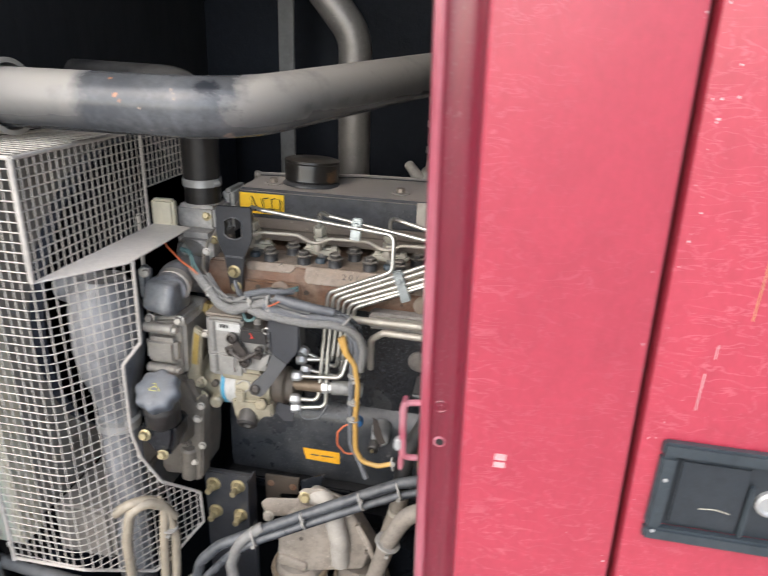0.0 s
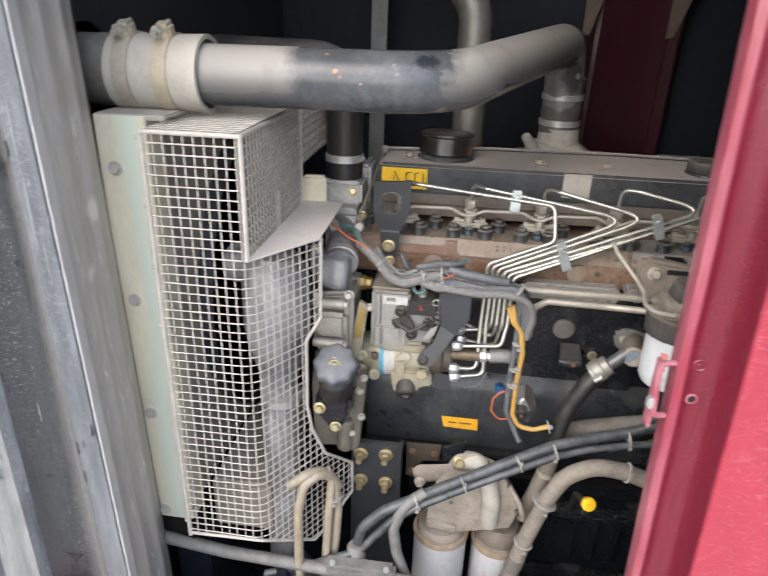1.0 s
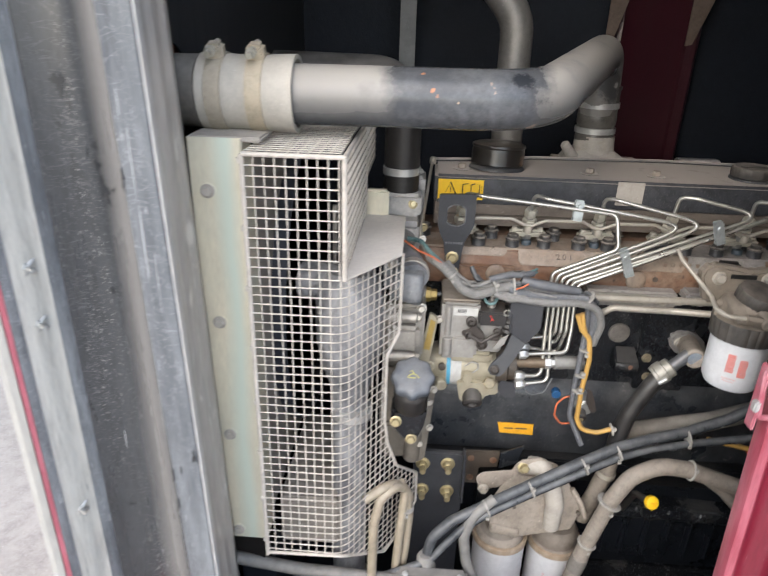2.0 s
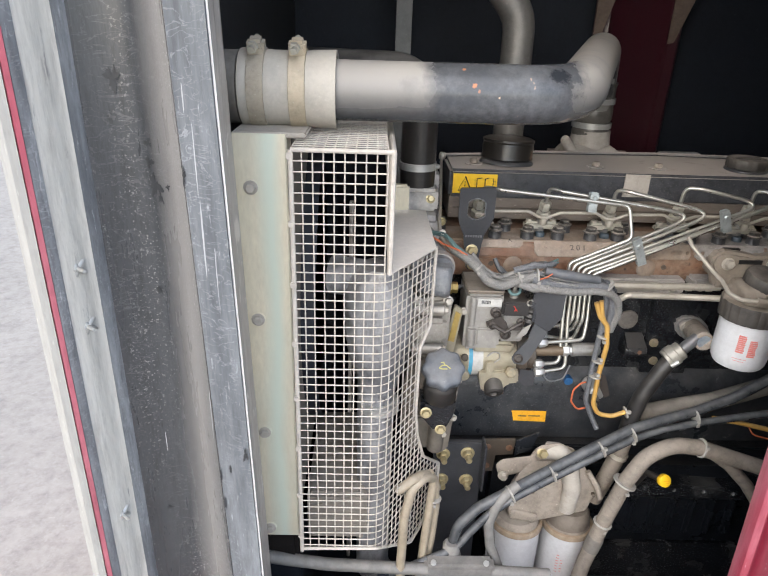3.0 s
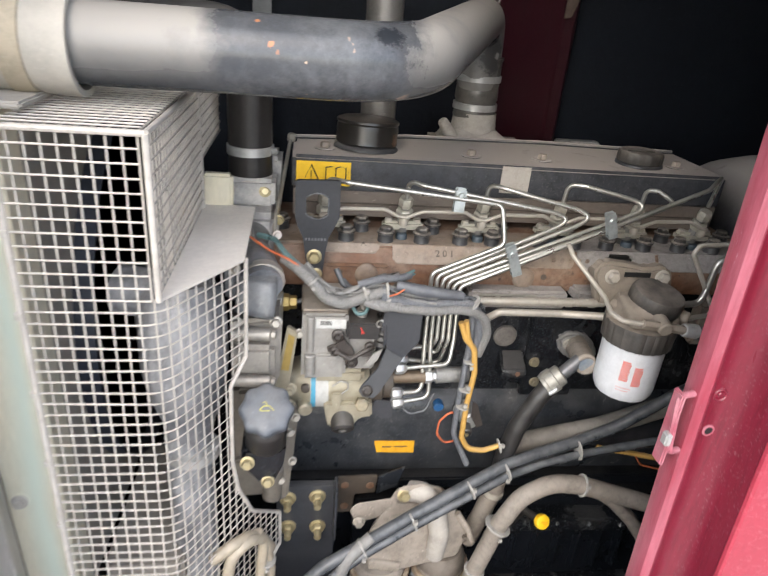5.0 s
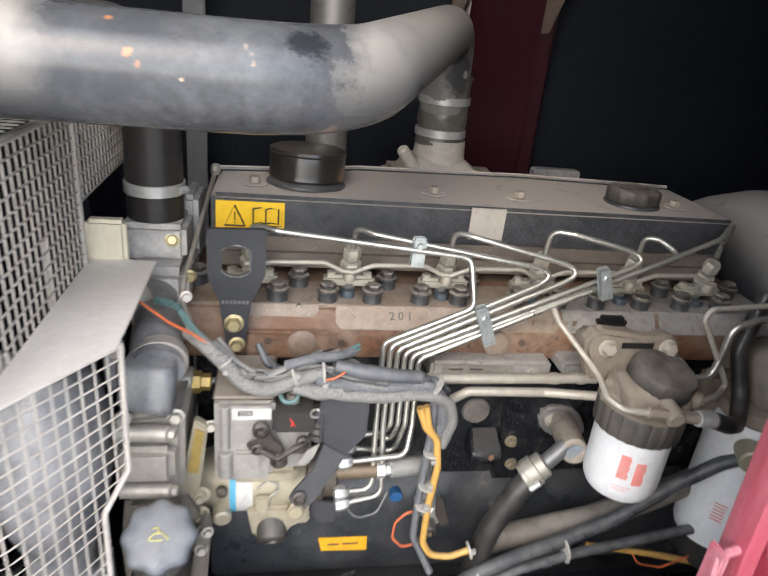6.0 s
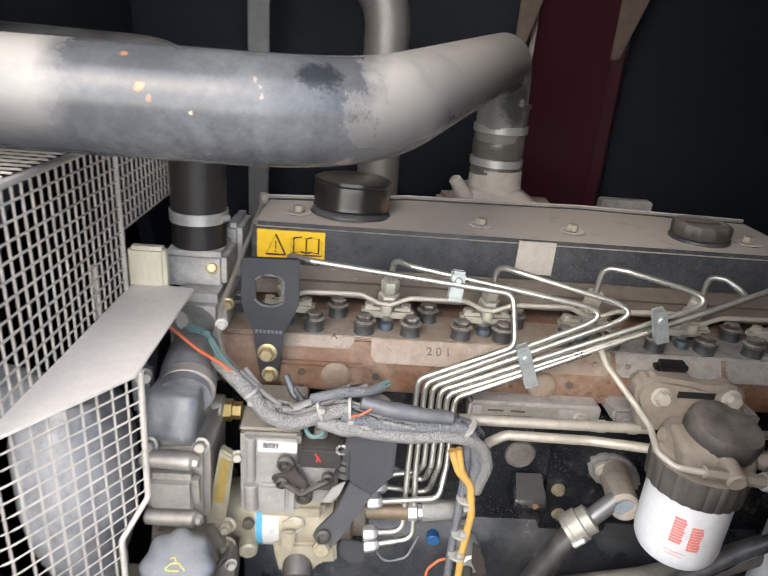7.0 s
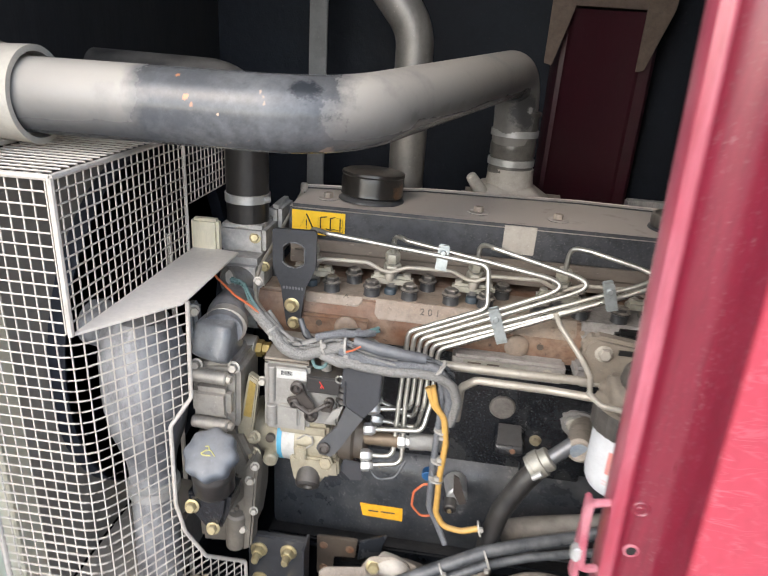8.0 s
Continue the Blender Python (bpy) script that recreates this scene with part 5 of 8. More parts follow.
    for s in (-1, 1):
        xm = -0.325
        page = [(xm, 1.2615), (xm + s * 0.006, 1.263), (xm + s * 0.0145, 1.2615), (xm + s * 0.0145, 1.2795), (xm + s * 0.006, 1.281), (xm, 1.279), (xm, 1.2615)]
        tube(bm, [(a, y, b) for a, b in page], 0.0009, 0, 6)
        for q in (0.0165, 0.0182):
            tube(bm, [(xm, y, 1.259 - 0.4 * (q - 0.0165)), (xm + s * q, y, 1.259), (xm + s * q, y, 1.2785)], 0.0006, 0, 6)
    part("book_sign", bm, "ink", label)
    part("blank_sticker", box(B(), -0.0765, -0.0318, 1.0252, 1.0275, 1.2540, 1.2945, 0.0), "dusty_pale", t, "blank dusty cream sticker")


rocker_cover()
HEAD_TOP = 1.188


def cylinder_head():
    t = thing("cylinder_head", (-0.05, 1.0, 1.12), "rusty dust-stained cast iron cylinder head", "engine part")
    bm = B()
    side = [(0.945, 1.128), (0.9425, 1.150), (0.9445, 1.168), (0.958, HEAD_TOP), (1.13, HEAD_TOP + 0.004), (1.13, 1.128)]
    prism(bm, [(-0.410, y, z) for y, z in side], (0.75, 0, 0), 0.003)
    part("casting", bm, "rust", t)
    part("deck", box(B(), -0.404, 0.0348, 0.9590, 1.028, HEAD_TOP - 0.002, HEAD_TOP + 0.0022, 0.0015), "deck", t, "dusty pinkish grey deck")
    part("deck", box(B(), 0.0352, 0.336, 0.9590, 1.028, HEAD_TOP - 0.002, HEAD_TOP + 0.0022, 0.0015), "deck_grey", t, "oily grey deck")
    for x0, x1, drop in ((-0.346, -0.262, 0.5), (-0.243, 0.030, 1.0), (0.036, 0.160, 1.0), (0.166, 0.334, 1.0)):
        y0, z0 = 0.9592 - 0.0156 * drop, HEAD_TOP + 0.001 - 0.0225 * drop
        part("deck_lobe", prism(B(), [(x0 + 0.006, y0, z0), (x1 - 0.006, y0, z0), (x1, y0 + 0.004, z0 + 0.006), (x1, 0.9592, HEAD_TOP + 0.001), (x0, 0.9592, HEAD_TOP + 0.001), (x0, y0 + 0.004, z0 + 0.006)], (0, -0.0022, 0.0014), 0.0008), "deck_grey" if x0 > 0.03 else "deck", t, "dusty sloped deck edge")
    part("boss", box(B(), -0.345, -0.247, 0.936, 0.946, 1.131, 1.1665, 0.004), "rust", t)
    for x, z, r in ((-0.280, 1.152, 0.0165), (-0.046, 1.150, 0.0165)):
        part("core_plug", lathe(B(), (x, 0.937 if x < -0.2 else 0.9435, z), (0, -1, 0.05), [(r, 0), (r, 0.002), (r * 0.85, 0.0045), (r * 0.5, 0.0055), (0, 0.0058)], 28), "deck", t, "round pressed metal plug")
    for x, z in ((-0.318, 1.155), (-0.236, 1.154), (-0.318, 1.135), (-0.015, 1.153), (0.07, 1.15)):
        part("bolt_hole", lathe(B(), (x, 0.9358 if x < -0.22 else 0.9425, z), (0, -1, 0), [(0.0045, 0), (0.0045, 0.0008), (0.003, 0.0008), (0.003, -0.002), (0, -0.002)], 14), "rust_dark", t)
    return t


head = cylinder_head()


def head_bolt(x, y, z):
    z = z + 0.002
    shank = part("head_bolt", lathe(B(), (x, y, z), (0, 0, 1), [(0.0118, 0), (0.0112, 0.0015), (0.0110, 0.0125)], 24), "head_bolt", head)
    bm = B()
    turn_ = 0.5 * math.sin(x * 90)
    lathe(bm, (x, y, z + 0.0120), (0, 0, 1), [(0.0118, 0), (0.0132, 0.001), (0.0130, 0.0028), (0.0100, 0.0042), (0, 0.0042)], 24)
    r = 0.0098
    lathe(bm, (x, y, z + 0.0155), (0.02 * math.cos(turn_), 0.02 * math.sin(turn_), 1), [(r, 0), (r, 0.0050), (r * 0.84, 0.0066), (r * 0.6, 0.0060), (0, 0.0058)], 6)
    part("crown", bm, "bolt_crown", shank, "dusty flanged bolt crown")


for x in (-0.309, -0.252, -0.199, -0.141, -0.093, -0.020, 0.035, 0.087, 0.148, 0.205, 0.262):
    head_bolt(x, 0.973, HEAD_TOP)
for x in (-0.402, -0.284, -0.176, -0.069, 0.037, 0.143, 0.200, 0.302):
    head_bolt(x, 1.014, HEAD_TOP)


def engine_block():
    t = thing("engine_block", (-0.05, 1.05, 0.40), "black painted engine block, scuffed and dusty", "engine block")
    part("upper_wall", box(B(), -0.400, 0.36, 0.962, 1.24, 0.905, 1.1275, 0.004), "black", t)
    bm = B()
    side = [(0.968, 0.945), (0.950, 0.928), (0.942, 0.905), (0.9415, 0.800), (0.946, 0.782), (1.24, 0.782), (1.24, 0.945)]
    prism(bm, [(-0.385, y, z) for y, z in side], (0.745, 0, 0), 0.004)
    part("skirt", bm, "skirt", t, "worn dark grey crankcase skirt")
    part("gallery_rail", box(B(), -0.13, 0.02, 0.921, 0.965, 1.110, 1.138, 0.004), "deck_grey", t)
    part("gallery_rail", box(B(), 0.03, 0.20, 0.915, 0.965, 1.124, 1.142, 0.004), "deck_grey", t)
    part("sump_rail", box(B(), -0.39, 0.42, 0.925, 1.24, 0.760, 0.782, 0.003), "sump_black", t)
    part("sump", box(B(), -0.30, 0.34, 0.935, 1.22, 0.50, 0.76, 0.03), "sump_black", t)
    part("side_rail", prism(B(), [(-0.03, 0.90, 0.714), (0.275, 0.90, 0.695), (0.275, 0.90, 0.672), (-0.03, 0.90, 0.678)], (0, 0.05, 0), 0.004), "black", t)
    part("side_pan", prism(B(), [(-0.03, 0.915, 0.678), (0.262, 0.915, 0.672), (0.226, 0.915, 0.615), (0.181, 0.915, 0.550), (-0.03, 0.915, 0.56)], (0, 0.05, 0), 0.012), "sump_black", t)
    for x in (0.03, 0.09, 0.15, 0.21):
        part("rail_bolt", lathe(B(), (x, 0.90, 0.700 - 0.06 * (x - 0.03)), (0, -1, 0.2), [(0.008, 0), (0.008, 0.004), (0.005, 0.007), (0, 0.007)], 6), "black", t)
    for k in range(7):
        x = -0.06 + k * 0.05
        part("sump_rib", box(B(), x * 0.8 + 0.02, x * 0.8 + 0.036, 0.902, 0.92, 0.575, 0.672, 0.007), "sump_black", t)
    part("engine_mount", box(B(), -0.25, 0.30, 0.95, 1.20, 0.40, 0.50, 0.005), "black", t)
    for x, z, r in ((-0.049, 1.041, 0.019),):
        part("core_plug", lathe(B(), (x, 0.962, z), (0, -1, 0), [(r, 0), (r, 0.001), (r * 0.93, 0.0035), (r * 0.84, 0.004), (r * 0.8, 0.003), (r * 0.45, 0.0038), (0, 0.004)], 32), "plug_metal", t, "dusty round core plug")
    return t


block = engine_block()


# ---- engine: what is bolted on ----
def text_on(name, words, at, turn, size, depth, material, parent):
    """Raised letters in the built-in font; turn: the letters' pose."""
    c = bpy.data.curves.new(name, "FONT")
    c.body, c.size, c.extrude, c.align_x, c.align_y = words, size, depth, "CENTER", "CENTER"
    tmp = bpy.data.objects.new(name, c)
    scene.collection.objects.link(tmp)
    bpy.context.view_layer.update()
    me = bpy.data.meshes.new_from_object(tmp)
    bpy.data.objects.remove(tmp)
    bm = B()
    bm.from_mesh(me)
    bpy.data.meshes.remove(me)
    bmesh.ops.transform(bm, matrix=Matrix.Translation(at) @ turn, verts=bm.verts)
    return part(name, bm, material, parent)


FACING = Matrix.Rotation(radians(90), 4, "X")
slope = Matrix.Rotation(radians(52), 4, "X")
text_on("cast_number", "2 0 1", (-0.167, 0.9500, 1.1815), slope, 0.0135, 0.0006, "rust_dark", head)
text_on("cast_letter", "A", (-0.285, 0.958, 1.1895), Matrix.Rotation(radians(20), 4, "X"), 0.011, 0.0005, "rust_dark", head)
# ink-black block in place of the slot's dark inside
part("slot", box(B(), 0.079, 0.117, 0.9385, 0.956, 1.1745, 1.1895, 0.005), "ink", head, "black block painted for the dark of a slot in the casting")
for k, x in enumerate((-0.005, 0.008, 0.021, 0.034, 0.047)):
    part("cast_mark", box(B(), x, x + 0.006, 0.9462, 0.9482, 1.1745, 1.182, 0.001), "deck", head)


# lifting eye
def lifting_eye():
    t = thing("lifting_bracket", (-0.352, 0.932, 1.145), "flat black steel lifting eye bolted to the head", "bracket")
    bm = B()
    out = [(-0.3815, 1.284), (-0.379, 1.2865), (-0.325, 1.288), (-0.3225, 1.2855), (-0.3225, 1.238), (-0.327, 1.226), (-0.336, 1.208), (-0.339, 1.190), (-0.343, 1.152), (-0.347, 1.146), (-0.358, 1.146), (-0.362, 1.150), (-0.368, 1.190), (-0.370, 1.206), (-0.378, 1.224), (-0.3815, 1.238)]
    hole = []
    cx, cz, a, b = -0.3525, 1.2525, 0.0165, 0.0175
    n = 28
    for k in range(n):
        w = 2 * math.pi * k / n
        hole.append((cx + max(-0.0145, min(0.0145, a * math.cos(w) * 1.15)), cz + b * math.sin(w)))
    va = {}
    for tag, pts in (("o", out), ("h", hole)):
        for y in (0.928, 0.934):
            va[tag, y] = [bm.verts.new((x, y, z)) for x, z in pts]
    for tag in "oh":
        f, g = va[tag, 0.928], va[tag, 0.934]
        for k in range(len(f)):
            j = (k + 1) % len(f)
            bm.faces.new((f[k], f[j], g[j], g[k]))
    for y in (0.928, 0.934):
        edges = []
        for tag in "oh":
            vs = va[tag, y]
            edges += [bm.edges.get((vs[k], vs[(k + 1) % len(vs)])) for k in range(len(vs))]
        bmesh.ops.triangle_fill(bm, use_beauty=True, edges=edges)
    bmesh.ops.recalc_face_normals(bm, faces=bm.faces)
    part("plate", bm, "hook", t)
    part("eye_rim", tube(B(), [(x, 0.9275, z) for x, z in hole + hole[:1]], 0.0011, 0, 6), "plastic", t, "bare worn rim of the eye")
    for k in range(7):
        part("stamp", box(B(), -0.3675 + k * 0.0042, -0.3645 + k * 0.0042, 0.9272, 0.929, 1.2035, 1.2075, 0.0005), "plastic", t)
    hex_bolt("bracket_bolt", (-0.3545, 0.928, 1.1805), (0, -1, 0.1), 0.0135, t, "brass", "yellow zinc bolt")
    hex_bolt("bracket_bolt", (-0.3515, 0.928, 1.1545), (0, -1, 0.1), 0.0115, t, "brass", "yellow zinc bolt")


lifting_eye()

# injectors, their clamps and the leak-off line
INJ = (-0.340, -0.226, -0.111, 0.006, 0.127, 0.236)


def injector(x):
    t = thing("injector", (x, 0.976, HEAD_TOP), "steel fuel injector with union nut and clamp bar", "injector", "injectors along the head")
    part("body", lathe(B(), (x, 0.999, HEAD_TOP), (0, -0.34, 1), [(0.0085, 0), (0.0085, 0.042), (0.006, 0.046), (0.006, 0.060)], 20), "casting", t)
    for z, s, h in ((1.2235, 0.0215, 0.014), (1.2405, 0.0180, 0.015)):
        r = s / math.sqrt(3)
        part("union_nut", lathe(B(), (x, 0.999 - 0.34 * (z - HEAD_TOP), z), (0, -0.34, 1), [(r * 0.9, 0), (r, 0.002), (r, h - 0.002), (r * 0.85, h)], 6), "bar", t)
    part("clamp_bar", box(B(), x - 0.030, x + 0.030, 0.982, 1.000, 1.203, 1.2165, 0.004), "bar", t, "dusty clamp bar")
    part("banjo", lathe(B(), (x - 0.002, 0.972, 1.216), (0, -0.2, 1), [(0.006, 0), (0.0065, 0.002), (0.0065, 0.011), (0.005, 0.013), (0, 0.013)], 16), "dusty_pipe", t)
    part("seal_ring", lathe(B(), (x - 0.001, 0.985, HEAD_TOP + 0.002), (0, 0, 1), [(0.0085, 0), (0.0085, 0.006), (0.0075, 0.008), (0.006, 0.0085)], 20), "seal_blue", t, "blue-green seal ring")
    for s in (-1, 1):
        part("stud", lathe(B(), (x + s * 0.021, 0.991, 1.2165), (0, 0, 1), [(0.0055, 0), (0.0055, 0.003), (0.003, 0.0035), (0, 0.0035)], 12), "dusty_pipe", t)
    return t


for x in INJ:
    injector(x)
leak = thing("leak_off_line", (-0.05, 0.965, 1.23), "thin dusty steel leak-off pipe linking the injectors", "pipe")
for a, b in zip(INJ, INJ[1:]):
    part("leak_pipe", tube(B(), [(a, 0.962, 1.230), (a + 0.022, 0.960, 1.2405), (b - 0.032, 0.961, 1.2415), (b - 0.012, 0.962, 1.2315), (b, 0.963, 1.230)], 0.0027, 0.015, 10), "dusty_pipe", leak)


# injection pipes in a flat bundle
def on_bundle(k, x):
    return (x, 0.911, 1.2175 - 0.0076 * k + 0.411 * (x + 0.085))


def injection_pipe(k, top, ends):
    t = thing("injection_pipe", (0, 0.91, 1.0), "bright bent steel fuel injection pipe", "pipe", "injection pipes")
    down = -0.192 + 0.0084 * k
    zc = on_bundle(k, down)[2]
    pts = list(top) + [(down, 0.909, zc - 0.004), (down - 0.003, 0.888, 1.075)] + ends
    part("pipe", tube(B(), pts, 0.0033, 0.0135, 12, steps=7), "steel_pipe", t)
    e, d = Vector(ends[-1]), (Vector(ends[-2]) - Vector(ends[-1])).normalized()
    r = 0.0145 / math.sqrt(3)
    part("union_nut", lathe(B(), e - d * 0.004, d, [(r * 0.85, 0), (r, 0.002), (r, 0.011), (r * 0.7, 0.016), (0.0045, 0.017)], 6), "zinc", t)


injection_pipe(0, [(-0.340, 0.976, 1.250), (-0.338, 0.962, 1.2815), (-0.312, 0.947, 1.2810), (-0.098, 0.936, 1.2630), (-0.094, 0.912, 1.2134)], [(-0.196, 0.868, 1.000), (-0.236, 0.862, 1.0015)])
injection_pipe(1, [(-0.226, 0.976, 1.250), (-0.225, 0.973, 1.281), (-0.205, 0.958, 1.2780), (0.016, 0.930, 1.2510)], [(-0.184, 0.868, 0.990), (-0.234, 0.860, 0.986)])
injection_pipe(2, [(-0.111, 0.976, 1.250), (-0.110, 0.973, 1.281), (-0.090, 0.957, 1.2800), (0.045, 0.930, 1.2545)], [(-0.182, 0.893, 1.062), (-0.232, 0.882, 1.062)])
injection_pipe(3, [(0.006, 0.976, 1.255), (0.008, 0.974, 1.2870), (0.030, 0.960, 1.2880), (0.124, 0.932, 1.2725)], [(-0.174, 0.897, 1.045), (-0.230, 0.890, 1.075)])
injection_pipe(4, [(0.127, 0.976, 1.253), (0.129, 0.973, 1.284), (0.140, 0.962, 1.286), (0.157, 0.935, 1.2760)], [(-0.168, 0.897, 1.030), (-0.228, 0.892, 1.040)])
injection_pipe(5, [(0.236, 0.976, 1.262), (0.236, 0.965, 1.312), (0.20, 0.935, 1.2985)], [(-0.160, 0.872, 1.044), (-0.234, 0.866, 1.0405)])


def pipe_clamp(p, q, width, thick):
    """A folded steel strip across the pipes, from p to q."""
    t = thing("pipe_clamp", p, "bright folded steel clamp across the pipes", "clamp", "pipe clamps")
    p, q = Vector(p), Vector(q)
    d = (q - p).normalized()
    y = Vector((0, 1, 0))
    x = d.cross(y).normalized()
    y = x.cross(d)
    m = Matrix((x, y, d)).transposed().to_4x4()
    m.translation = p
    h = (q - p).length
    part("strip", box(B(), -width / 2, width / 2, -thick, -thick + 0.0012, 0.002, h - 0.002, 0.0005, m), "clip", t)
    part("back_strip", box(B(), -width / 2, width / 2, thick - 0.0012, thick, 0, h, 0.0005, m), "clip", t)
    part("end_fold", box(B(), -width / 2, width / 2, -thick, thick, -0.0012, 0.002, 0.0006, m), "clip", t)
    part("top_fold", box(B(), -width / 2 * 0.8, width / 2 * 0.8, -thick * 0.8, thick, h - 0.002, h + 0.0012, 0.0006, m), "clip", t)
    part("screw", lathe(B(), m @ Vector((0, -thick, h * 0.72)), -y, [(0.0042, 0), (0.0042, 0.0018), (0.003, 0.003), (0, 0.003)], 14), "clip", t)


pipe_clamp((-0.0705, 0.911, 1.1715), (-0.0865, 0.911, 1.2135), 0.013, 0.0048)
pipe_clamp((-0.159, 0.941, 1.2510), (-0.157, 0.945, 1.2800), 0.0135, 0.0048)
pipe_clamp((0.056, 0.908, 1.2340), (0.046, 0.908, 1.2660), 0.012, 0.0048)


# thermostat housing, water outlet and timing case
def thermostat_housing():
    t = thing("thermostat_housing", (-0.444, 1.0, 1.12), "pale dusty aluminium thermostat housing under the hose", "housing")
    part("neck", lathe(B(), (-0.446, 1.02, 1.262), (0, 0, 1), [(0.031, 0), (0.027, 0.006), (0.0265, 0.02)], 28), "alu", t)
    part("box_casting", box(B(), -0.480, -0.410, 0.985, 1.055, 1.226, 1.268, 0.006), "blotched", t)
    part("side_casting", box(B(), -0.424, -0.404, 1.045, 1.115, 1.205, 1.285, 0.006), "blotched", t)
    part("body", box(B(), -0.468, -0.405, 0.955, 1.06, 1.12, 1.228, 0.010), "blotched", t)
    part("stub", lathe(B(), (-0.432, 0.965, 1.196), (-0.55, -0.75, 0.15), [(0.020, 0), (0.020, 0.03), (0.0165, 0.031), (0.0150, 0.012), (0, 0.012)], 24), "casting", t, "open pipe stub")
    hex_bolt("flange_bolt", (-0.424, 0.985, 1.252), (0.1, -1, 0.3), 0.0105, t, "brass", "yellow bolt")
    hex_bolt("flange_bolt", (-0.404, 0.965, 1.218), (0.2, -1, 0.0), 0.0095, t, "brass", "yellow bolt")


thermostat_housing()


def water_outlet():
    t = thing("water_outlet", (-0.42, 0.86, 1.10), "dusty grey moulded water outlet elbow with collar", "fitting")
    a, b = Vector((-0.436, 0.945, 1.172)), Vector((-0.4175, 0.836, 1.178))
    d = (b - a).normalized()
    part("sleeve", tube(B(), [(-0.446, 0.985, 1.160), a, (-0.424, 0.87, 1.185), b], 0.0245, 0.03, 28), "hose_grey", t)
    part("collar", lathe(B(), a.lerp(b, 0.80) + Vector((0.002, 0, 0.004)), (0.12, -0.9, -0.15), [(0.0245, 0), (0.0268, 0.001), (0.0268, 0.012), (0.0245, 0.013)], 28), "alu", t, "pale clamp collar")
    bm = B()
    hull(bm, [(-0.446, 0.818, 1.194), (-0.398, 0.812, 1.192), (-0.402, 0.806, 1.143), (-0.451, 0.812, 1.153), (-0.440, 0.870, 1.196), (-0.402, 0.870, 1.194), (-0.402, 0.870, 1.140), (-0.446, 0.870, 1.145), (-0.437, 0.803, 1.158), (-0.410, 0.801, 1.156)], 0.006)
    part("end_box", bm, "plastic", t, "slate grey moulded end")
    part("flange_ear", box(B(), -0.462, -0.446, 0.826, 0.846, 1.160, 1.212, 0.005), "plastic", t)
    hex_bolt("ear_bolt", (-0.450, 0.828, 1.204), (0.6, -0.8, 0.1), 0.010, t, "dusty_pipe")
    part("stub_pipe", cyl(B(), (-0.424, 0.900, 1.128), (-0.396, 0.902, 1.124), 0.0150, None, 24, 0.002), "alu", t)
    part("brass_union", lathe(B(), (-0.397, 0.902, 1.123), (1, 0, 0.0), [(0.012, 0), (0.012, 0.010), (0.0095, 0.011), (0.0095, 0.020), (0.006, 0.021)], 6), "gold", t, "brass union")
    part("union_wire", tube(B(), [(-0.378, 0.903, 1.123), (-0.345, 0.905, 1.128), (-0.31, 0.905, 1.14)], 0.004, 0.01, 8), "cable", t)


water_outlet()


def timing_case():
    t = thing("timing_case", (-0.42, 0.86, 0.80), "dusty aluminium timing case with ribs and bolts", "engine case")
    up = [(-0.458, 1.030), (-0.402, 1.036), (-0.396, 1.050), (-0.394, 1.128), (-0.402, 1.138), (-0.458, 1.130)]
    part("upper_cover", prism(B(), [(x, 0.828, z) for x, z in up], (0, 0.08, 0), 0.006), "alu", t)
    part("pad", box(B(), -0.452, -0.402, 0.810, 0.832, 1.064, 1.106, 0.007), "alu", t, "raised pale pad")
    for z in (1.119, 1.050):
        part("rib", cyl(B(), (-0.456, 0.822, z), (-0.406, 0.818, z + 0.001), 0.0085, None, 18, 0.002), "alu", t)
        hex_bolt("case_bolt", (-0.407, 0.818, z + 0.001), (1, -0.25, 0), 0.0095, t, "dusty_pipe")
    for x, z in ((-0.449, 1.130), (-0.401, 1.132)):
        hex_bolt("case_bolt", (x, 0.828, z), (0, -1, 0.2), 0.0105, t, "alu")
    low = [(-0.460, 0.836), (-0.390, 0.842), (-0.382, 0.90), (-0.378, 0.985), (-0.398, 1.032), (-0.456, 1.030), (-0.464, 0.96)]
    part("lower_cover", prism(B(), [(x, 0.830, z) for x, z in low], (0, 0.08, 0), 0.008), "dark_case", t, "oily brown lower cover")
    part("rim_flange", prism(B(), [(-0.396, 0.822, 0.838), (-0.382, 0.822, 0.848), (-0.371, 0.822, 0.985), (-0.380, 0.822, 1.0), (-0.389, 0.822, 0.985)], (0, 0.03, 0), 0.003), "dark_case", t)
    part("web", cyl(B(), (-0.405, 0.826, 0.845), (-0.402, 0.826, 0.905), 0.014, None, 20, 0.003), "dark_case", t)
    part("web", box(B(), -0.458, -0.40, 0.820, 0.834, 0.905, 0.918, 0.004), "dark_case", t)
    for x, y, z, s in ((-0.393, 0.822, 0.882, 0.0095), (-0.381, 0.822, 0.966, 0.009), (-0.374, 0.822, 0.990, 0.008), (-0.377, 0.822, 0.915, 0.008)):
        hex_bolt("case_bolt", (x, y, z), (0.25, -1, 0.25), s, t, "dusty_pipe", "dusty zinc bolt")


timing_case()


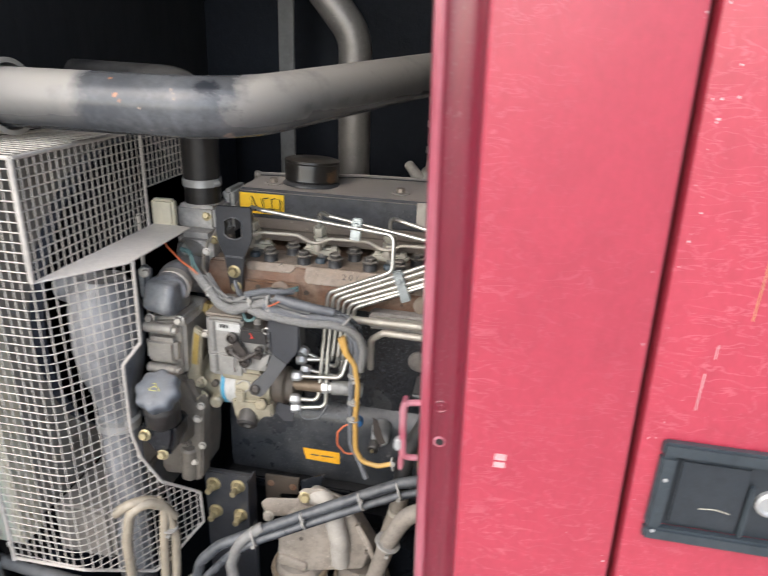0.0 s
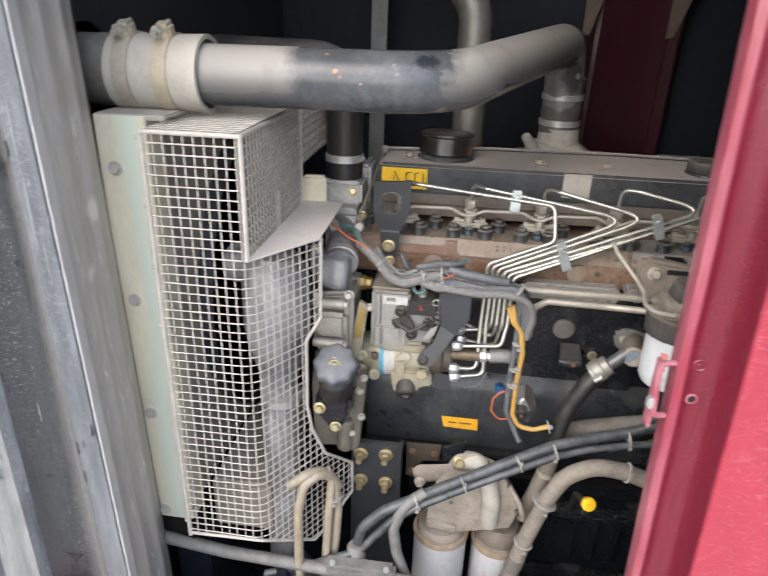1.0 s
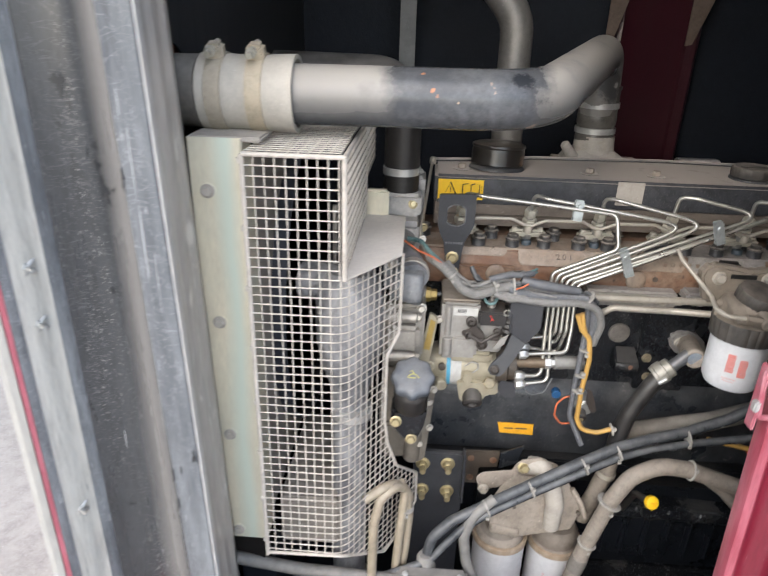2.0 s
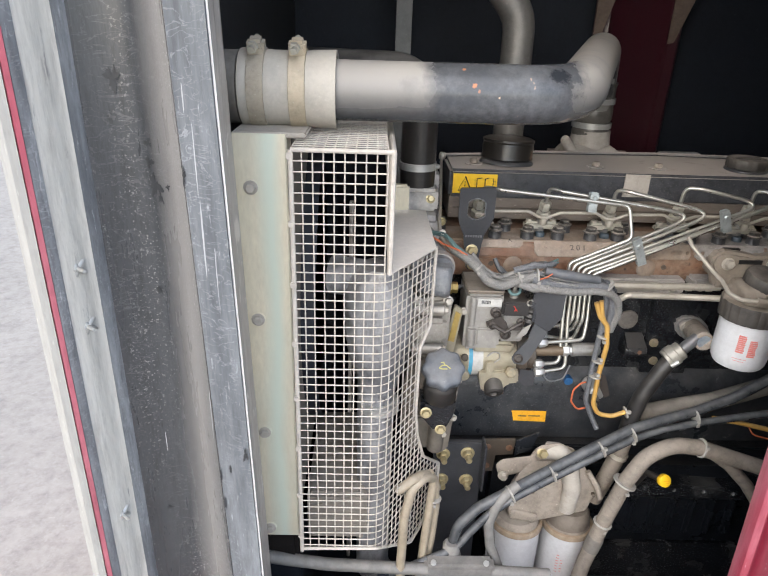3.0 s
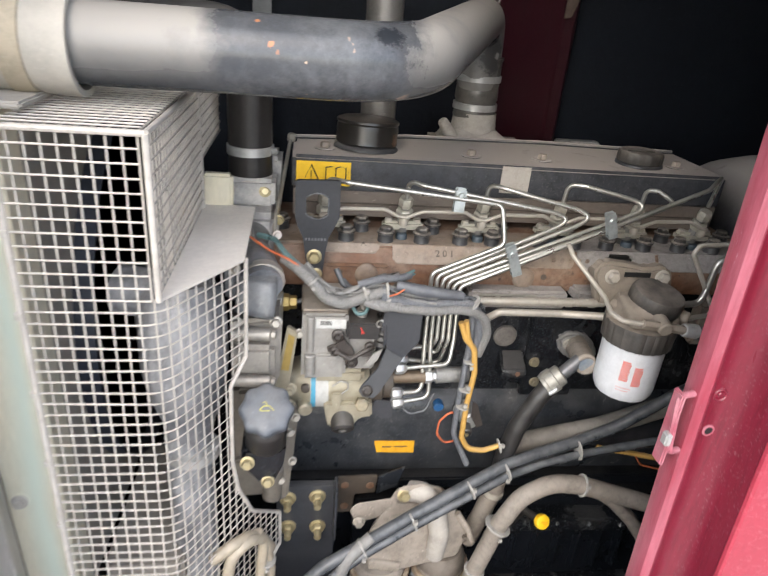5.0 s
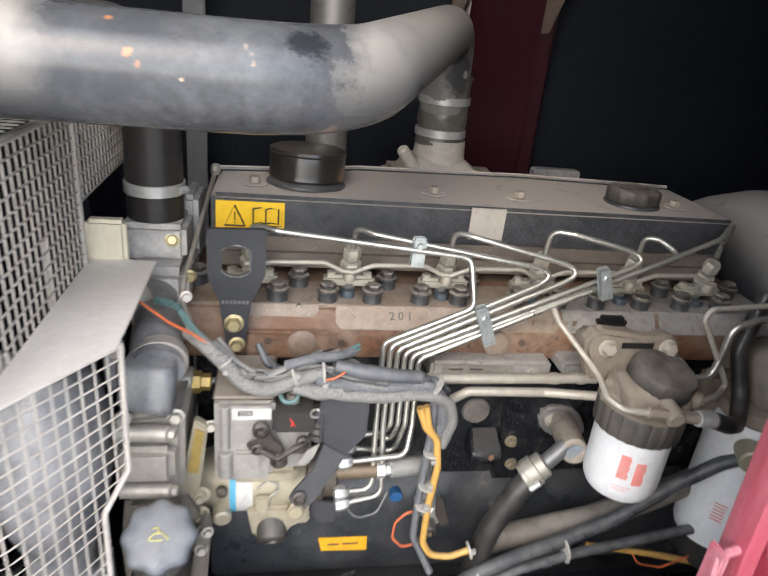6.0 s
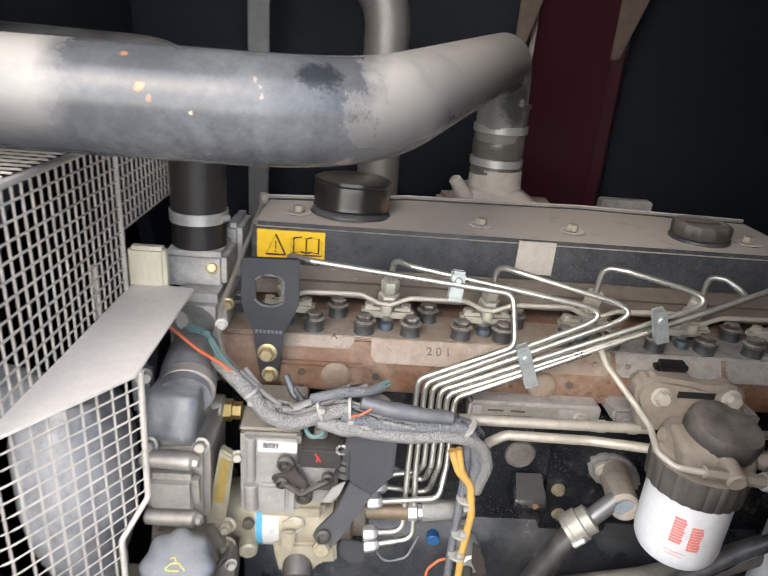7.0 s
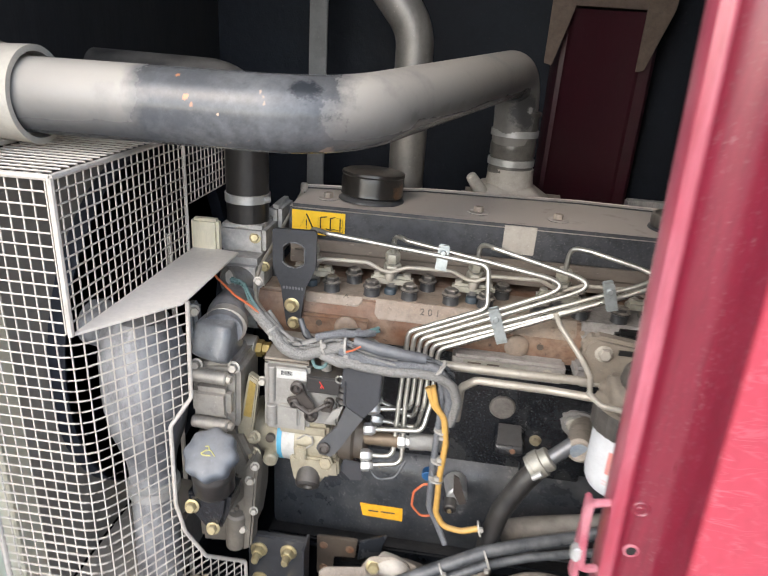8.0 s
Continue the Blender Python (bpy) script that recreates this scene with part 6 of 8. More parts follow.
def oil_filler():
    t = thing("oil_filler", (-0.41, 0.80, 0.90), "slate plastic oil filler cap on black neck", "filler cap")
    d = Vector((0.02, -0.62, 0.78)).normalized()
    p = Vector((-0.409, 0.772, 1.036))
    wave = lambda w, r: r * (1 + 0.055 * math.cos(8 * w)) if r > 0.02 else r
    part("cap", lathe(B(), p, d, [(0.023, -0.006), (0.0255, -0.004), (0.0300, 0.0), (0.0315, 0.004), (0.0315, 0.017), (0.0300, 0.0205), (0.026, 0.023), (0.015, 0.0245), (0, 0.0245)], 96, wave), "cap", t)
    _, a, b = axes_for(d)
    top = p + d * 0.0252
    bm = B()
    tube(bm, [top + a * u + b * v for u, v in ((-0.009, -0.004), (-0.003, 0.002), (0.003, 0.002), (0.009, -0.003), (0.004, -0.004), (-0.004, -0.004))], 0.0007, 0.002, 6)
    tube(bm, [top + a * u + b * v for u, v in ((-0.001, 0.002), (0.001, 0.007), (0.005, 0.006))], 0.0006, 0.001, 6)
    part("oil_can_sign", bm, "pale_sign", t, "pale yellow oil can symbol")
    part("neck", lathe(B(), (-0.410, 0.772, 1.036), (0.0, 0.02, -1), [(0.025, 0), (0.025, 0.018), (0.0265, 0.021), (0.0265, 0.027), (0.0255, 0.03), (0.0255, 0.046), (0.021, 0.052)], 32), "rubber", t, "black plastic neck")
    part("foot", prism(B(), [(-0.440, 0.757, 0.992), (-0.384, 0.757, 0.992), (-0.388, 0.757, 0.962), (-0.400, 0.757, 0.932), (-0.415, 0.757, 0.930), (-0.440, 0.757, 0.962)], (0, 0.05, 0), 0.006), "black", t, "black bolted foot")
    hex_bolt("foot_bolt", (-0.432, 0.755, 0.972), (0, -1, 0.2), 0.0118, t, "brass", "yellow zinc bolt")
    hex_bolt("foot_bolt", (-0.407, 0.757, 0.940), (0, -1, 0.2), 0.0112, t, "brass", "yellow zinc bolt")
    part("neck_boss", cyl(B(), (-0.414, 0.790, 0.955), (-0.418, 0.86, 0.93), 0.023, 0.027, 24, 0.003), "dark_case", t)


oil_filler()


def injection_pump():
    t = thing("injection_pump", (-0.32, 0.88, 0.95), "rotary diesel injection pump, silver and cream castings", "pump")
    gov = part("governor_housing", box(B(), -0.3685, -0.3085, 0.845, 0.925, 1.035, 1.1365, 0.005), "pump_grey", t, "silver governor housing")
    part("lid", box(B(), -0.370, -0.307, 0.8435, 0.928, 1.1365, 1.1425, 0.003), "dusty_lid", gov, "dust-coated lid")
    part("boss", cyl(B(), (-0.3575, 0.845, 1.080), (-0.3575, 0.845, 1.132), 0.0052, None, 16, 0.001), "pump_grey", gov)
    part("boss", cyl(B(), (-0.357, 0.8445, 1.045), (-0.357, 0.8445, 1.076), 0.0075, None, 16, 0.001), "pump_grey", gov)
    part("step", box(B(), -0.350, -0.320, 0.840, 0.848, 1.046, 1.078, 0.003), "pump_grey", gov)
    tag_ = part("barcode_label", box(B(), -0.3505, -0.312, 0.8440, 0.8462, 1.1155, 1.1285, 0), "paper", gov, "white barcode label")
    x = -0.345
    bm = B()
    while x < -0.330:
        w = 0.0005 + 0.0006 * random.random()
        box(bm, x, x + w, 0.8436, 0.8445, 1.1205, 1.1265, 0)
        x += w + 0.0007
    tagged(part("barcode", bm, "ink", tag_), kind="stuff")
    part("side_housing", box(B(), -0.3085, -0.270, 0.848, 0.90, 1.050, 1.104, 0.003), "pump_grey", t)
    sol = part("solenoid_box", box(B(), -0.311, -0.266, 0.838, 0.885, 1.102, 1.126, 0.003), "rubber", t, "black solenoid box")
    bm = B()
    tube(bm, [(-0.292, 0.8375, 1.112), (-0.2905, 0.8375, 1.116), (-0.2935, 0.8375, 1.121)], 0.0008, 0, 6)
    tube(bm, [(-0.2905, 0.8375, 1.116), (-0.288, 0.8375, 1.112)], 0.0008, 0, 6)
    part("red_mark", bm, "red_print", sol, "red painted tick")
    part("terminal", lathe(B(), (-0.290, 0.862, 1.126), (0, 0, 1), [(0.007, 0), (0.007, 0.010), (0.004, 0.011), (0.004, 0.02)], 14), "alu", sol)
    part("ring_eye", tube(B(), [(-0.268 + 0.005 * math.cos(w * 0.5236), 0.838, 1.127 + 0.005 * math.sin(w * 0.5236)) for w in range(13)], 0.0014, 0, 6), "steel_pipe", t)
    # throttle levers
    lev = part("lever_plate", prism(B(), [(-0.328, 0.836, 1.110), (-0.316, 0.836, 1.112), (-0.310, 0.836, 1.098), (-0.302, 0.836, 1.090), (-0.296, 0.836, 1.074), (-0.302, 0.836, 1.066), (-0.310, 0.836, 1.070), (-0.312, 0.836, 1.082), (-0.330, 0.836, 1.088), (-0.333, 0.836, 1.082), (-0.336, 0.836, 1.090), (-0.322, 0.836, 1.096)], (0, 0.006, 0), 0.001), "lever", t, "oily black throttle levers")
    for px, pz, r in ((-0.322, 1.109, 0.0085), (-0.325, 1.086, 0.0065), (-0.303, 1.071, 0.0090), (-0.280, 1.093, 0.0065)):
        part("pivot", lathe(B(), (px, 0.839, pz), (0, -1, 0.1), [(r, 0), (r, 0.006), (r * 0.7, 0.008), (r * 0.55, 0.004), (r * 0.3, 0.004), (r * 0.25, 0.009), (0, 0.009)], 18), "lever", lev)
    part("link", tube(B(), [(-0.326, 0.834, 1.088), (-0.305, 0.832, 1.076), (-0.281, 0.834, 1.092)], 0.003, 0.004, 8), "lever", lev)
    part("tie_arm", box(B(), -0.292, -0.276, 0.836, 0.842, 1.077, 1.087, 0.002), "lever", lev)
    part("plate_tab", prism(B(), [(-0.275, 0.836, 1.082), (-0.262, 0.836, 1.090), (-0.268, 0.836, 1.072), (-0.280, 0.836, 1.062), (-0.284, 0.836, 1.066)], (0, 0.003, 0), 0.0005), "pump_grey", t)
    # round body
    part("body", lathe(B(), (-0.402, 0.892, 1.003), (1, 0, 0.02), [(0.030, 0), (0.042, 0.003), (0.043, 0.012), (0.030, 0.014), (0.034, 0.03), (0.037, 0.040), (0.039, 0.045), (0.039, 0.125), (0.0375, 0.129), (0.033, 0.130)], 40), "pump", t, "cream zinc pump body")
    part("rotor_cover", lathe(B(), (-0.272, 0.890, 1.006), (1, 0, 0.02), [(0.030, 0), (0.032, 0.002), (0.032, 0.018), (0.027, 0.022), (0.027, 0.034), (0.020, 0.038), (0, 0.038)], 28), "rust_dark", t, "rust brown distributor head")
    part("neck_ridge", box(B(), -0.352, -0.282, 0.848, 0.885, 1.028, 1.048, 0.005), "pump", t)
    lab = part("data_label", lathe(B(), (-0.3545, 0.8922, 1.0045), (1, 0, 0.02), [(0.0392, 0), (0.0396, 0.0002), (0.0396, 0.0245), (0.0392, 0.0247)], 40), "paper", t, "pale label with blue bars")
    for k in (0,):
        part("blue_bar", lathe(B(), (-0.3540 + 0.018 * k, 0.8922, 1.0045), (1, 0, 0.02), [(0.0395, 0), (0.0399, 0.0001), (0.0399, 0.0065 - 0.002 * k), (0.0395, 0.0066 - 0.002 * k)], 40), "blue", lab)
    part("heart_plate", tube(B(), [(-0.325, 0.8512, 1.020), (-0.314, 0.8515, 1.029), (-0.304, 0.8515, 1.026), (-0.303, 0.8505, 1.016), (-0.320, 0.8500, 1.002)], 0.0012, 0.004, 6), "pump_grey", t)
    part("window", box(B(), -0.326, -0.312, 0.846, 0.852, 0.990, 1.012, 0.002), "pump", t, "small inspection cover")
    part("small_bolt", lathe(B(), (-0.362, 0.855, 1.016), (0, -1, 0.1), [(0.006, 0), (0.006, 0.006), (0.0035, 0.007), (0, 0.007)], 12), "rust_dark", t)
    part("side_boss", cyl(B(), (-0.365, 0.88, 0.985), (-0.361, 0.845, 0.983), 0.011, 0.010, 18, 0.002), "pump", t)
    part("lower_boss", prism(B(), [(-0.336, 0.850, 0.992), (-0.268, 0.850, 0.994), (-0.266, 0.850, 0.968), (-0.284, 0.850, 0.966), (-0.294, 0.850, 0.950), (-0.328, 0.850, 0.950), (-0.333, 0.850, 0.972)], (0, 0.05, 0), 0.003), "pump", t)
    part("plug", lathe(B(), (-0.309, 0.862, 0.968), (0.05, -0.8, -0.55), [(0.016, 0), (0.0165, 0.004), (0.0165, 0.024), (0.013, 0.027), (0.008, 0.027), (0.007, 0.022), (0, 0.022)], 28), "rubber", t, "black screw plug")
    part("drain_nut", lathe(B(), (-0.283, 0.850, 0.992), (0, -0.8, 0.3), [(0.010, 0), (0.010, 0.009), (0.0075, 0.010), (0.0075, 0.012), (0, 0.012)], 6), "brass_dull", t, "dull yellow drain nut")
    fl = part("flange_plate", prism(B(), [(-0.387, 0.842, 1.117), (-0.374, 0.842, 1.108), (-0.381, 0.842, 1.048), (-0.386, 0.842, 1.018), (-0.393, 0.842, 0.999), (-0.406, 0.842, 1.000), (-0.4035, 0.842, 1.040), (-0.399, 0.842, 1.052)], (0, 0.012, 0), 0.002), "pump", t, "cream mounting flange")
    part("flange_label", prism(B(), [(-0.3855, 0.8405, 1.108), (-0.3775, 0.8405, 1.103), (-0.3845, 0.8405, 1.052), (-0.3945, 0.8405, 1.054)], (0, 0.0016, 0)), "gold", fl, "gold foil label")
    hex_bolt("flange_nut", (-0.383, 0.846, 1.019), (0, -1, 0.2), 0.0125, fl, "pump", stud=0.004)
    hex_bolt("flange_nut", (-0.384, 0.848, 0.991), (0, -1, 0.1), 0.0125, fl, "pump", stud=0.004)
    hex_bolt("flange_nut", (-0.372, 0.850, 1.104), (0.2, -1, 0.2), 0.0085, fl, "dusty_pipe")
    # feed fittings
    part("feed_tube", cyl(B(), (-0.250, 0.878, 1.018), (-0.190, 0.876, 1.021), 0.0095, None, 20, 0.001), "rust_feed", t, "brown feed tube")
    part("feed_nut", lathe(B(), (-0.192, 0.876, 1.021), (1, 0, 0.05), [(0.009, 0), (0.0105, 0.001), (0.0105, 0.010), (0.008, 0.012), (0.008, 0.018)], 6), "zinc", t)


injection_pump()


def pump_bracket():
    t = thing("stop_bracket", (-0.25, 0.84, 1.02), "black folded sheet steel bracket beside the pump", "bracket")
    part("plate", prism(B(), [(-0.2635, 0.836, 1.150), (-0.240, 0.836, 1.158), (-0.219, 0.832, 1.155), (-0.2155, 0.831, 1.148), (-0.2165, 0.830, 1.104), (-0.234, 0.832, 1.079), (-0.2585, 0.834, 1.093), (-0.2600, 0.836, 1.118), (-0.2665, 0.836, 1.117)], (0, 0.003, 0), 0.0010), "hook", t)
    part("arm", prism(B(), [(-0.2345, 0.8318, 1.0785), (-0.266, 0.818, 1.030), (-0.272, 0.8165, 1.025), (-0.287, 0.8168, 1.027), (-0.292, 0.819, 1.034), (-0.288, 0.821, 1.042), (-0.268, 0.828, 1.064), (-0.2580, 0.8338, 1.0925)], (0, 0.003, 0.001), 0.0008), "hook", t, "worn black lower arm")
    part("side_fold", box(B(), -0.218, -0.2150, 0.833, 0.862, 1.104, 1.152, 0.001), "hook", t)
    part("inner_fold", box(B(), -0.2625, -0.2595, 0.834, 0.868, 1.094, 1.128, 0.001), "hook", t)
    part("pivot_bolt", lathe(B(), (-0.281, 0.8195, 1.036), (0, -1, 0.2), [(0.0075, 0), (0.0075, 0.003), (0.005, 0.005), (0.004, 0.003), (0, 0.003)], 18), "lever", t)
    part("spring", tube(B(), [(-0.262 + 0.006 * math.cos(k * 1.05), 0.872 + 0.006 * math.sin(k * 1.05), 1.105 + k * 0.0009) for k in range(42)], 0.0016, 0, 6), "rubber", t)
    part("boot", lathe(B(), (-0.263, 0.852, 1.088), (0.06, -0.1, 1), [(0.010, 0), (0.0125, 0.003), (0.0105, 0.008), (0.0125, 0.013), (0.0105, 0.018), (0.0125, 0.023), (0.0105, 0.028), (0.0120, 0.034), (0.008, 0.040), (0, 0.041)], 24), "rubber", t, "ribbed black rubber boot")
    part("washer", lathe(B(), (-0.238, 0.856, 1.160), (0.1, -0.3, 1), [(0.017, 0), (0.018, 0.002), (0.017, 0.010), (0.012, 0.012), (0, 0.012)], 28), "alu", t, "round dusty metal cap")
    part("lower_tab", prism(B(), [(-0.262, 0.862, 0.990), (-0.235, 0.862, 0.985), (-0.236, 0.862, 0.958), (-0.252, 0.862, 0.956), (-0.268, 0.862, 0.972)], (0, 0.003, 0), 0.0006), "hook", t)


pump_bracket()
part("support_arm", box(B(), -0.30, -0.235, 0.888, 0.93, 0.955, 1.01, 0.004), "black", block)




# ---- filters, hoses and cables ----
def printed_bars(parent, centre, r, z, spans, material="red_print", lift=0.0006):
    """Rows of short printed bars wrapped on a canister; spans: (angle0, angle1, height, drop), angles from -y towards +x."""
    cx, cy = centre
    for a0, a1, h, dz in spans:
        bm = B()
        n = 6
        rows = []
        for q in (0, h):
            rows.append([bm.verts.new((cx + (r + lift) * math.sin(a0 + (a1 - a0) * k / n), cy - (r + lift) * math.cos(a0 + (a1 - a0) * k / n), z + dz + q)) for k in range(n + 1)])
        for k in range(n):
            bm.faces.new((rows[0][k], rows[0][k + 1], rows[1][k + 1], rows[1][k]))
        part("printed_bar", bm, material, parent)


def fuel_filter():
    cx, cy = 0.0870, 0.835
    t = thing("fuel_filter", (cx, cy, 1.02), "white fuel filter canister in dusty casting with black collar", "filter")
    can = part("canister", lathe(B(), (cx, cy, 1.029), (0, 0, 1), [(0, 0), (0.028, 0.0), (0.037, 0.003), (0.0405, 0.010), (0.0418, 0.018), (0.0418, 0.090)], 48), "white", t, "white canister with red printed bars")
    for k in range(9):
        printed_bars(can, (cx, cy), 0.0418, 1.064, [(radians(-42), radians(-27 + math.sin(k * 2.1)), 0.0028, k * 0.0034 + 0.002), (radians(-19), radians(-4 + math.sin(k * 1.3)), 0.0028, k * 0.0033 - 0.003)], "print_pale")
    printed_bars(can, (cx, cy), 0.0418, 1.055, [(radians(-45), radians(-17), 0.0007, 0), (radians(-43), radians(-21), 0.0007, -0.004)], "print_pale")
    grip = lambda w, r: r * (1 + 0.012 * (1 if math.sin(26 * w) > 0 else -1)) if r > 0.044 else r
    part("collar", lathe(B(), (cx, cy, 1.112), (0, 0, 1), [(0.0420, 0), (0.0460, 0.001), (0.0475, 0.028), (0.0465, 0.031), (0.040, 0.0315)], 104, grip), "cap_dark", t, "ribbed black locking collar")
    part("rim_plate", lathe(B(), (cx, cy, 1.1425), (0, 0, 1), [(0.0455, 0), (0.0470, 0.0008), (0.0455, 0.0018), (0.036, 0.003), (0, 0.003)], 44), "filter_dust", t, "dusty rim with a bare edge")
    hd = part("filter_head", lathe(B(), (cx + 0.004, cy + 0.006, 1.143), (0, 0, 1), [(0.042, 0), (0.043, 0.003), (0.043, 0.012), (0.041, 0.022), (0.036, 0.028), (0, 0.028)], 40), "filter_dust", t, "dust-caked cast filter head")
    part("front_boss", hull(B(), [(0.052, 0.798, 1.145), (0.122, 0.797, 1.143), (0.128, 0.81, 1.168), (0.050, 0.81, 1.172), (0.052, 0.85, 1.176), (0.130, 0.85, 1.172), (0.052, 0.85, 1.145), (0.13, 0.85, 1.143)], 0.008), "filter_dust", t)
    arm = [(0.034, 1.150), (0.145, 1.150), (0.140, 1.172), (0.134, 1.196), (0.127, 1.206), (0.112, 1.209), (0.096, 1.204), (0.078, 1.2085), (0.034, 1.214), (0.022, 1.206), (0.019, 1.192), (0.027, 1.170)]
    part("head_arm", prism(B(), [(x, 0.862, z) for x, z in arm], (0, 0.022, 0), 0.005), "filter_dust", t)
    part("back_arm", box(B(), 0.05, 0.12, 0.875, 0.945, 1.15, 1.18, 0.006), "filter_dust", t)
    # thin ink sheet painted for the dark of a gap
    part("dark_gap", box(B(), 0.062, 0.100, 0.8612, 0.8625, 1.193, 1.200, 0), "ink", t)
    for x, z in ((0.0455, 1.193), (0.1175, 1.194)):
        hex_bolt("head_bolt", (x, 0.862, z), (0, -1, 0.15), 0.0135, t, "dusty_pipe", "dusty bolt")
    part("primer_cap", lathe(B(), (cx + 0.010, cy - 0.001, 1.164), (0.10, -0.18, 1), [(0.0335, 0), (0.0350, 0.003), (0.0350, 0.018), (0.033, 0.023), (0.028, 0.0245), (0.018, 0.0238), (0, 0.0236)], 96, lambda w, r: r * (1 + 0.008 * (1 if math.cos(30 * w) > 0 else -1)) if r > 0.0345 else r), "cap_dark", t, "dusty black primer cap")
    part("cross_fitting", cyl(B(), (0.058, 0.786, 1.163), (0.122, 0.788, 1.153), 0.0062, None, 6, 0.001), "filter_dust", t)
    part("cross_stub", cyl(B(), (0.090, 0.812, 1.163), (0.088, 0.778, 1.157), 0.0095, None, 18, 0.002), "filter_dust", t)
    part("hose_nut", lathe(B(), (0.118, 0.788, 1.1535), (1, 0.1, -0.16), [(0.008, 0), (0.0085, 0.001), (0.0095, 0.012), (0.0095, 0.020), (0.007, 0.021)], 18), "zinc", t, "bright hose clamp")
    part("inlet_stub", cyl(B(), (0.046, 0.846, 1.142), (0.064, 0.820, 1.152), 0.0095, 0.0088, 18, 0.002), "filter_dust", t)
    part("inlet_stub", cyl(B(), (0.050, 0.852, 1.156), (0.066, 0.83, 1.160), 0.009, None, 16, 0.001), "filter_dust", t)
    part("side_boss", cyl(B(), (0.122, 0.826, 1.158), (0.138, 0.810, 1.157), 0.011, 0.009, 18, 0.002), "filter_dust", t)


fuel_filter()


def plain_pipe(name, label, pts, r, material, bend=0.015, category="pipe", n=12, wobble=0.0, steps=6):
    t = thing(name, pts[0], label, category)
    part("tube", tube(B(), pts, r, bend, n, wobble=wobble, steps=steps), material, t)
    return t


rail = plain_pipe("fuel_rail_pipe", "dull steel fuel pipe running to the filter", [(-0.150, 0.876, 1.1445), (0.050, 0.874, 1.1465)], 0.0058, "pipe_pale")
for x in (-0.005, 0.028):
    part("sleeve", cyl(B(), (x, 0.876, 1.145), (x + 0.010, 0.876, 1.145), 0.0068, None, 14, 0.001), "dusty_pipe", rail)
plain_pipe("fuel_return_pipe", "dull steel fuel pipe with a bend by the block", [(-0.117, 0.885, 1.06), (-0.116, 0.880, 1.113), (-0.098, 0.876, 1.1280), (-0.010, 0.873, 1.1285), (0.050, 0.855, 1.135)], 0.0054, "pipe_pale", 0.014)
plain_pipe("bleed_pipe", "thin dusty bleed pipe down to the filter", [(-0.014, 0.888, 1.228), (-0.006, 0.884, 1.213), (0.022, 0.860, 1.182), (0.029, 0.838, 1.173), (0.024, 0.806, 1.167), (0.034, 0.790, 1.1635), (0.060, 0.786, 1.1625)], 0.0032, "dusty_pipe", 0.012)
plain_pipe("filter_outlet_pipe", "bright steel pipe looping from the filter", [(0.150, 0.866, 1.150), (0.190, 0.868, 1.152), (0.196, 0.870, 1.175), (0.199, 0.870, 1.216), (0.226, 0.870, 1.226), (0.27, 0.88, 1.225)], 0.0045, "steel_pipe", 0.016)
plain_pipe("filter_feed_pipe", "thin dusty steel feed pipe beside the filter", [(0.137, 0.812, 1.157), (0.170, 0.830, 1.152), (0.208, 0.866, 1.134), (0.215, 0.869, 1.142), (0.160, 0.872, 1.226), (0.166, 0.872, 1.238), (0.26, 0.88, 1.242)], 0.0033, "dusty_pipe", 0.008)
plain_pipe("filter_hose", "black rubber fuel hose behind the filter", [(0.138, 0.790, 1.150), (0.170, 0.800, 1.135), (0.222, 0.840, 1.105), (0.240, 0.870, 1.130), (0.230, 0.885, 1.180), (0.255, 0.90, 1.245)], 0.0095, "hose_black", 0.03, "hose", 16)


def second_filter():
    cx, cy = 0.292, 0.887
    t = thing("separator_filter", (cx, cy, 0.80), "white second fuel filter with red print beside the post", "filter")
    can = part("canister", lathe(B(), (cx, cy, 0.895), (0, 0, 1), [(0.030, 0), (0.047, 0.002), (0.049, 0.008), (0.049, 0.185), (0.046, 0.192), (0.03, 0.194)], 40), "white", t, "white canister with red print")
    part("bowl", lathe(B(), (cx, cy, 0.845), (0, 0, 1), [(0, 0), (0.03, 0), (0.042, 0.012), (0.044, 0.05)], 36), "rubber", t, "black lower bowl")
    part("head", lathe(B(), (cx, cy, 1.088), (0, 0, 1), [(0.046, 0), (0.050, 0.004), (0.048, 0.018), (0.03, 0.026), (0.03, 0.04)], 32), "filter_dust", t)
    part("outlet_boss", cyl(B(), (0.270, 0.860, 1.060), (0.252, 0.826, 1.058), 0.018, 0.016, 20, 0.002), "pump", t, "tarnished outlet boss")
    part("head_block", hull(B(), [(x, y, z) for x in (0.262, 0.36) for y in (0.855, 0.94) for z in (1.108, 1.16)] + [(0.28, 0.87, 1.185), (0.36, 0.93, 1.185)], 0.010), "filter_dust", t, "dust-caked cast head")
    part("bracket", box(B(), 0.222, 0.42, 0.902, 0.925, 1.062, 1.134, 0.006), "filter_dust", t, "dusty mounting bracket")
    for k in range(5):
        printed_bars(can, (cx, cy), 0.049, 0.985, [(radians(-14), radians(8), 0.0022, k * 0.0036)])
    for k in range(6):
        printed_bars(can, (cx, cy), 0.049, 0.945, [(radians(-52), radians(-35), 0.0016, k * 0.005)])


second_filter()


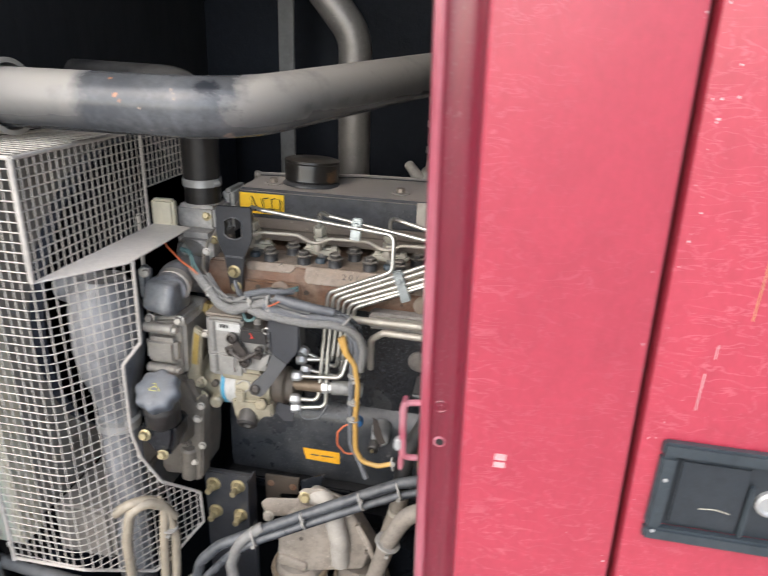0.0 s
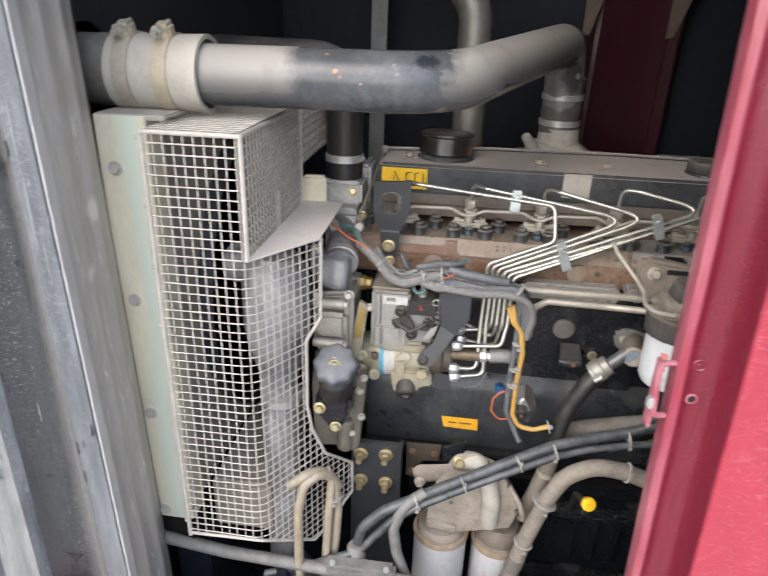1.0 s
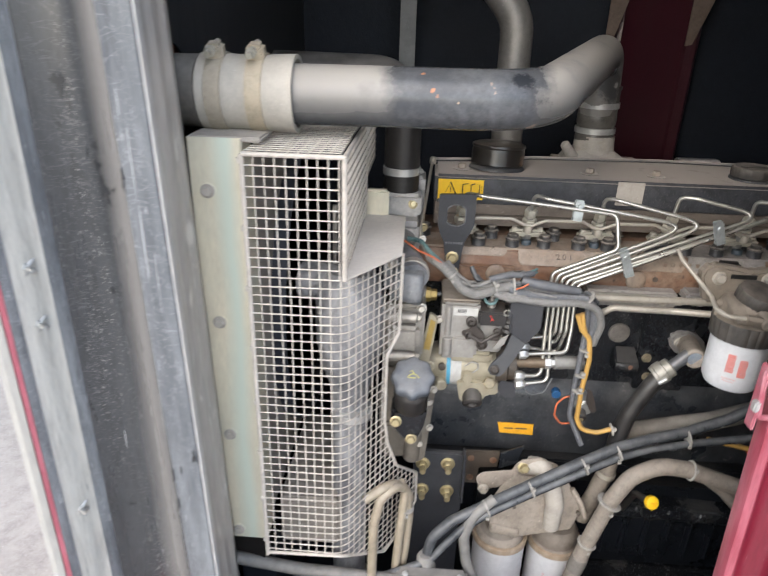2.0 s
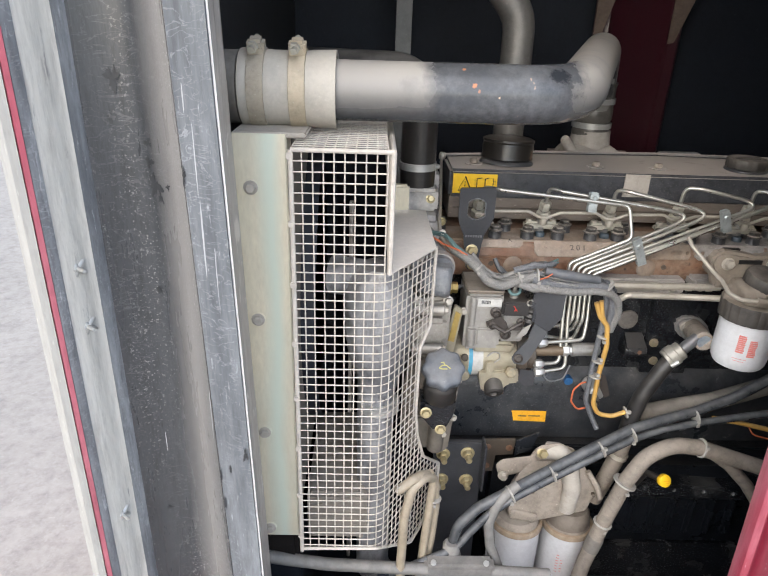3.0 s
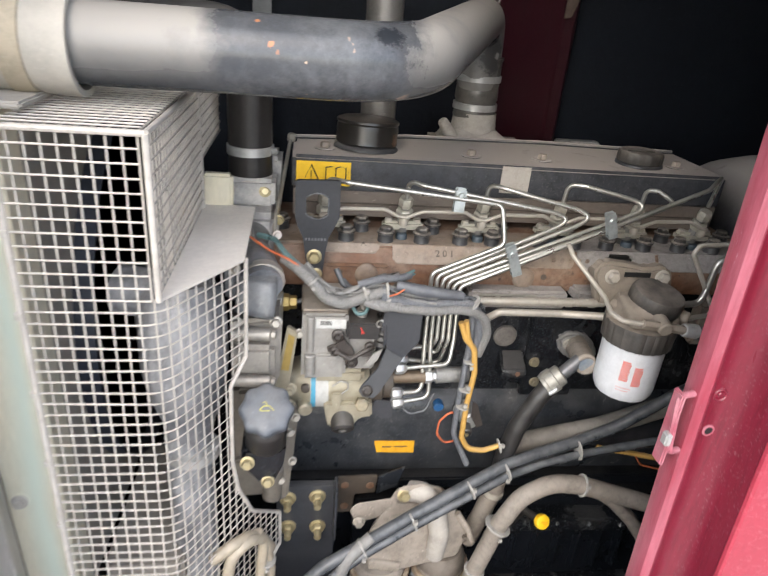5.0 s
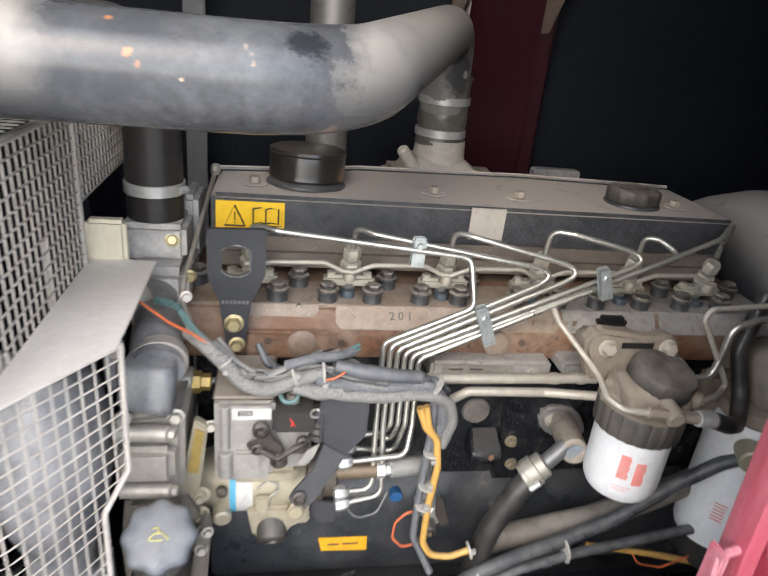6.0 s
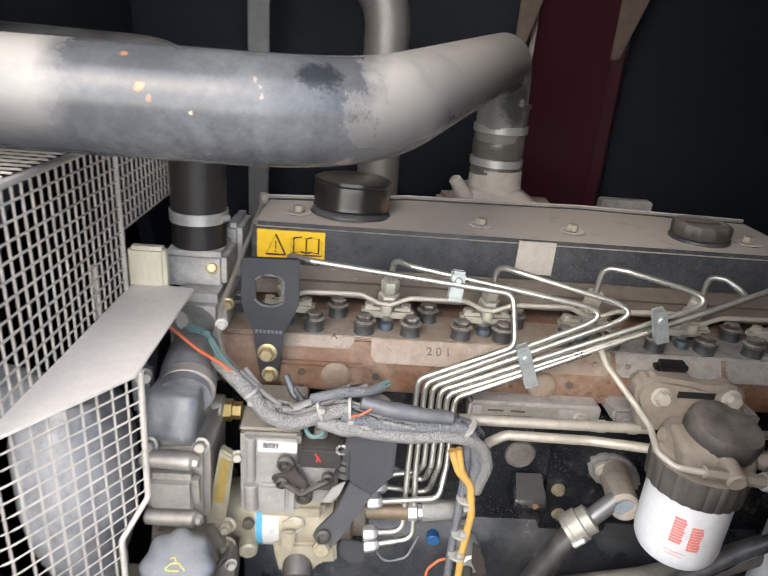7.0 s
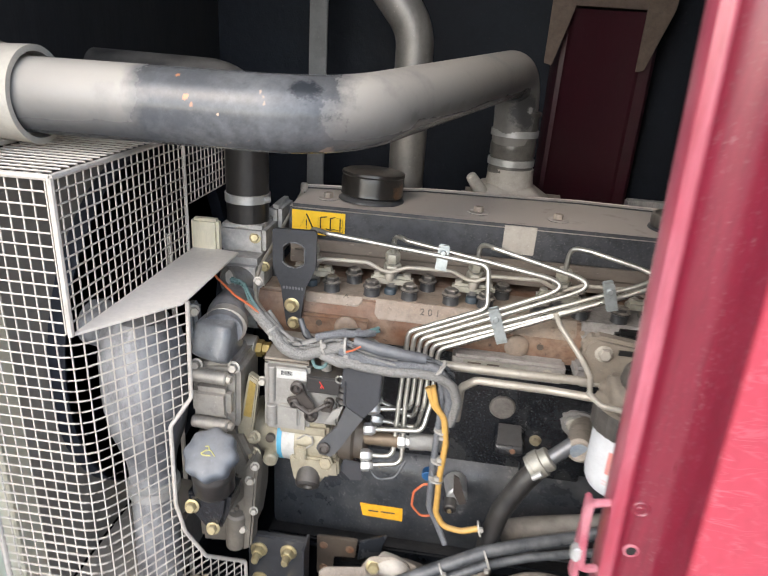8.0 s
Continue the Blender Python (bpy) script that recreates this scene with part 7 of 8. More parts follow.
def coolant_takeoff():
    t = thing("hose_takeoff", (0.02, 0.88, 1.0), "dusty silver hose take-off elbow bolted to the block", "fitting")
    out = [(0.030, 1.046), (0.038, 1.056), (0.056, 1.060), (0.078, 1.053), (0.096, 1.036), (0.103, 1.012), (0.086, 1.004), (0.050, 1.013), (0.036, 1.028)]
    part("flange", prism(B(), [(x, 0.940, z) for x, z in out], (0, 0.024, 0), 0.005), "casting", t)
    hex_bolt("flange_bolt", (0.0475, 0.940, 1.040), (0, -1, 0.1), 0.0115, t, "dusty_pipe")
    part("elbow", cyl(B(), (0.063, 0.945, 1.036), (0.042, 0.862, 1.051), 0.0172, 0.0162, 28, 0.003), "dusty", t, "dust-caked elbow")
    part("end_cap", lathe(B(), (0.042, 0.8622, 1.051), (0, -1, -0.05), [(0.0115, 0), (0.0115, 0.001), (0.008, 0.0016), (0, 0.0016)], 24), "blue_cap", t, "blue dot on the end")
    part("spigot", cyl(B(), (0.036, 0.874, 1.053), (-0.006, 0.863, 1.018), 0.0098, None, 20), "spigot", t, "oily grey spigot")
    part("ferrule", lathe(B(), (0.010, 0.866, 1.034), (-0.048, -0.004, -0.040), [(0.0125, 0), (0.0160, 0.002), (0.0160, 0.012), (0.0185, 0.013), (0.0185, 0.026), (0.0170, 0.027), (0.0165, 0.032)], 28), "plate_metal", t, "dull hose clamp")
    part("clamp_screw", cyl(B(), (-0.013, 0.846, 1.012), (-0.002, 0.845, 1.022), 0.0040, None, 12, 0.001), "zinc", t)


coolant_takeoff()
drain = plain_pipe("drain_hose", "thick black rubber hose down from the take-off, dusty below", [(-0.001, 0.863, 1.022), (-0.020, 0.861, 0.994), (-0.044, 0.860, 0.940), (-0.054, 0.862, 0.885), (-0.056, 0.864, 0.83)], 0.0138, "hose_black", 0.04, "hose", 20)
part("lower_length", tube(B(), [(-0.0555, 0.863, 0.846), (-0.057, 0.864, 0.82), (-0.070, 0.866, 0.76), (-0.085, 0.87, 0.70)], 0.0150, 0.04, 20, wobble=0.06), "conduit", drain, "dust-caked lower length")
part("band", lathe(B(), (-0.0585, 0.8645, 0.805), (0.16, 0, 1), [(0.0150, 0), (0.0166, 0.0005), (0.0166, 0.0095), (0.0150, 0.010)], 24), "dusty_pipe", drain, "dusty clamp band")
lug_ = part("bracket_lug", hull(B(), [(x, y, z) for x in (-0.056, -0.014) for y, z in ((0.930, 0.980), (0.930, 0.994), (0.962, 1.014), (0.964, 0.976))], 0.004), "black", block)
part("lug_face", prism(B(), [(-0.053, 0.9310, 0.9975), (-0.017, 0.9310, 0.9975), (-0.019, 0.9585, 1.0150), (-0.051, 0.9585, 1.0150)], (0, -0.0012, 0.0018), 0.0005), "dust_film", lug_, "grey dust on the sloping top")
part("lug_hole", lathe(B(), (-0.030, 0.9278, 0.991), (0, -1, 0), [(0.004, 0), (0.004, 0.0005), (0, 0.0005)], 14), "rust", block, "rusty bolt hole")
hex_bolt("block_bolt", (0.003, 0.950, 1.000), (0, -1, 0), 0.011, block, "brass_dull", "dull yellow bolt")
hex_bolt("block_bolt", (0.010, 0.950, 0.962), (0, -1, 0), 0.011, block, "brass_dull", "dull yellow bolt")
hex_bolt("block_bolt", (-0.004, 0.921, 1.124), (0, -1, 0), 0.010, block, "dusty_pipe")
hex_bolt("block_bolt", (0.046, 0.921, 1.126), (0, -1, 0), 0.010, block, "dusty_pipe")
part("block_edge", box(B(), -0.012, 0.075, 0.950, 0.964, 0.935, 1.112, 0.002), "black", block)
plate_ = part("number_plate", box(B(), -0.116, -0.030, 0.9188, 0.9212, 1.117, 1.1345, 0.0005), "plate_metal", block, "dull metal number plate with unreadable print")
for k, (x0, x1, z) in enumerate(((-0.110, -0.092, 1.129), (-0.084, -0.068, 1.129), (-0.098, -0.058, 1.122))):
    part("print_bar", box(B(), x0, x1, 0.9182, 0.9190, z, z + 0.0022, 0), "rust_dark", plate_)
tag = part("yellow_tag", prism(B(), [(-0.2455, 0.9418, 0.8495), (-0.1785, 0.9420, 0.8490), (-0.1775, 0.9418, 0.8250), (-0.240, 0.9416, 0.8270)], (0, -0.0014, 0)), "yellow_tag", block, "torn orange-yellow sticker")
for x0, x1, z in ((-0.232, -0.216, 0.837), (-0.212, -0.19, 0.8375)):
    part("tag_print", box(B(), x0, x1, 0.9395, 0.9405, z, z + 0.002, 0), "rust_dark", block)


# front mount, bracket and oil filters
def mount_plate():
    t = thing("mount_plate", (-0.35, 0.87, 0.40), "black steel engine mount plate with four brass-coloured nuts", "mount")
    part("plate", box(B(), -0.400, -0.309, 0.862, 0.874, 0.40, 0.832, 0.002), "hook", t)
    part("edge_flange", box(B(), -0.3125, -0.3085, 0.835, 0.870, 0.742, 0.842, 0.001), "hook", t, "worn bright-edged flange")
    for x, z in ((-0.383, 0.8065), (-0.338, 0.8095), (-0.382, 0.748), (-0.336, 0.7475)):
        hex_bolt("mount_nut", (x, 0.862, z), (0, -1, 0), 0.0165, t, "brass", "yellow zinc nut on a stud", stud=0.013)


mount_plate()


def rusty_bracket():
    t = thing("angle_bracket", (-0.28, 0.885, 0.76), "small dark rusty bracket with bolt holes", "bracket")
    part("plate", prism(B(), [(-0.304, 0.900, 0.810), (-0.241, 0.900, 0.812), (-0.243, 0.900, 0.777), (-0.276, 0.900, 0.774), (-0.279, 0.900, 0.736), (-0.303, 0.900, 0.736)], (0, 0.006, 0), 0.001), "rust_dark", t)
    for x, z in ((-0.293, 0.7945), (-0.252, 0.7930), (-0.292, 0.750)):
        part("hole_rim", lathe(B(), (x, 0.900, z), (0, -1, 0), [(0.0065, 0), (0.0065, 0.001), (0.004, 0.001), (0.004, 0.0004), (0, 0.0004)], 18), "rust", t)
    part("tab", prism(B(), [(-0.238, 0.905, 0.806), (-0.196, 0.905, 0.826), (-0.206, 0.905, 0.786), (-0.240, 0.905, 0.768)], (0, 0.004, 0), 0.001), "skirt", t, "scuffed dark grey tab")


rusty_bracket()


def oil_filter_mount():
    t = thing("oil_filter_mount", (-0.17, 0.88, 0.70), "dust-caked cast oil filter mount under the block", "filter mount")
    front = [(-0.219, 0.846, 0.838), (-0.180, 0.846, 0.848), (-0.152, 0.846, 0.838), (-0.136, 0.842, 0.820), (-0.126, 0.840, 0.774), (-0.257, 0.838, 0.757), (-0.258, 0.828, 0.694), (-0.202, 0.826, 0.684), (-0.110, 0.836, 0.700), (-0.095, 0.842, 0.744)]
    back = [(-0.205, 0.885, 0.800), (-0.164, 0.885, 0.808), (-0.134, 0.885, 0.800), (-0.244, 0.885, 0.725), (-0.080, 0.885, 0.708), (-0.24, 0.90, 0.66), (-0.10, 0.90, 0.66)]
    part("body", hull(B(), front + back, 0.009), "dusty", t)
    part("lug", hull(B(), [(-0.224, 0.838, 0.838), (-0.214, 0.838, 0.850), (-0.182, 0.838, 0.856), (-0.156, 0.838, 0.842), (-0.158, 0.838, 0.815), (-0.220, 0.838, 0.812), (-0.205, 0.875, 0.805), (-0.164, 0.875, 0.815), (-0.150, 0.875, 0.79), (-0.206, 0.875, 0.79)], 0.006), "dusty", t)
    part("arm", hull(B(), [(-0.292, 0.840, 0.802), (-0.280, 0.840, 0.816), (-0.222, 0.842, 0.824), (-0.216, 0.842, 0.790), (-0.262, 0.840, 0.788), (-0.282, 0.840, 0.772), (-0.270, 0.875, 0.776), (-0.205, 0.875, 0.79), (-0.26, 0.875, 0.75)], 0.006), "dusty", t)
    part("ledge", hull(B(), [(-0.257, 0.826, 0.712), (-0.203, 0.822, 0.702), (-0.203, 0.820, 0.684), (-0.256, 0.824, 0.690), (-0.25, 0.88, 0.69), (-0.200, 0.88, 0.69), (-0.202, 0.88, 0.66), (-0.25, 0.88, 0.66)], 0.005), "dusty", t)
    bend = tube(B(), [(-0.196, 0.850, 0.828), (-0.176, 0.838, 0.836), (-0.158, 0.830, 0.806), (-0.1475, 0.828, 0.762), (-0.1470, 0.838, 0.706)], 0.0160, 0.024, 20)
    part("outlet_bend", bend, "dusty_pale", t, "pale dusty outlet bend")
    part("shoulder", lathe(B(), (-0.2300, 0.868, 0.655), (0, 0, 1), [(0.040, 0), (0.041, 0.003), (0.037, 0.012), (0.030, 0.020), (0, 0.022)], 36), "dusty_dark", t)
    part("shoulder", lathe(B(), (-0.1200, 0.887, 0.634), (0, 0, 1), [(0.042, 0), (0.043, 0.003), (0.041, 0.022), (0.034, 0.034), (0, 0.036)], 36), "dusty_dark", t)
    hex_bolt("head_bolt", (-0.2085, 0.838, 0.832), (0.1, -1, 0.25), 0.0140, t, "brass", "dusty yellow bolt")
    hex_bolt("head_bolt", (-0.274, 0.838, 0.780), (0, -1, 0), 0.0125, t, "dusty_pipe")
    hex_bolt("head_bolt", (-0.137, 0.838, 0.816), (0.4, -1, 0.2), 0.0115, t, "dusty_pipe")
    part("side_rod", tube(B(), [(-0.120, 0.838, 0.792), (-0.100, 0.832, 0.762), (-0.090, 0.832, 0.735)], 0.005, 0.02, 10), "dusty", t)
    for x, z in ((-0.216, 0.745), (-0.102, 0.740)):
        part("pit", lathe(B(), (x, 0.834, z), (0, -1, 0.2), [(0.0035, -0.01), (0.0035, 0.0008), (0, 0.0008)], 12), "rust_dark", t)
    return t


oil_filter_mount()


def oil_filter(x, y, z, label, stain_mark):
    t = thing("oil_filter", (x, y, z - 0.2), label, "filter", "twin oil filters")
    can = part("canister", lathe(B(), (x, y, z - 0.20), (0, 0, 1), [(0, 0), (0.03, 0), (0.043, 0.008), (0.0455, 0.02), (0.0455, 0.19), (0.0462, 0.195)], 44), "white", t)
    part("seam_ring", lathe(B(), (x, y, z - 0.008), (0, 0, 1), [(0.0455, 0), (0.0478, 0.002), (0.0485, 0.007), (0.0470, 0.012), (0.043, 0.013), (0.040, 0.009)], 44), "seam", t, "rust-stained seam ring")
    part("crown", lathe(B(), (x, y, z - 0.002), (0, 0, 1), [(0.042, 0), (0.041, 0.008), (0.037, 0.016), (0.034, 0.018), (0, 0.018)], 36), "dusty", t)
    if stain_mark:
        printed_bars(can, (x, y), 0.0455, z - 0.085, [(radians(-30), radians(-24), 0.0014, k * 0.0065) for k in range(7)] + [(radians(-20), radians(-15), 0.0014, k * 0.0065 + 0.003) for k in range(5)], "print_pale")
        printed_bars(can, (x, y), 0.0455, z - 0.072, [(radians(40), radians(62), 0.020, 0)])
    # set further back and enlarged to fit the camera's view
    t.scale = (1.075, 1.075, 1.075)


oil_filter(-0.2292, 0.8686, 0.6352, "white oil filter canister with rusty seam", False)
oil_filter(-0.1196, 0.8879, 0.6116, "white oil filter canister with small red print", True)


def dipstick():
    t = thing("dipstick", (0.01, 0.82, 0.70), "yellow capped dipstick in a black tube", "dipstick")
    d = Vector((0.2, -0.9, 0.42)).normalized()
    p = Vector((0.007, 0.812, 0.797))
    part("handle_cap", lathe(B(), p, d, [(0.005, -0.012), (0.008, -0.008), (0.0112, -0.004), (0.012, 0.0), (0.0112, 0.005), (0.009, 0.0062), (0, 0.0065)], 28), "yellow", t, "yellow plastic cap")
    part("tube", tube(B(), [p - d * 0.012, p - d * 0.05, (0.0, 0.90, 0.70)], 0.006, 0.02, 10), "rubber", t)
    for k in range(2):
        part("print_bar", box(B(), p.x - 0.004, p.x + 0.006, p.y - 0.0072, p.y - 0.0066, p.z + 0.003 - 0.005 * k, p.z + 0.005 - 0.005 * k, 0), "yellow_tag", t)


dipstick()


# cables, conduits and hoses across the lower front
def tie(p, r, d, name="cable_tie"):
    t = thing(name, p, "dusty white nylon cable tie round the cables", "cable tie", "cable ties")
    d, a, b = axes_for(d)
    p = Vector(p)
    part("strap", lathe(B(), p - d * 0.002, d, [(r, 0), (r + 0.0008, 0.0002), (r + 0.0008, 0.0028), (r, 0.0030)], 24), "tie", t)
    q = p + Vector((0.1, -0.75, 0.55 if random.random() < 0.6 else -0.8)).normalized() * (r + 0.001)
    part("lock", box(B(), q.x - 0.003, q.x + 0.003, q.y - 0.003, q.y + 0.003, q.z - 0.003, q.z + 0.003, 0.0008), "tie", t)


power = [(0.266, 0.846, 1.052), (0.250, 0.864, 1.030), (0.203, 0.872, 0.990), (0.127, 0.870, 0.935), (0.064, 0.866, 0.908), (0.005, 0.856, 0.896), (-0.055, 0.843, 0.884), (-0.112, 0.827, 0.862), (-0.20, 0.803, 0.826), (-0.278, 0.776, 0.797), (-0.330, 0.764, 0.772), (-0.362, 0.758, 0.738), (-0.371, 0.756, 0.690), (-0.371, 0.755, 0.62)]
plain_pipe("power_cable", "thick black power cable across the engine", power, 0.0092, "cable", 0.05, "cable", 14, steps=5)
second = [(0.46, 0.90, 0.965), (0.33, 0.88, 0.930), (0.26, 0.872, 0.912), (0.167, 0.864, 0.903), (0.075, 0.858, 0.890), (0.005, 0.850, 0.878), (-0.055, 0.836, 0.866), (-0.112, 0.819, 0.846), (-0.20, 0.796, 0.811), (-0.270, 0.772, 0.786), (-0.312, 0.762, 0.758), (-0.342, 0.756, 0.722), (-0.362, 0.748, 0.696), (-0.44, 0.730, 0.672), (-0.52, 0.715, 0.650)]
plain_pipe("control_cable", "dark grey control cable tied to the power cable", second, 0.0068, "cable", 0.05, "cable", 12, steps=5)
plain_pipe("grey_cable", "soft grey cable hanging by the oil filter", [(-0.262, 0.782, 0.808), (-0.296, 0.766, 0.786), (-0.310, 0.760, 0.742), (-0.302, 0.757, 0.691), (-0.284, 0.752, 0.645), (-0.26, 0.75, 0.56)], 0.0092, "cable_grey", 0.04, "cable", 14)
for p, d in (((-0.055, 0.8395, 0.8755), (1, 0.25, 0.33)), ((-0.112, 0.823, 0.855), (1, 0.25, 0.4)), ((-0.20, 0.7995, 0.819), (1, 0.28, 0.38)), ((-0.274, 0.775, 0.793), (1, 0.3, 0.4)), ((0.064, 0.862, 0.899), (1, 0.1, 0.2))):
    tie(p, 0.0148, d)
plain_pipe("brown_hose", "dust-brown hose behind the cables", [(-0.03, 0.905, 0.866), (0.0, 0.902, 0.880), (0.054, 0.90, 0.895), (0.113, 0.90, 0.908), (0.20, 0.902, 0.94), (0.30, 0.91, 0.98)], 0.0165, "hose_brown", 0.06, "hose", 18)
con = [(-0.125, 0.795, 0.50), (-0.108, 0.805, 0.600), (-0.086, 0.808, 0.703), (-0.063, 0.808, 0.797), (-0.038, 0.808, 0.853), (0.005, 0.809, 0.878), (0.052, 0.81, 0.872), (0.105, 0.81, 0.854), (0.214, 0.81, 0.817), (0.32, 0.812, 0.775)]
beige = plain_pipe("conduit", "thick dusty beige conduit looping over the starter", con, 0.0138, "conduit", 0.06, "conduit", 18, steps=6)
for k in (1, -2):
    p, q = Vector(con[k]), Vector(con[k + 1])
    part("tape_wrap", lathe(B(), p.lerp(q, 0.35), q - p, [(0.0138, 0), (0.0150, 0.001), (0.0152, 0.016), (0.0148, 0.030), (0.0138, 0.031)], 20), "hose_brown", beige, "dusty tape wrap")
plain_pipe("branch_conduit", "dusty beige conduit branching downwards", [(0.085, 0.822, 0.852), (0.122, 0.822, 0.826), (0.162, 0.82, 0.786), (0.196, 0.82, 0.741), (0.222, 0.82, 0.66), (0.23, 0.82, 0.52)], 0.011, "conduit", 0.05, "conduit", 14)
tie((0.056, 0.81, 0.871), 0.0162, (1, 0, -0.2))
tie((-0.064, 0.808, 0.795), 0.0200, (0.35, 0, 1))
tie((-0.087, 0.808, 0.700), 0.0162, (0.22, 0, 1))
plain_pipe("ochre_lead", "yellow ochre lead trailing under the cables", [(0.10, 0.868, 0.893), (0.149, 0.868, 0.884), (0.20, 0.868, 0.872), (0.27, 0.868, 0.852), (0.38, 0.87, 0.815)], 0.0045, "yellow_cable", 0.03, "wire", 10)
plain_pipe("orange_lead", "thin orange wire hanging under the cables", [(0.165, 0.866, 0.882), (0.178, 0.862, 0.862), (0.215, 0.862, 0.852), (0.26, 0.866, 0.868)], 0.0014, "orange", 0.02, "wire", 6)

# cream drain tubes looped beside the guard
plain_pipe("drain_tube", "cream plastic drain tube with a cut end", [(-0.474, 0.716, 0.848), (-0.448, 0.722, 0.868), (-0.428, 0.742, 0.862), (-0.410, 0.756, 0.838), (-0.404, 0.762, 0.776), (-0.408, 0.760, 0.707), (-0.416, 0.758, 0.62), (-0.42, 0.758, 0.50)], 0.0078, "cream_tube", 0.025, "tube", 16)
plain_pipe("drain_tube", "cream plastic drain tube looped down the guard", [(-0.404, 0.764, 0.815), (-0.414, 0.750, 0.848), (-0.430, 0.730, 0.866), (-0.450, 0.718, 0.850), (-0.4595, 0.716, 0.795), (-0.461, 0.718, 0.696), (-0.458, 0.72, 0.56), (-0.455, 0.72, 0.44)], 0.0078, "cream_tube", 0.025, "tube", 16)
plain_pipe("drain_tube", "cream plastic drain tube hanging straight", [(-0.420, 0.748, 0.860), (-0.412, 0.752, 0.842), (-0.4165, 0.748, 0.775), (-0.421, 0.748, 0.70), (-0.428, 0.748, 0.56)], 0.0072, "cream_tube", 0.02, "tube", 16)
tie((-0.409, 0.756, 0.80), 0.0125, (0.1, 0, 1))


def bottom_conduit():
    t = thing("cable_conduit", (-0.5, 0.72, 0.66), "grey dusty conduit with gland along the bottom", "conduit")
    part("pipe", tube(B(), [(-0.83, 0.66, 0.742), (-0.70, 0.70, 0.725), (-0.585, 0.718, 0.686), (-0.40, 0.722, 0.672), (-0.30, 0.724, 0.668), (-0.20, 0.73, 0.655)], 0.0105, 0.08, 16), "cable_grey", t)
    part("gland", lathe(B(), (-0.371, 0.752, 0.655), (0, 0, 1), [(0.015, 0), (0.018, 0.003), (0.018, 0.022), (0.0155, 0.026), (0.0155, 0.044), (0.012, 0.05)], 24), "cable_grey", t, "ribbed grey cable gland")
    part("box_coupling", box(B(), -0.42, -0.30, 0.712, 0.742, 0.655, 0.690, 0.006), "cable_grey", t, "grey coupling box")
    for x in (-0.405, -0.315):
        part("screw", lathe(B(), (x, 0.720, 0.690), (0, -0.3, 1), [(0.005, 0), (0.005, 0.003), (0, 0.004)], 12), "zinc", t)
    part("support", box(B(), -0.50, -0.48, 0.71, 0.73, 0.40, 0.672, 0.002), "inside", t)


bottom_conduit()


# wiring harness over the pump
def strands(bm, pts, spread, r, n, twist, seed):
    """A loose bundle: n strands that wind round a line of points."""
    rnd = random.Random(seed)
    line = [Vector(p) for p in rounded(pts, 0.03, 5)]
    for k in range(n):
        a0, rad = 2 * math.pi * k / n + rnd.random(), spread * (0.55 + 0.6 * rnd.random())
        out, run = [], 0.0
        for i, p in enumerate(line):
            d = (line[min(i + 1, len(line) - 1)] - line[max(i - 1, 0)]).normalized()
            _, a, b = axes_for(d)
            if i:
                run += (p - line[i - 1]).length
            w = a0 + twist * run
            out.append(p + (a * math.cos(w) + b * math.sin(w)) * rad * (1 + 0.25 * math.sin(run * 90 + k)))
        tube(bm, out, r * (0.85 + 0.3 * rnd.random()), 0, 8)
    return bm


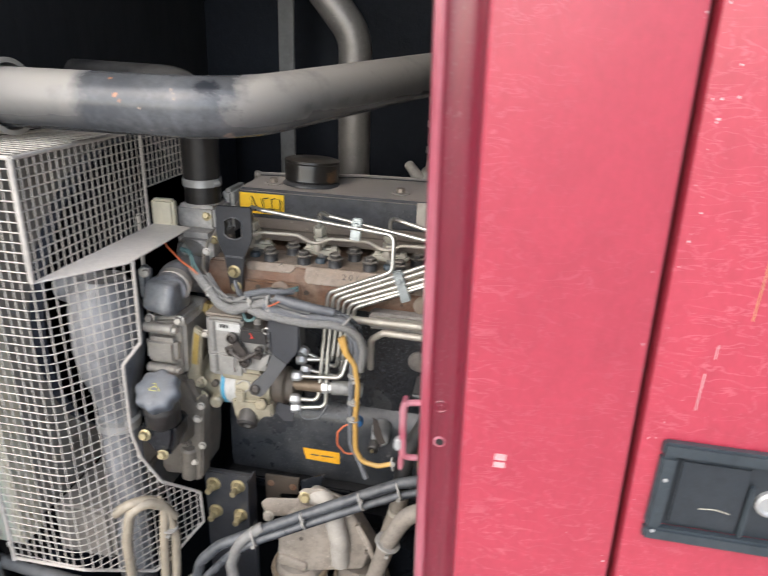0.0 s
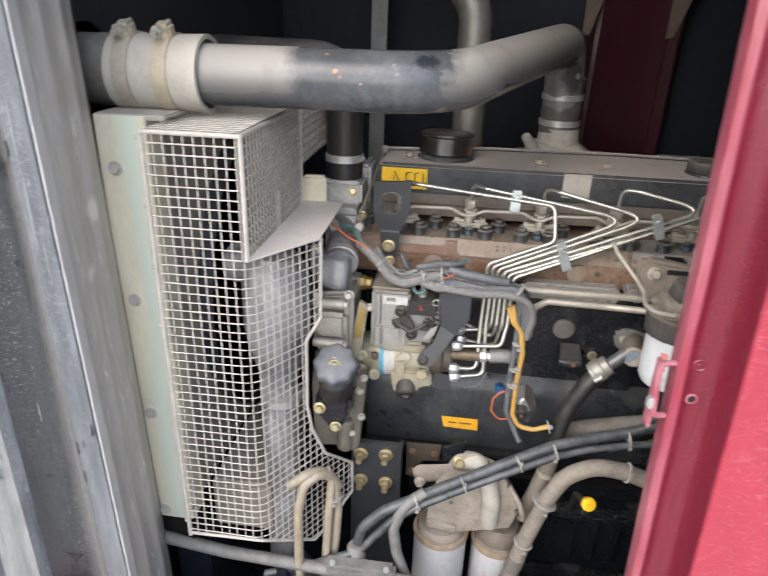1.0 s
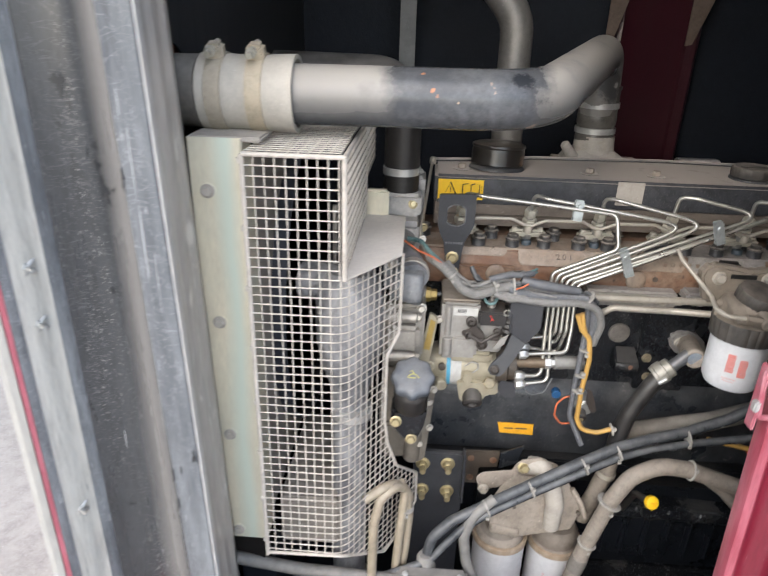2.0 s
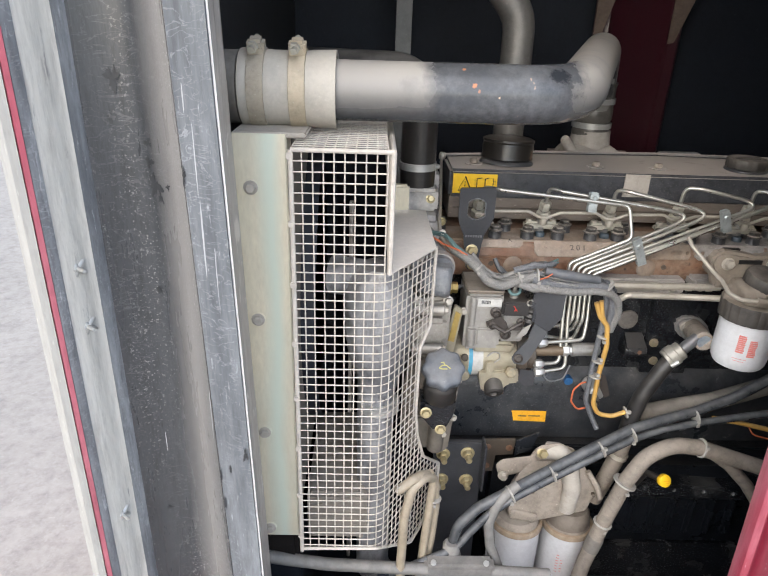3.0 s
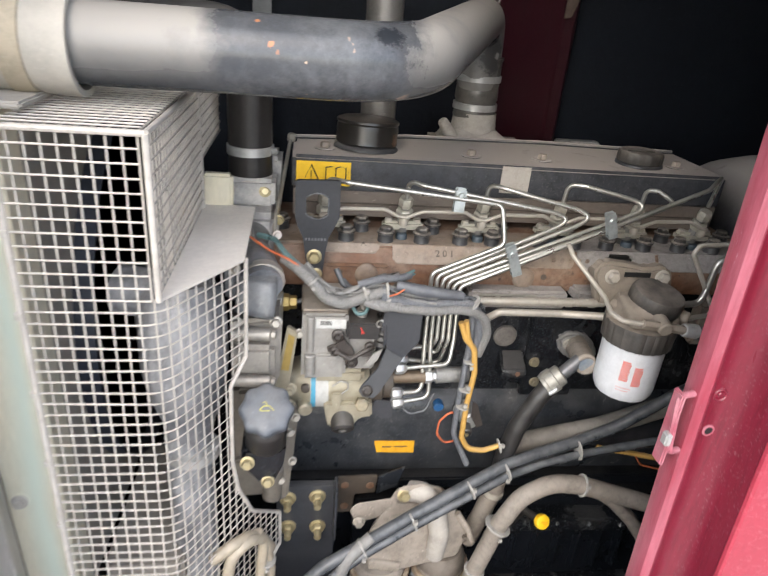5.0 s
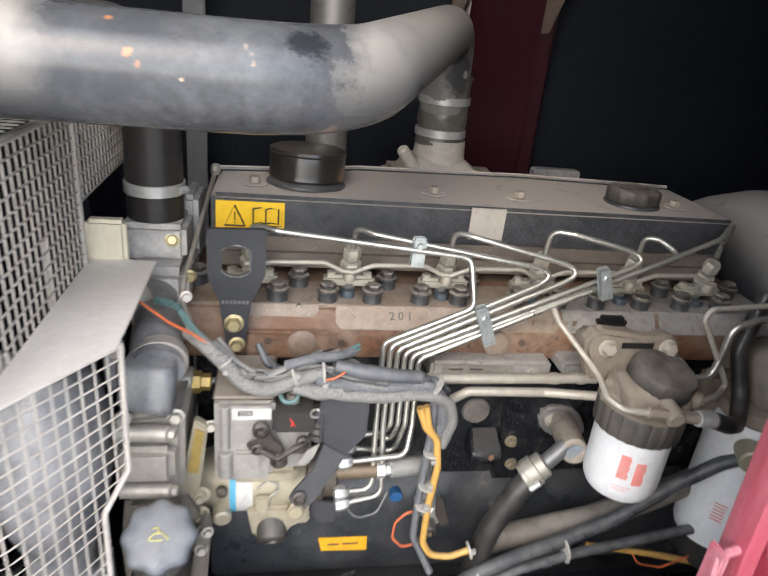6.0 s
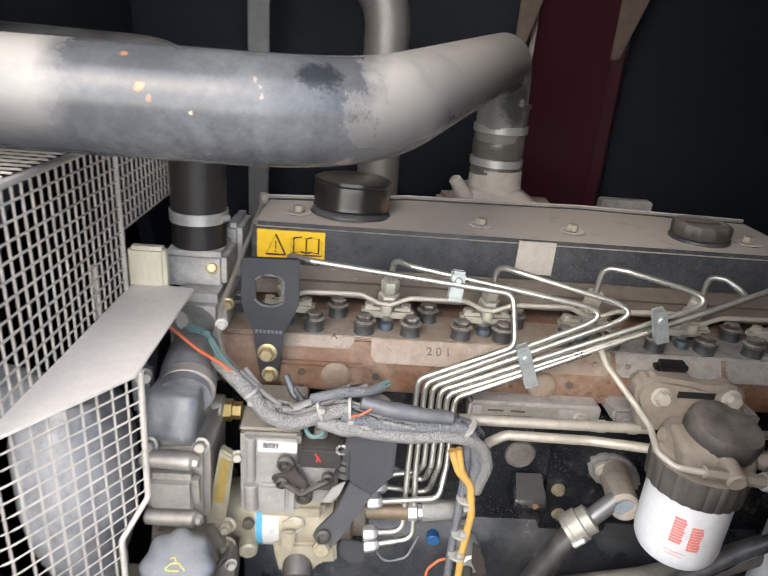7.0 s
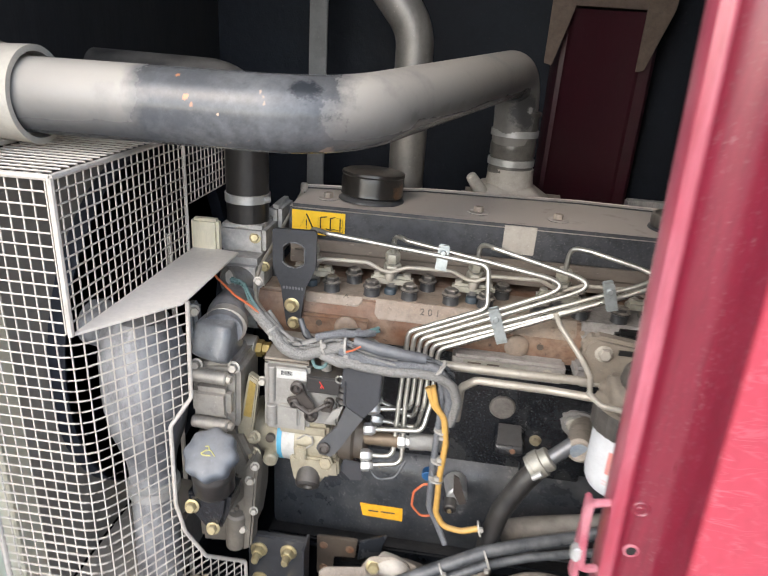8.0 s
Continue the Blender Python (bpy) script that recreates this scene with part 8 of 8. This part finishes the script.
def harness():
    t = thing("wiring_harness", (-0.25, 0.85, 1.05), "grey braided wiring harness tied over the pump", "harness")
    left = [(-0.393, 0.868, 1.203), (-0.375, 0.850, 1.197), (-0.355, 0.842, 1.181), (-0.341, 0.838, 1.163), (-0.318, 0.836, 1.155), (-0.292, 0.838, 1.165), (-0.262, 0.842, 1.173)]
    part("left_braid", tube(B(), left, 0.0074, 0.025, 20, wobble=0.08), "braid", t, "grey braided sleeve")
    tagged(part("left_core", strands(B(), [(-0.368, 0.856, 1.199), (-0.346, 0.848, 1.178), (-0.325, 0.843, 1.165), (-0.297, 0.845, 1.174), (-0.268, 0.850, 1.184), (-0.250, 0.858, 1.186)], 0.004, 0.0030, 4, 30, 3), "cable_grey", t), kind="stuff")
    right = [(-0.270, 0.838, 1.168), (-0.240, 0.837, 1.161), (-0.205, 0.838, 1.158), (-0.172, 0.840, 1.160), (-0.150, 0.843, 1.156), (-0.136, 0.847, 1.138), (-0.129, 0.852, 1.108), (-0.133, 0.856, 1.070)]
    part("right_braid", tube(B(), right, 0.0066, 0.03, 18, wobble=0.10), "braid_dark", t, "grey braided sleeve")
    tagged(part("right_wiring", strands(B(), [(x, y + 0.006, z + 0.007) for x, y, z in right], 0.0050, 0.0026, 3, 22, 5), "cable", t), kind="stuff")
    part("lower_braid", tube(B(), [(-0.300, 0.842, 1.160), (-0.275, 0.834, 1.158)] + [(x + 0.002, y - 0.006, z - 0.008) for x, y, z in right[1:-3]] + [(-0.128, 0.842, 1.136), (-0.120, 0.848, 1.108), (-0.126, 0.854, 1.072)], 0.0062, 0.03, 18, wobble=0.10), "braid", t, "grey woven sleeve")
    part("down_braid", tube(B(), [(-0.156, 0.850, 1.158), (-0.143, 0.851, 1.135), (-0.139, 0.856, 1.09), (-0.141, 0.858, 1.0), (-0.140, 0.862, 0.93), (-0.126, 0.864, 0.90), (-0.112, 0.858, 0.872)], 0.0046, 0.03, 12, wobble=0.08), "braid_dark", t)
    tagged(part("pale_wiring", strands(B(), [(-0.335, 0.846, 1.170), (-0.305, 0.844, 1.166), (-0.270, 0.846, 1.176), (-0.235, 0.836, 1.170), (-0.20, 0.834, 1.164)], 0.0055, 0.0016, 5, 14, 13), "braid", t, "loose pale wires"), kind="stuff")
    part("taped_part", tube(B(), [(-0.252, 0.838, 1.183), (-0.222, 0.834, 1.178), (-0.188, 0.836, 1.173), (-0.165, 0.840, 1.169)], 0.0066, 0.03, 14, wobble=0.35), "tape", t, "dark glossy tape wrap")
    part("loose_sleeve", tube(B(), [(-0.292, 0.834, 1.160), (-0.268, 0.832, 1.153), (-0.244, 0.834, 1.157)], 0.0055, 0.02, 12, wobble=0.45), "cable_grey", t)
    part("lead", tube(B(), [(-0.327, 0.868, 1.190), (-0.318, 0.860, 1.172), (-0.300, 0.855, 1.166)], 0.0038, 0.01, 10), "cable", t)
    part("lead", tube(B(), [(-0.318, 0.862, 1.178), (-0.306, 0.85, 1.168), (-0.292, 0.85, 1.172)], 0.003, 0.01, 8), "cable", t)
    part("lead", tube(B(), [(-0.300, 0.843, 1.180), (-0.272, 0.843, 1.189), (-0.246, 0.850, 1.187), (-0.232, 0.862, 1.186)], 0.0052, 0.015, 12, wobble=0.1), "braid_dark", t)
    tagged(part("teal_end", strands(B(), [(-0.238, 0.858, 1.1865), (-0.226, 0.866, 1.188)], 0.003, 0.0014, 5, 20, 2), "teal", t, "frayed teal wire ends"), kind="stuff")
    part("teal_wire", tube(B(), [(-0.306, 0.845, 1.150), (-0.300, 0.838, 1.140), (-0.288, 0.838, 1.142), (-0.285, 0.846, 1.150)], 0.0024, 0.008, 8), "teal", t)
    part("orange_wire", tube(B(), [(-0.452, 0.892, 1.234), (-0.440, 0.882, 1.227), (-0.411, 0.866, 1.213), (-0.386, 0.853, 1.207), (-0.372, 0.846, 1.200)], 0.0015, 0.02, 8), "orange", t, "orange wire")
    tagged(part("teal_wire_bundle", strands(B(), [(-0.428, 0.90, 1.220), (-0.405, 0.885, 1.222), (-0.390, 0.866, 1.210), (-0.378, 0.852, 1.203)], 0.003, 0.0016, 4, 25, 4), "teal", t), kind="stuff")
    part("orange_wire", tube(B(), [(-0.262, 0.832, 1.170), (-0.252, 0.827, 1.176), (-0.243, 0.830, 1.181)], 0.0012, 0.006, 6), "orange", t)
    part("orange_wire", tube(B(), [(-0.252, 0.833, 1.156), (-0.240, 0.831, 1.151), (-0.224, 0.833, 1.150)], 0.0013, 0.01, 6), "orange", t)
    part("thin_lead", tube(B(), [(-0.236, 0.862, 0.998), (-0.215, 0.850, 0.972), (-0.190, 0.852, 0.978), (-0.178, 0.862, 1.0)], 0.0016, 0.015, 8), "cable", t)


harness()
tie((-0.356, 0.843, 1.183), 0.0080, (0.6, -0.2, -0.7))
tie((-0.290, 0.841, 1.169), 0.0105, (1, 0.1, 0.35))
tie((-0.262, 0.842, 1.173), 0.0112, (1, 0, 0.1))
tie((-0.147, 0.846, 1.155), 0.0120, (0.7, 0, -0.6))
rod = plain_pipe("breather_rod", "thin dusty steel pipe down from the cover", [(-0.392, 1.136, 1.298), (-0.394, 1.128, 1.287), (-0.4085, 0.952, 1.217), (-0.4085, 0.936, 1.203), (-0.396, 0.905, 1.190), (-0.360, 0.864, 1.176)], 0.0029, "pipe_pale", 0.014)
part("end_nut", lathe(B(), (-0.392, 1.137, 1.290), (0.05, -0.1, 1), [(0.006, 0), (0.0065, 0.001), (0.0065, 0.009), (0.005, 0.012), (0, 0.0125)], 12), "dusty_pipe", rod, "dusty end nut")
hex_bolt("p_clip_bolt", (-0.405, 0.938, 1.206), (0.3, -1, 0.1), 0.0085, rod, "plate")

# ochre twin cable down to the sensor
plain_pipe("ochre_cable", "flat yellow ochre cable tied down the block", [(-0.158, 0.850, 1.125), (-0.148, 0.848, 1.100), (-0.134, 0.848, 1.085), (-0.128, 0.848, 1.046), (-0.131, 0.850, 0.992), (-0.130, 0.852, 0.930), (-0.118, 0.852, 0.908), (-0.092, 0.852, 0.904), (-0.068, 0.852, 0.914)], 0.0041, "yellow_cable", 0.02, "cable", 12)
plain_pipe("ochre_branch", "short ochre lead beside the harness", [(-0.152, 0.846, 1.130), (-0.146, 0.846, 1.105), (-0.138, 0.849, 1.088)], 0.0034, "yellow_cable", 0.01, "cable", 10)
for z in (1.062, 1.015, 0.985):
    tie((-0.135, 0.854, z), 0.0092, (0.05, 0, 1))
tie((-0.068, 0.853, 0.912), 0.0100, (1, 0, 0.3))
sens = thing("oil_pressure_sensor", (-0.11, 0.88, 0.94), "grey sensor with black plug on the crankcase", "sensor")
part("body", cyl(B(), (-0.104, 0.945, 0.915), (-0.100, 0.905, 0.915), 0.0175, 0.015, 24, 0.003), "zinc", sens)
part("plug", cyl(B(), (-0.108, 0.912, 0.908), (-0.110, 0.888, 0.905), 0.0092, None, 18, 0.002), "rubber", sens, "black rubber plug")
part("screw", lathe(B(), (-0.110, 0.888, 0.905), (0, -1, -0.2), [(0.003, 0), (0.003, 0.003), (0, 0.003)], 10), "brass", sens)
part("leaf", prism(B(), [(-0.110, 0.885, 0.970), (-0.102, 0.885, 0.965), (-0.088, 0.885, 0.925), (-0.097, 0.885, 0.920), (-0.108, 0.885, 0.94)], (0, 0.002, 0)), "lever", sens, "dark bent tab")
loop = [(-0.137, 0.868, 0.962), (-0.150, 0.866, 0.964), (-0.163, 0.866, 0.948), (-0.164, 0.866, 0.924), (-0.150, 0.868, 0.906), (-0.134, 0.870, 0.908)]
plain_pipe("sensor_wire", "thin orange wire looped on the crankcase", loop, 0.0016, "orange", 0.012, "wire", 8)
part("blue_plug", cyl(B(), (-0.146, 0.955, 0.920), (-0.146, 0.938, 0.919), 0.0085, None, 18, 0.001), "blue_dark", block, "blue painted plug")
# braided sleeve right of the pump
plain_pipe("braided_hose", "silver braided fuel hose from the pump", [(-0.176, 0.877, 1.0215), (-0.155, 0.878, 1.023), (-0.128, 0.884, 1.020)], 0.0115, "silver_braid", 0.03, "hose", 20)
# intake flange behind the rocker cover
inlet = thing("inlet_manifold", (-0.055, 1.32, 1.0), "dusty cast inlet manifold with flanged neck", "manifold")
part("neck", lathe(B(), (-0.056, 1.30, 1.285), (0, 0, 1), [(0.052, 0), (0.046, 0.006), (0.0425, 0.014), (0.0412, 0.024), (0.0400, 0.043)], 40), "dusty_pale", inlet)
part("saddle", hull(B(), [(-0.100, 1.262, 1.300), (-0.018, 1.262, 1.300), (-0.104, 1.335, 1.300), (-0.016, 1.335, 1.300), (-0.122, 1.225, 1.262), (0.032, 1.222, 1.262), (-0.126, 1.36, 1.262), (0.040, 1.36, 1.262)], 0.008), "dusty_pale", inlet, "sloped dusty saddle")
part("pad", prism(B(), [(-0.13, 1.206, 1.245), (0.038, 1.206, 1.245), (0.055, 1.36, 1.245), (-0.14, 1.36, 1.245)], (0, 0, 0.030), 0.008), "dusty", inlet)
part("runner", box(B(), -0.34, 0.30, 1.245, 1.38, 1.08, 1.245, 0.015), "dusty", inlet)
part("ear", cyl(B(), (-0.100, 1.262, 1.280), (-0.128, 1.250, 1.318), 0.013, 0.009, 18, 0.003), "dusty_pale", inlet, "rounded lifting ear")
# generator end housing past the flywheel, only its near rim in view
gen = thing("flywheel_housing", (0.50, 1.10, 0.40), "big round black housing with dust on top behind the engine", "housing")
part("drum", lathe(B(), (0.375, 1.16, 1.03), (1, 0, 0), [(0.10, 0), (0.19, 0.004), (0.235, 0.020), (0.262, 0.055), (0.272, 0.11), (0.275, 0.30), (0.26, 0.31)], 56), "cover", gen)
part("foot", box(B(), 0.45, 0.62, 1.02, 1.30, 0.40, 0.80, 0.01), "black", gen)
part("rim_bolt", lathe(B(), (0.43, 1.03, 1.272), (-0.2, -0.5, 0.8), [(0.012, -0.01), (0.012, 0.006), (0.008, 0.010), (0, 0.010)], 6), "dusty", gen)
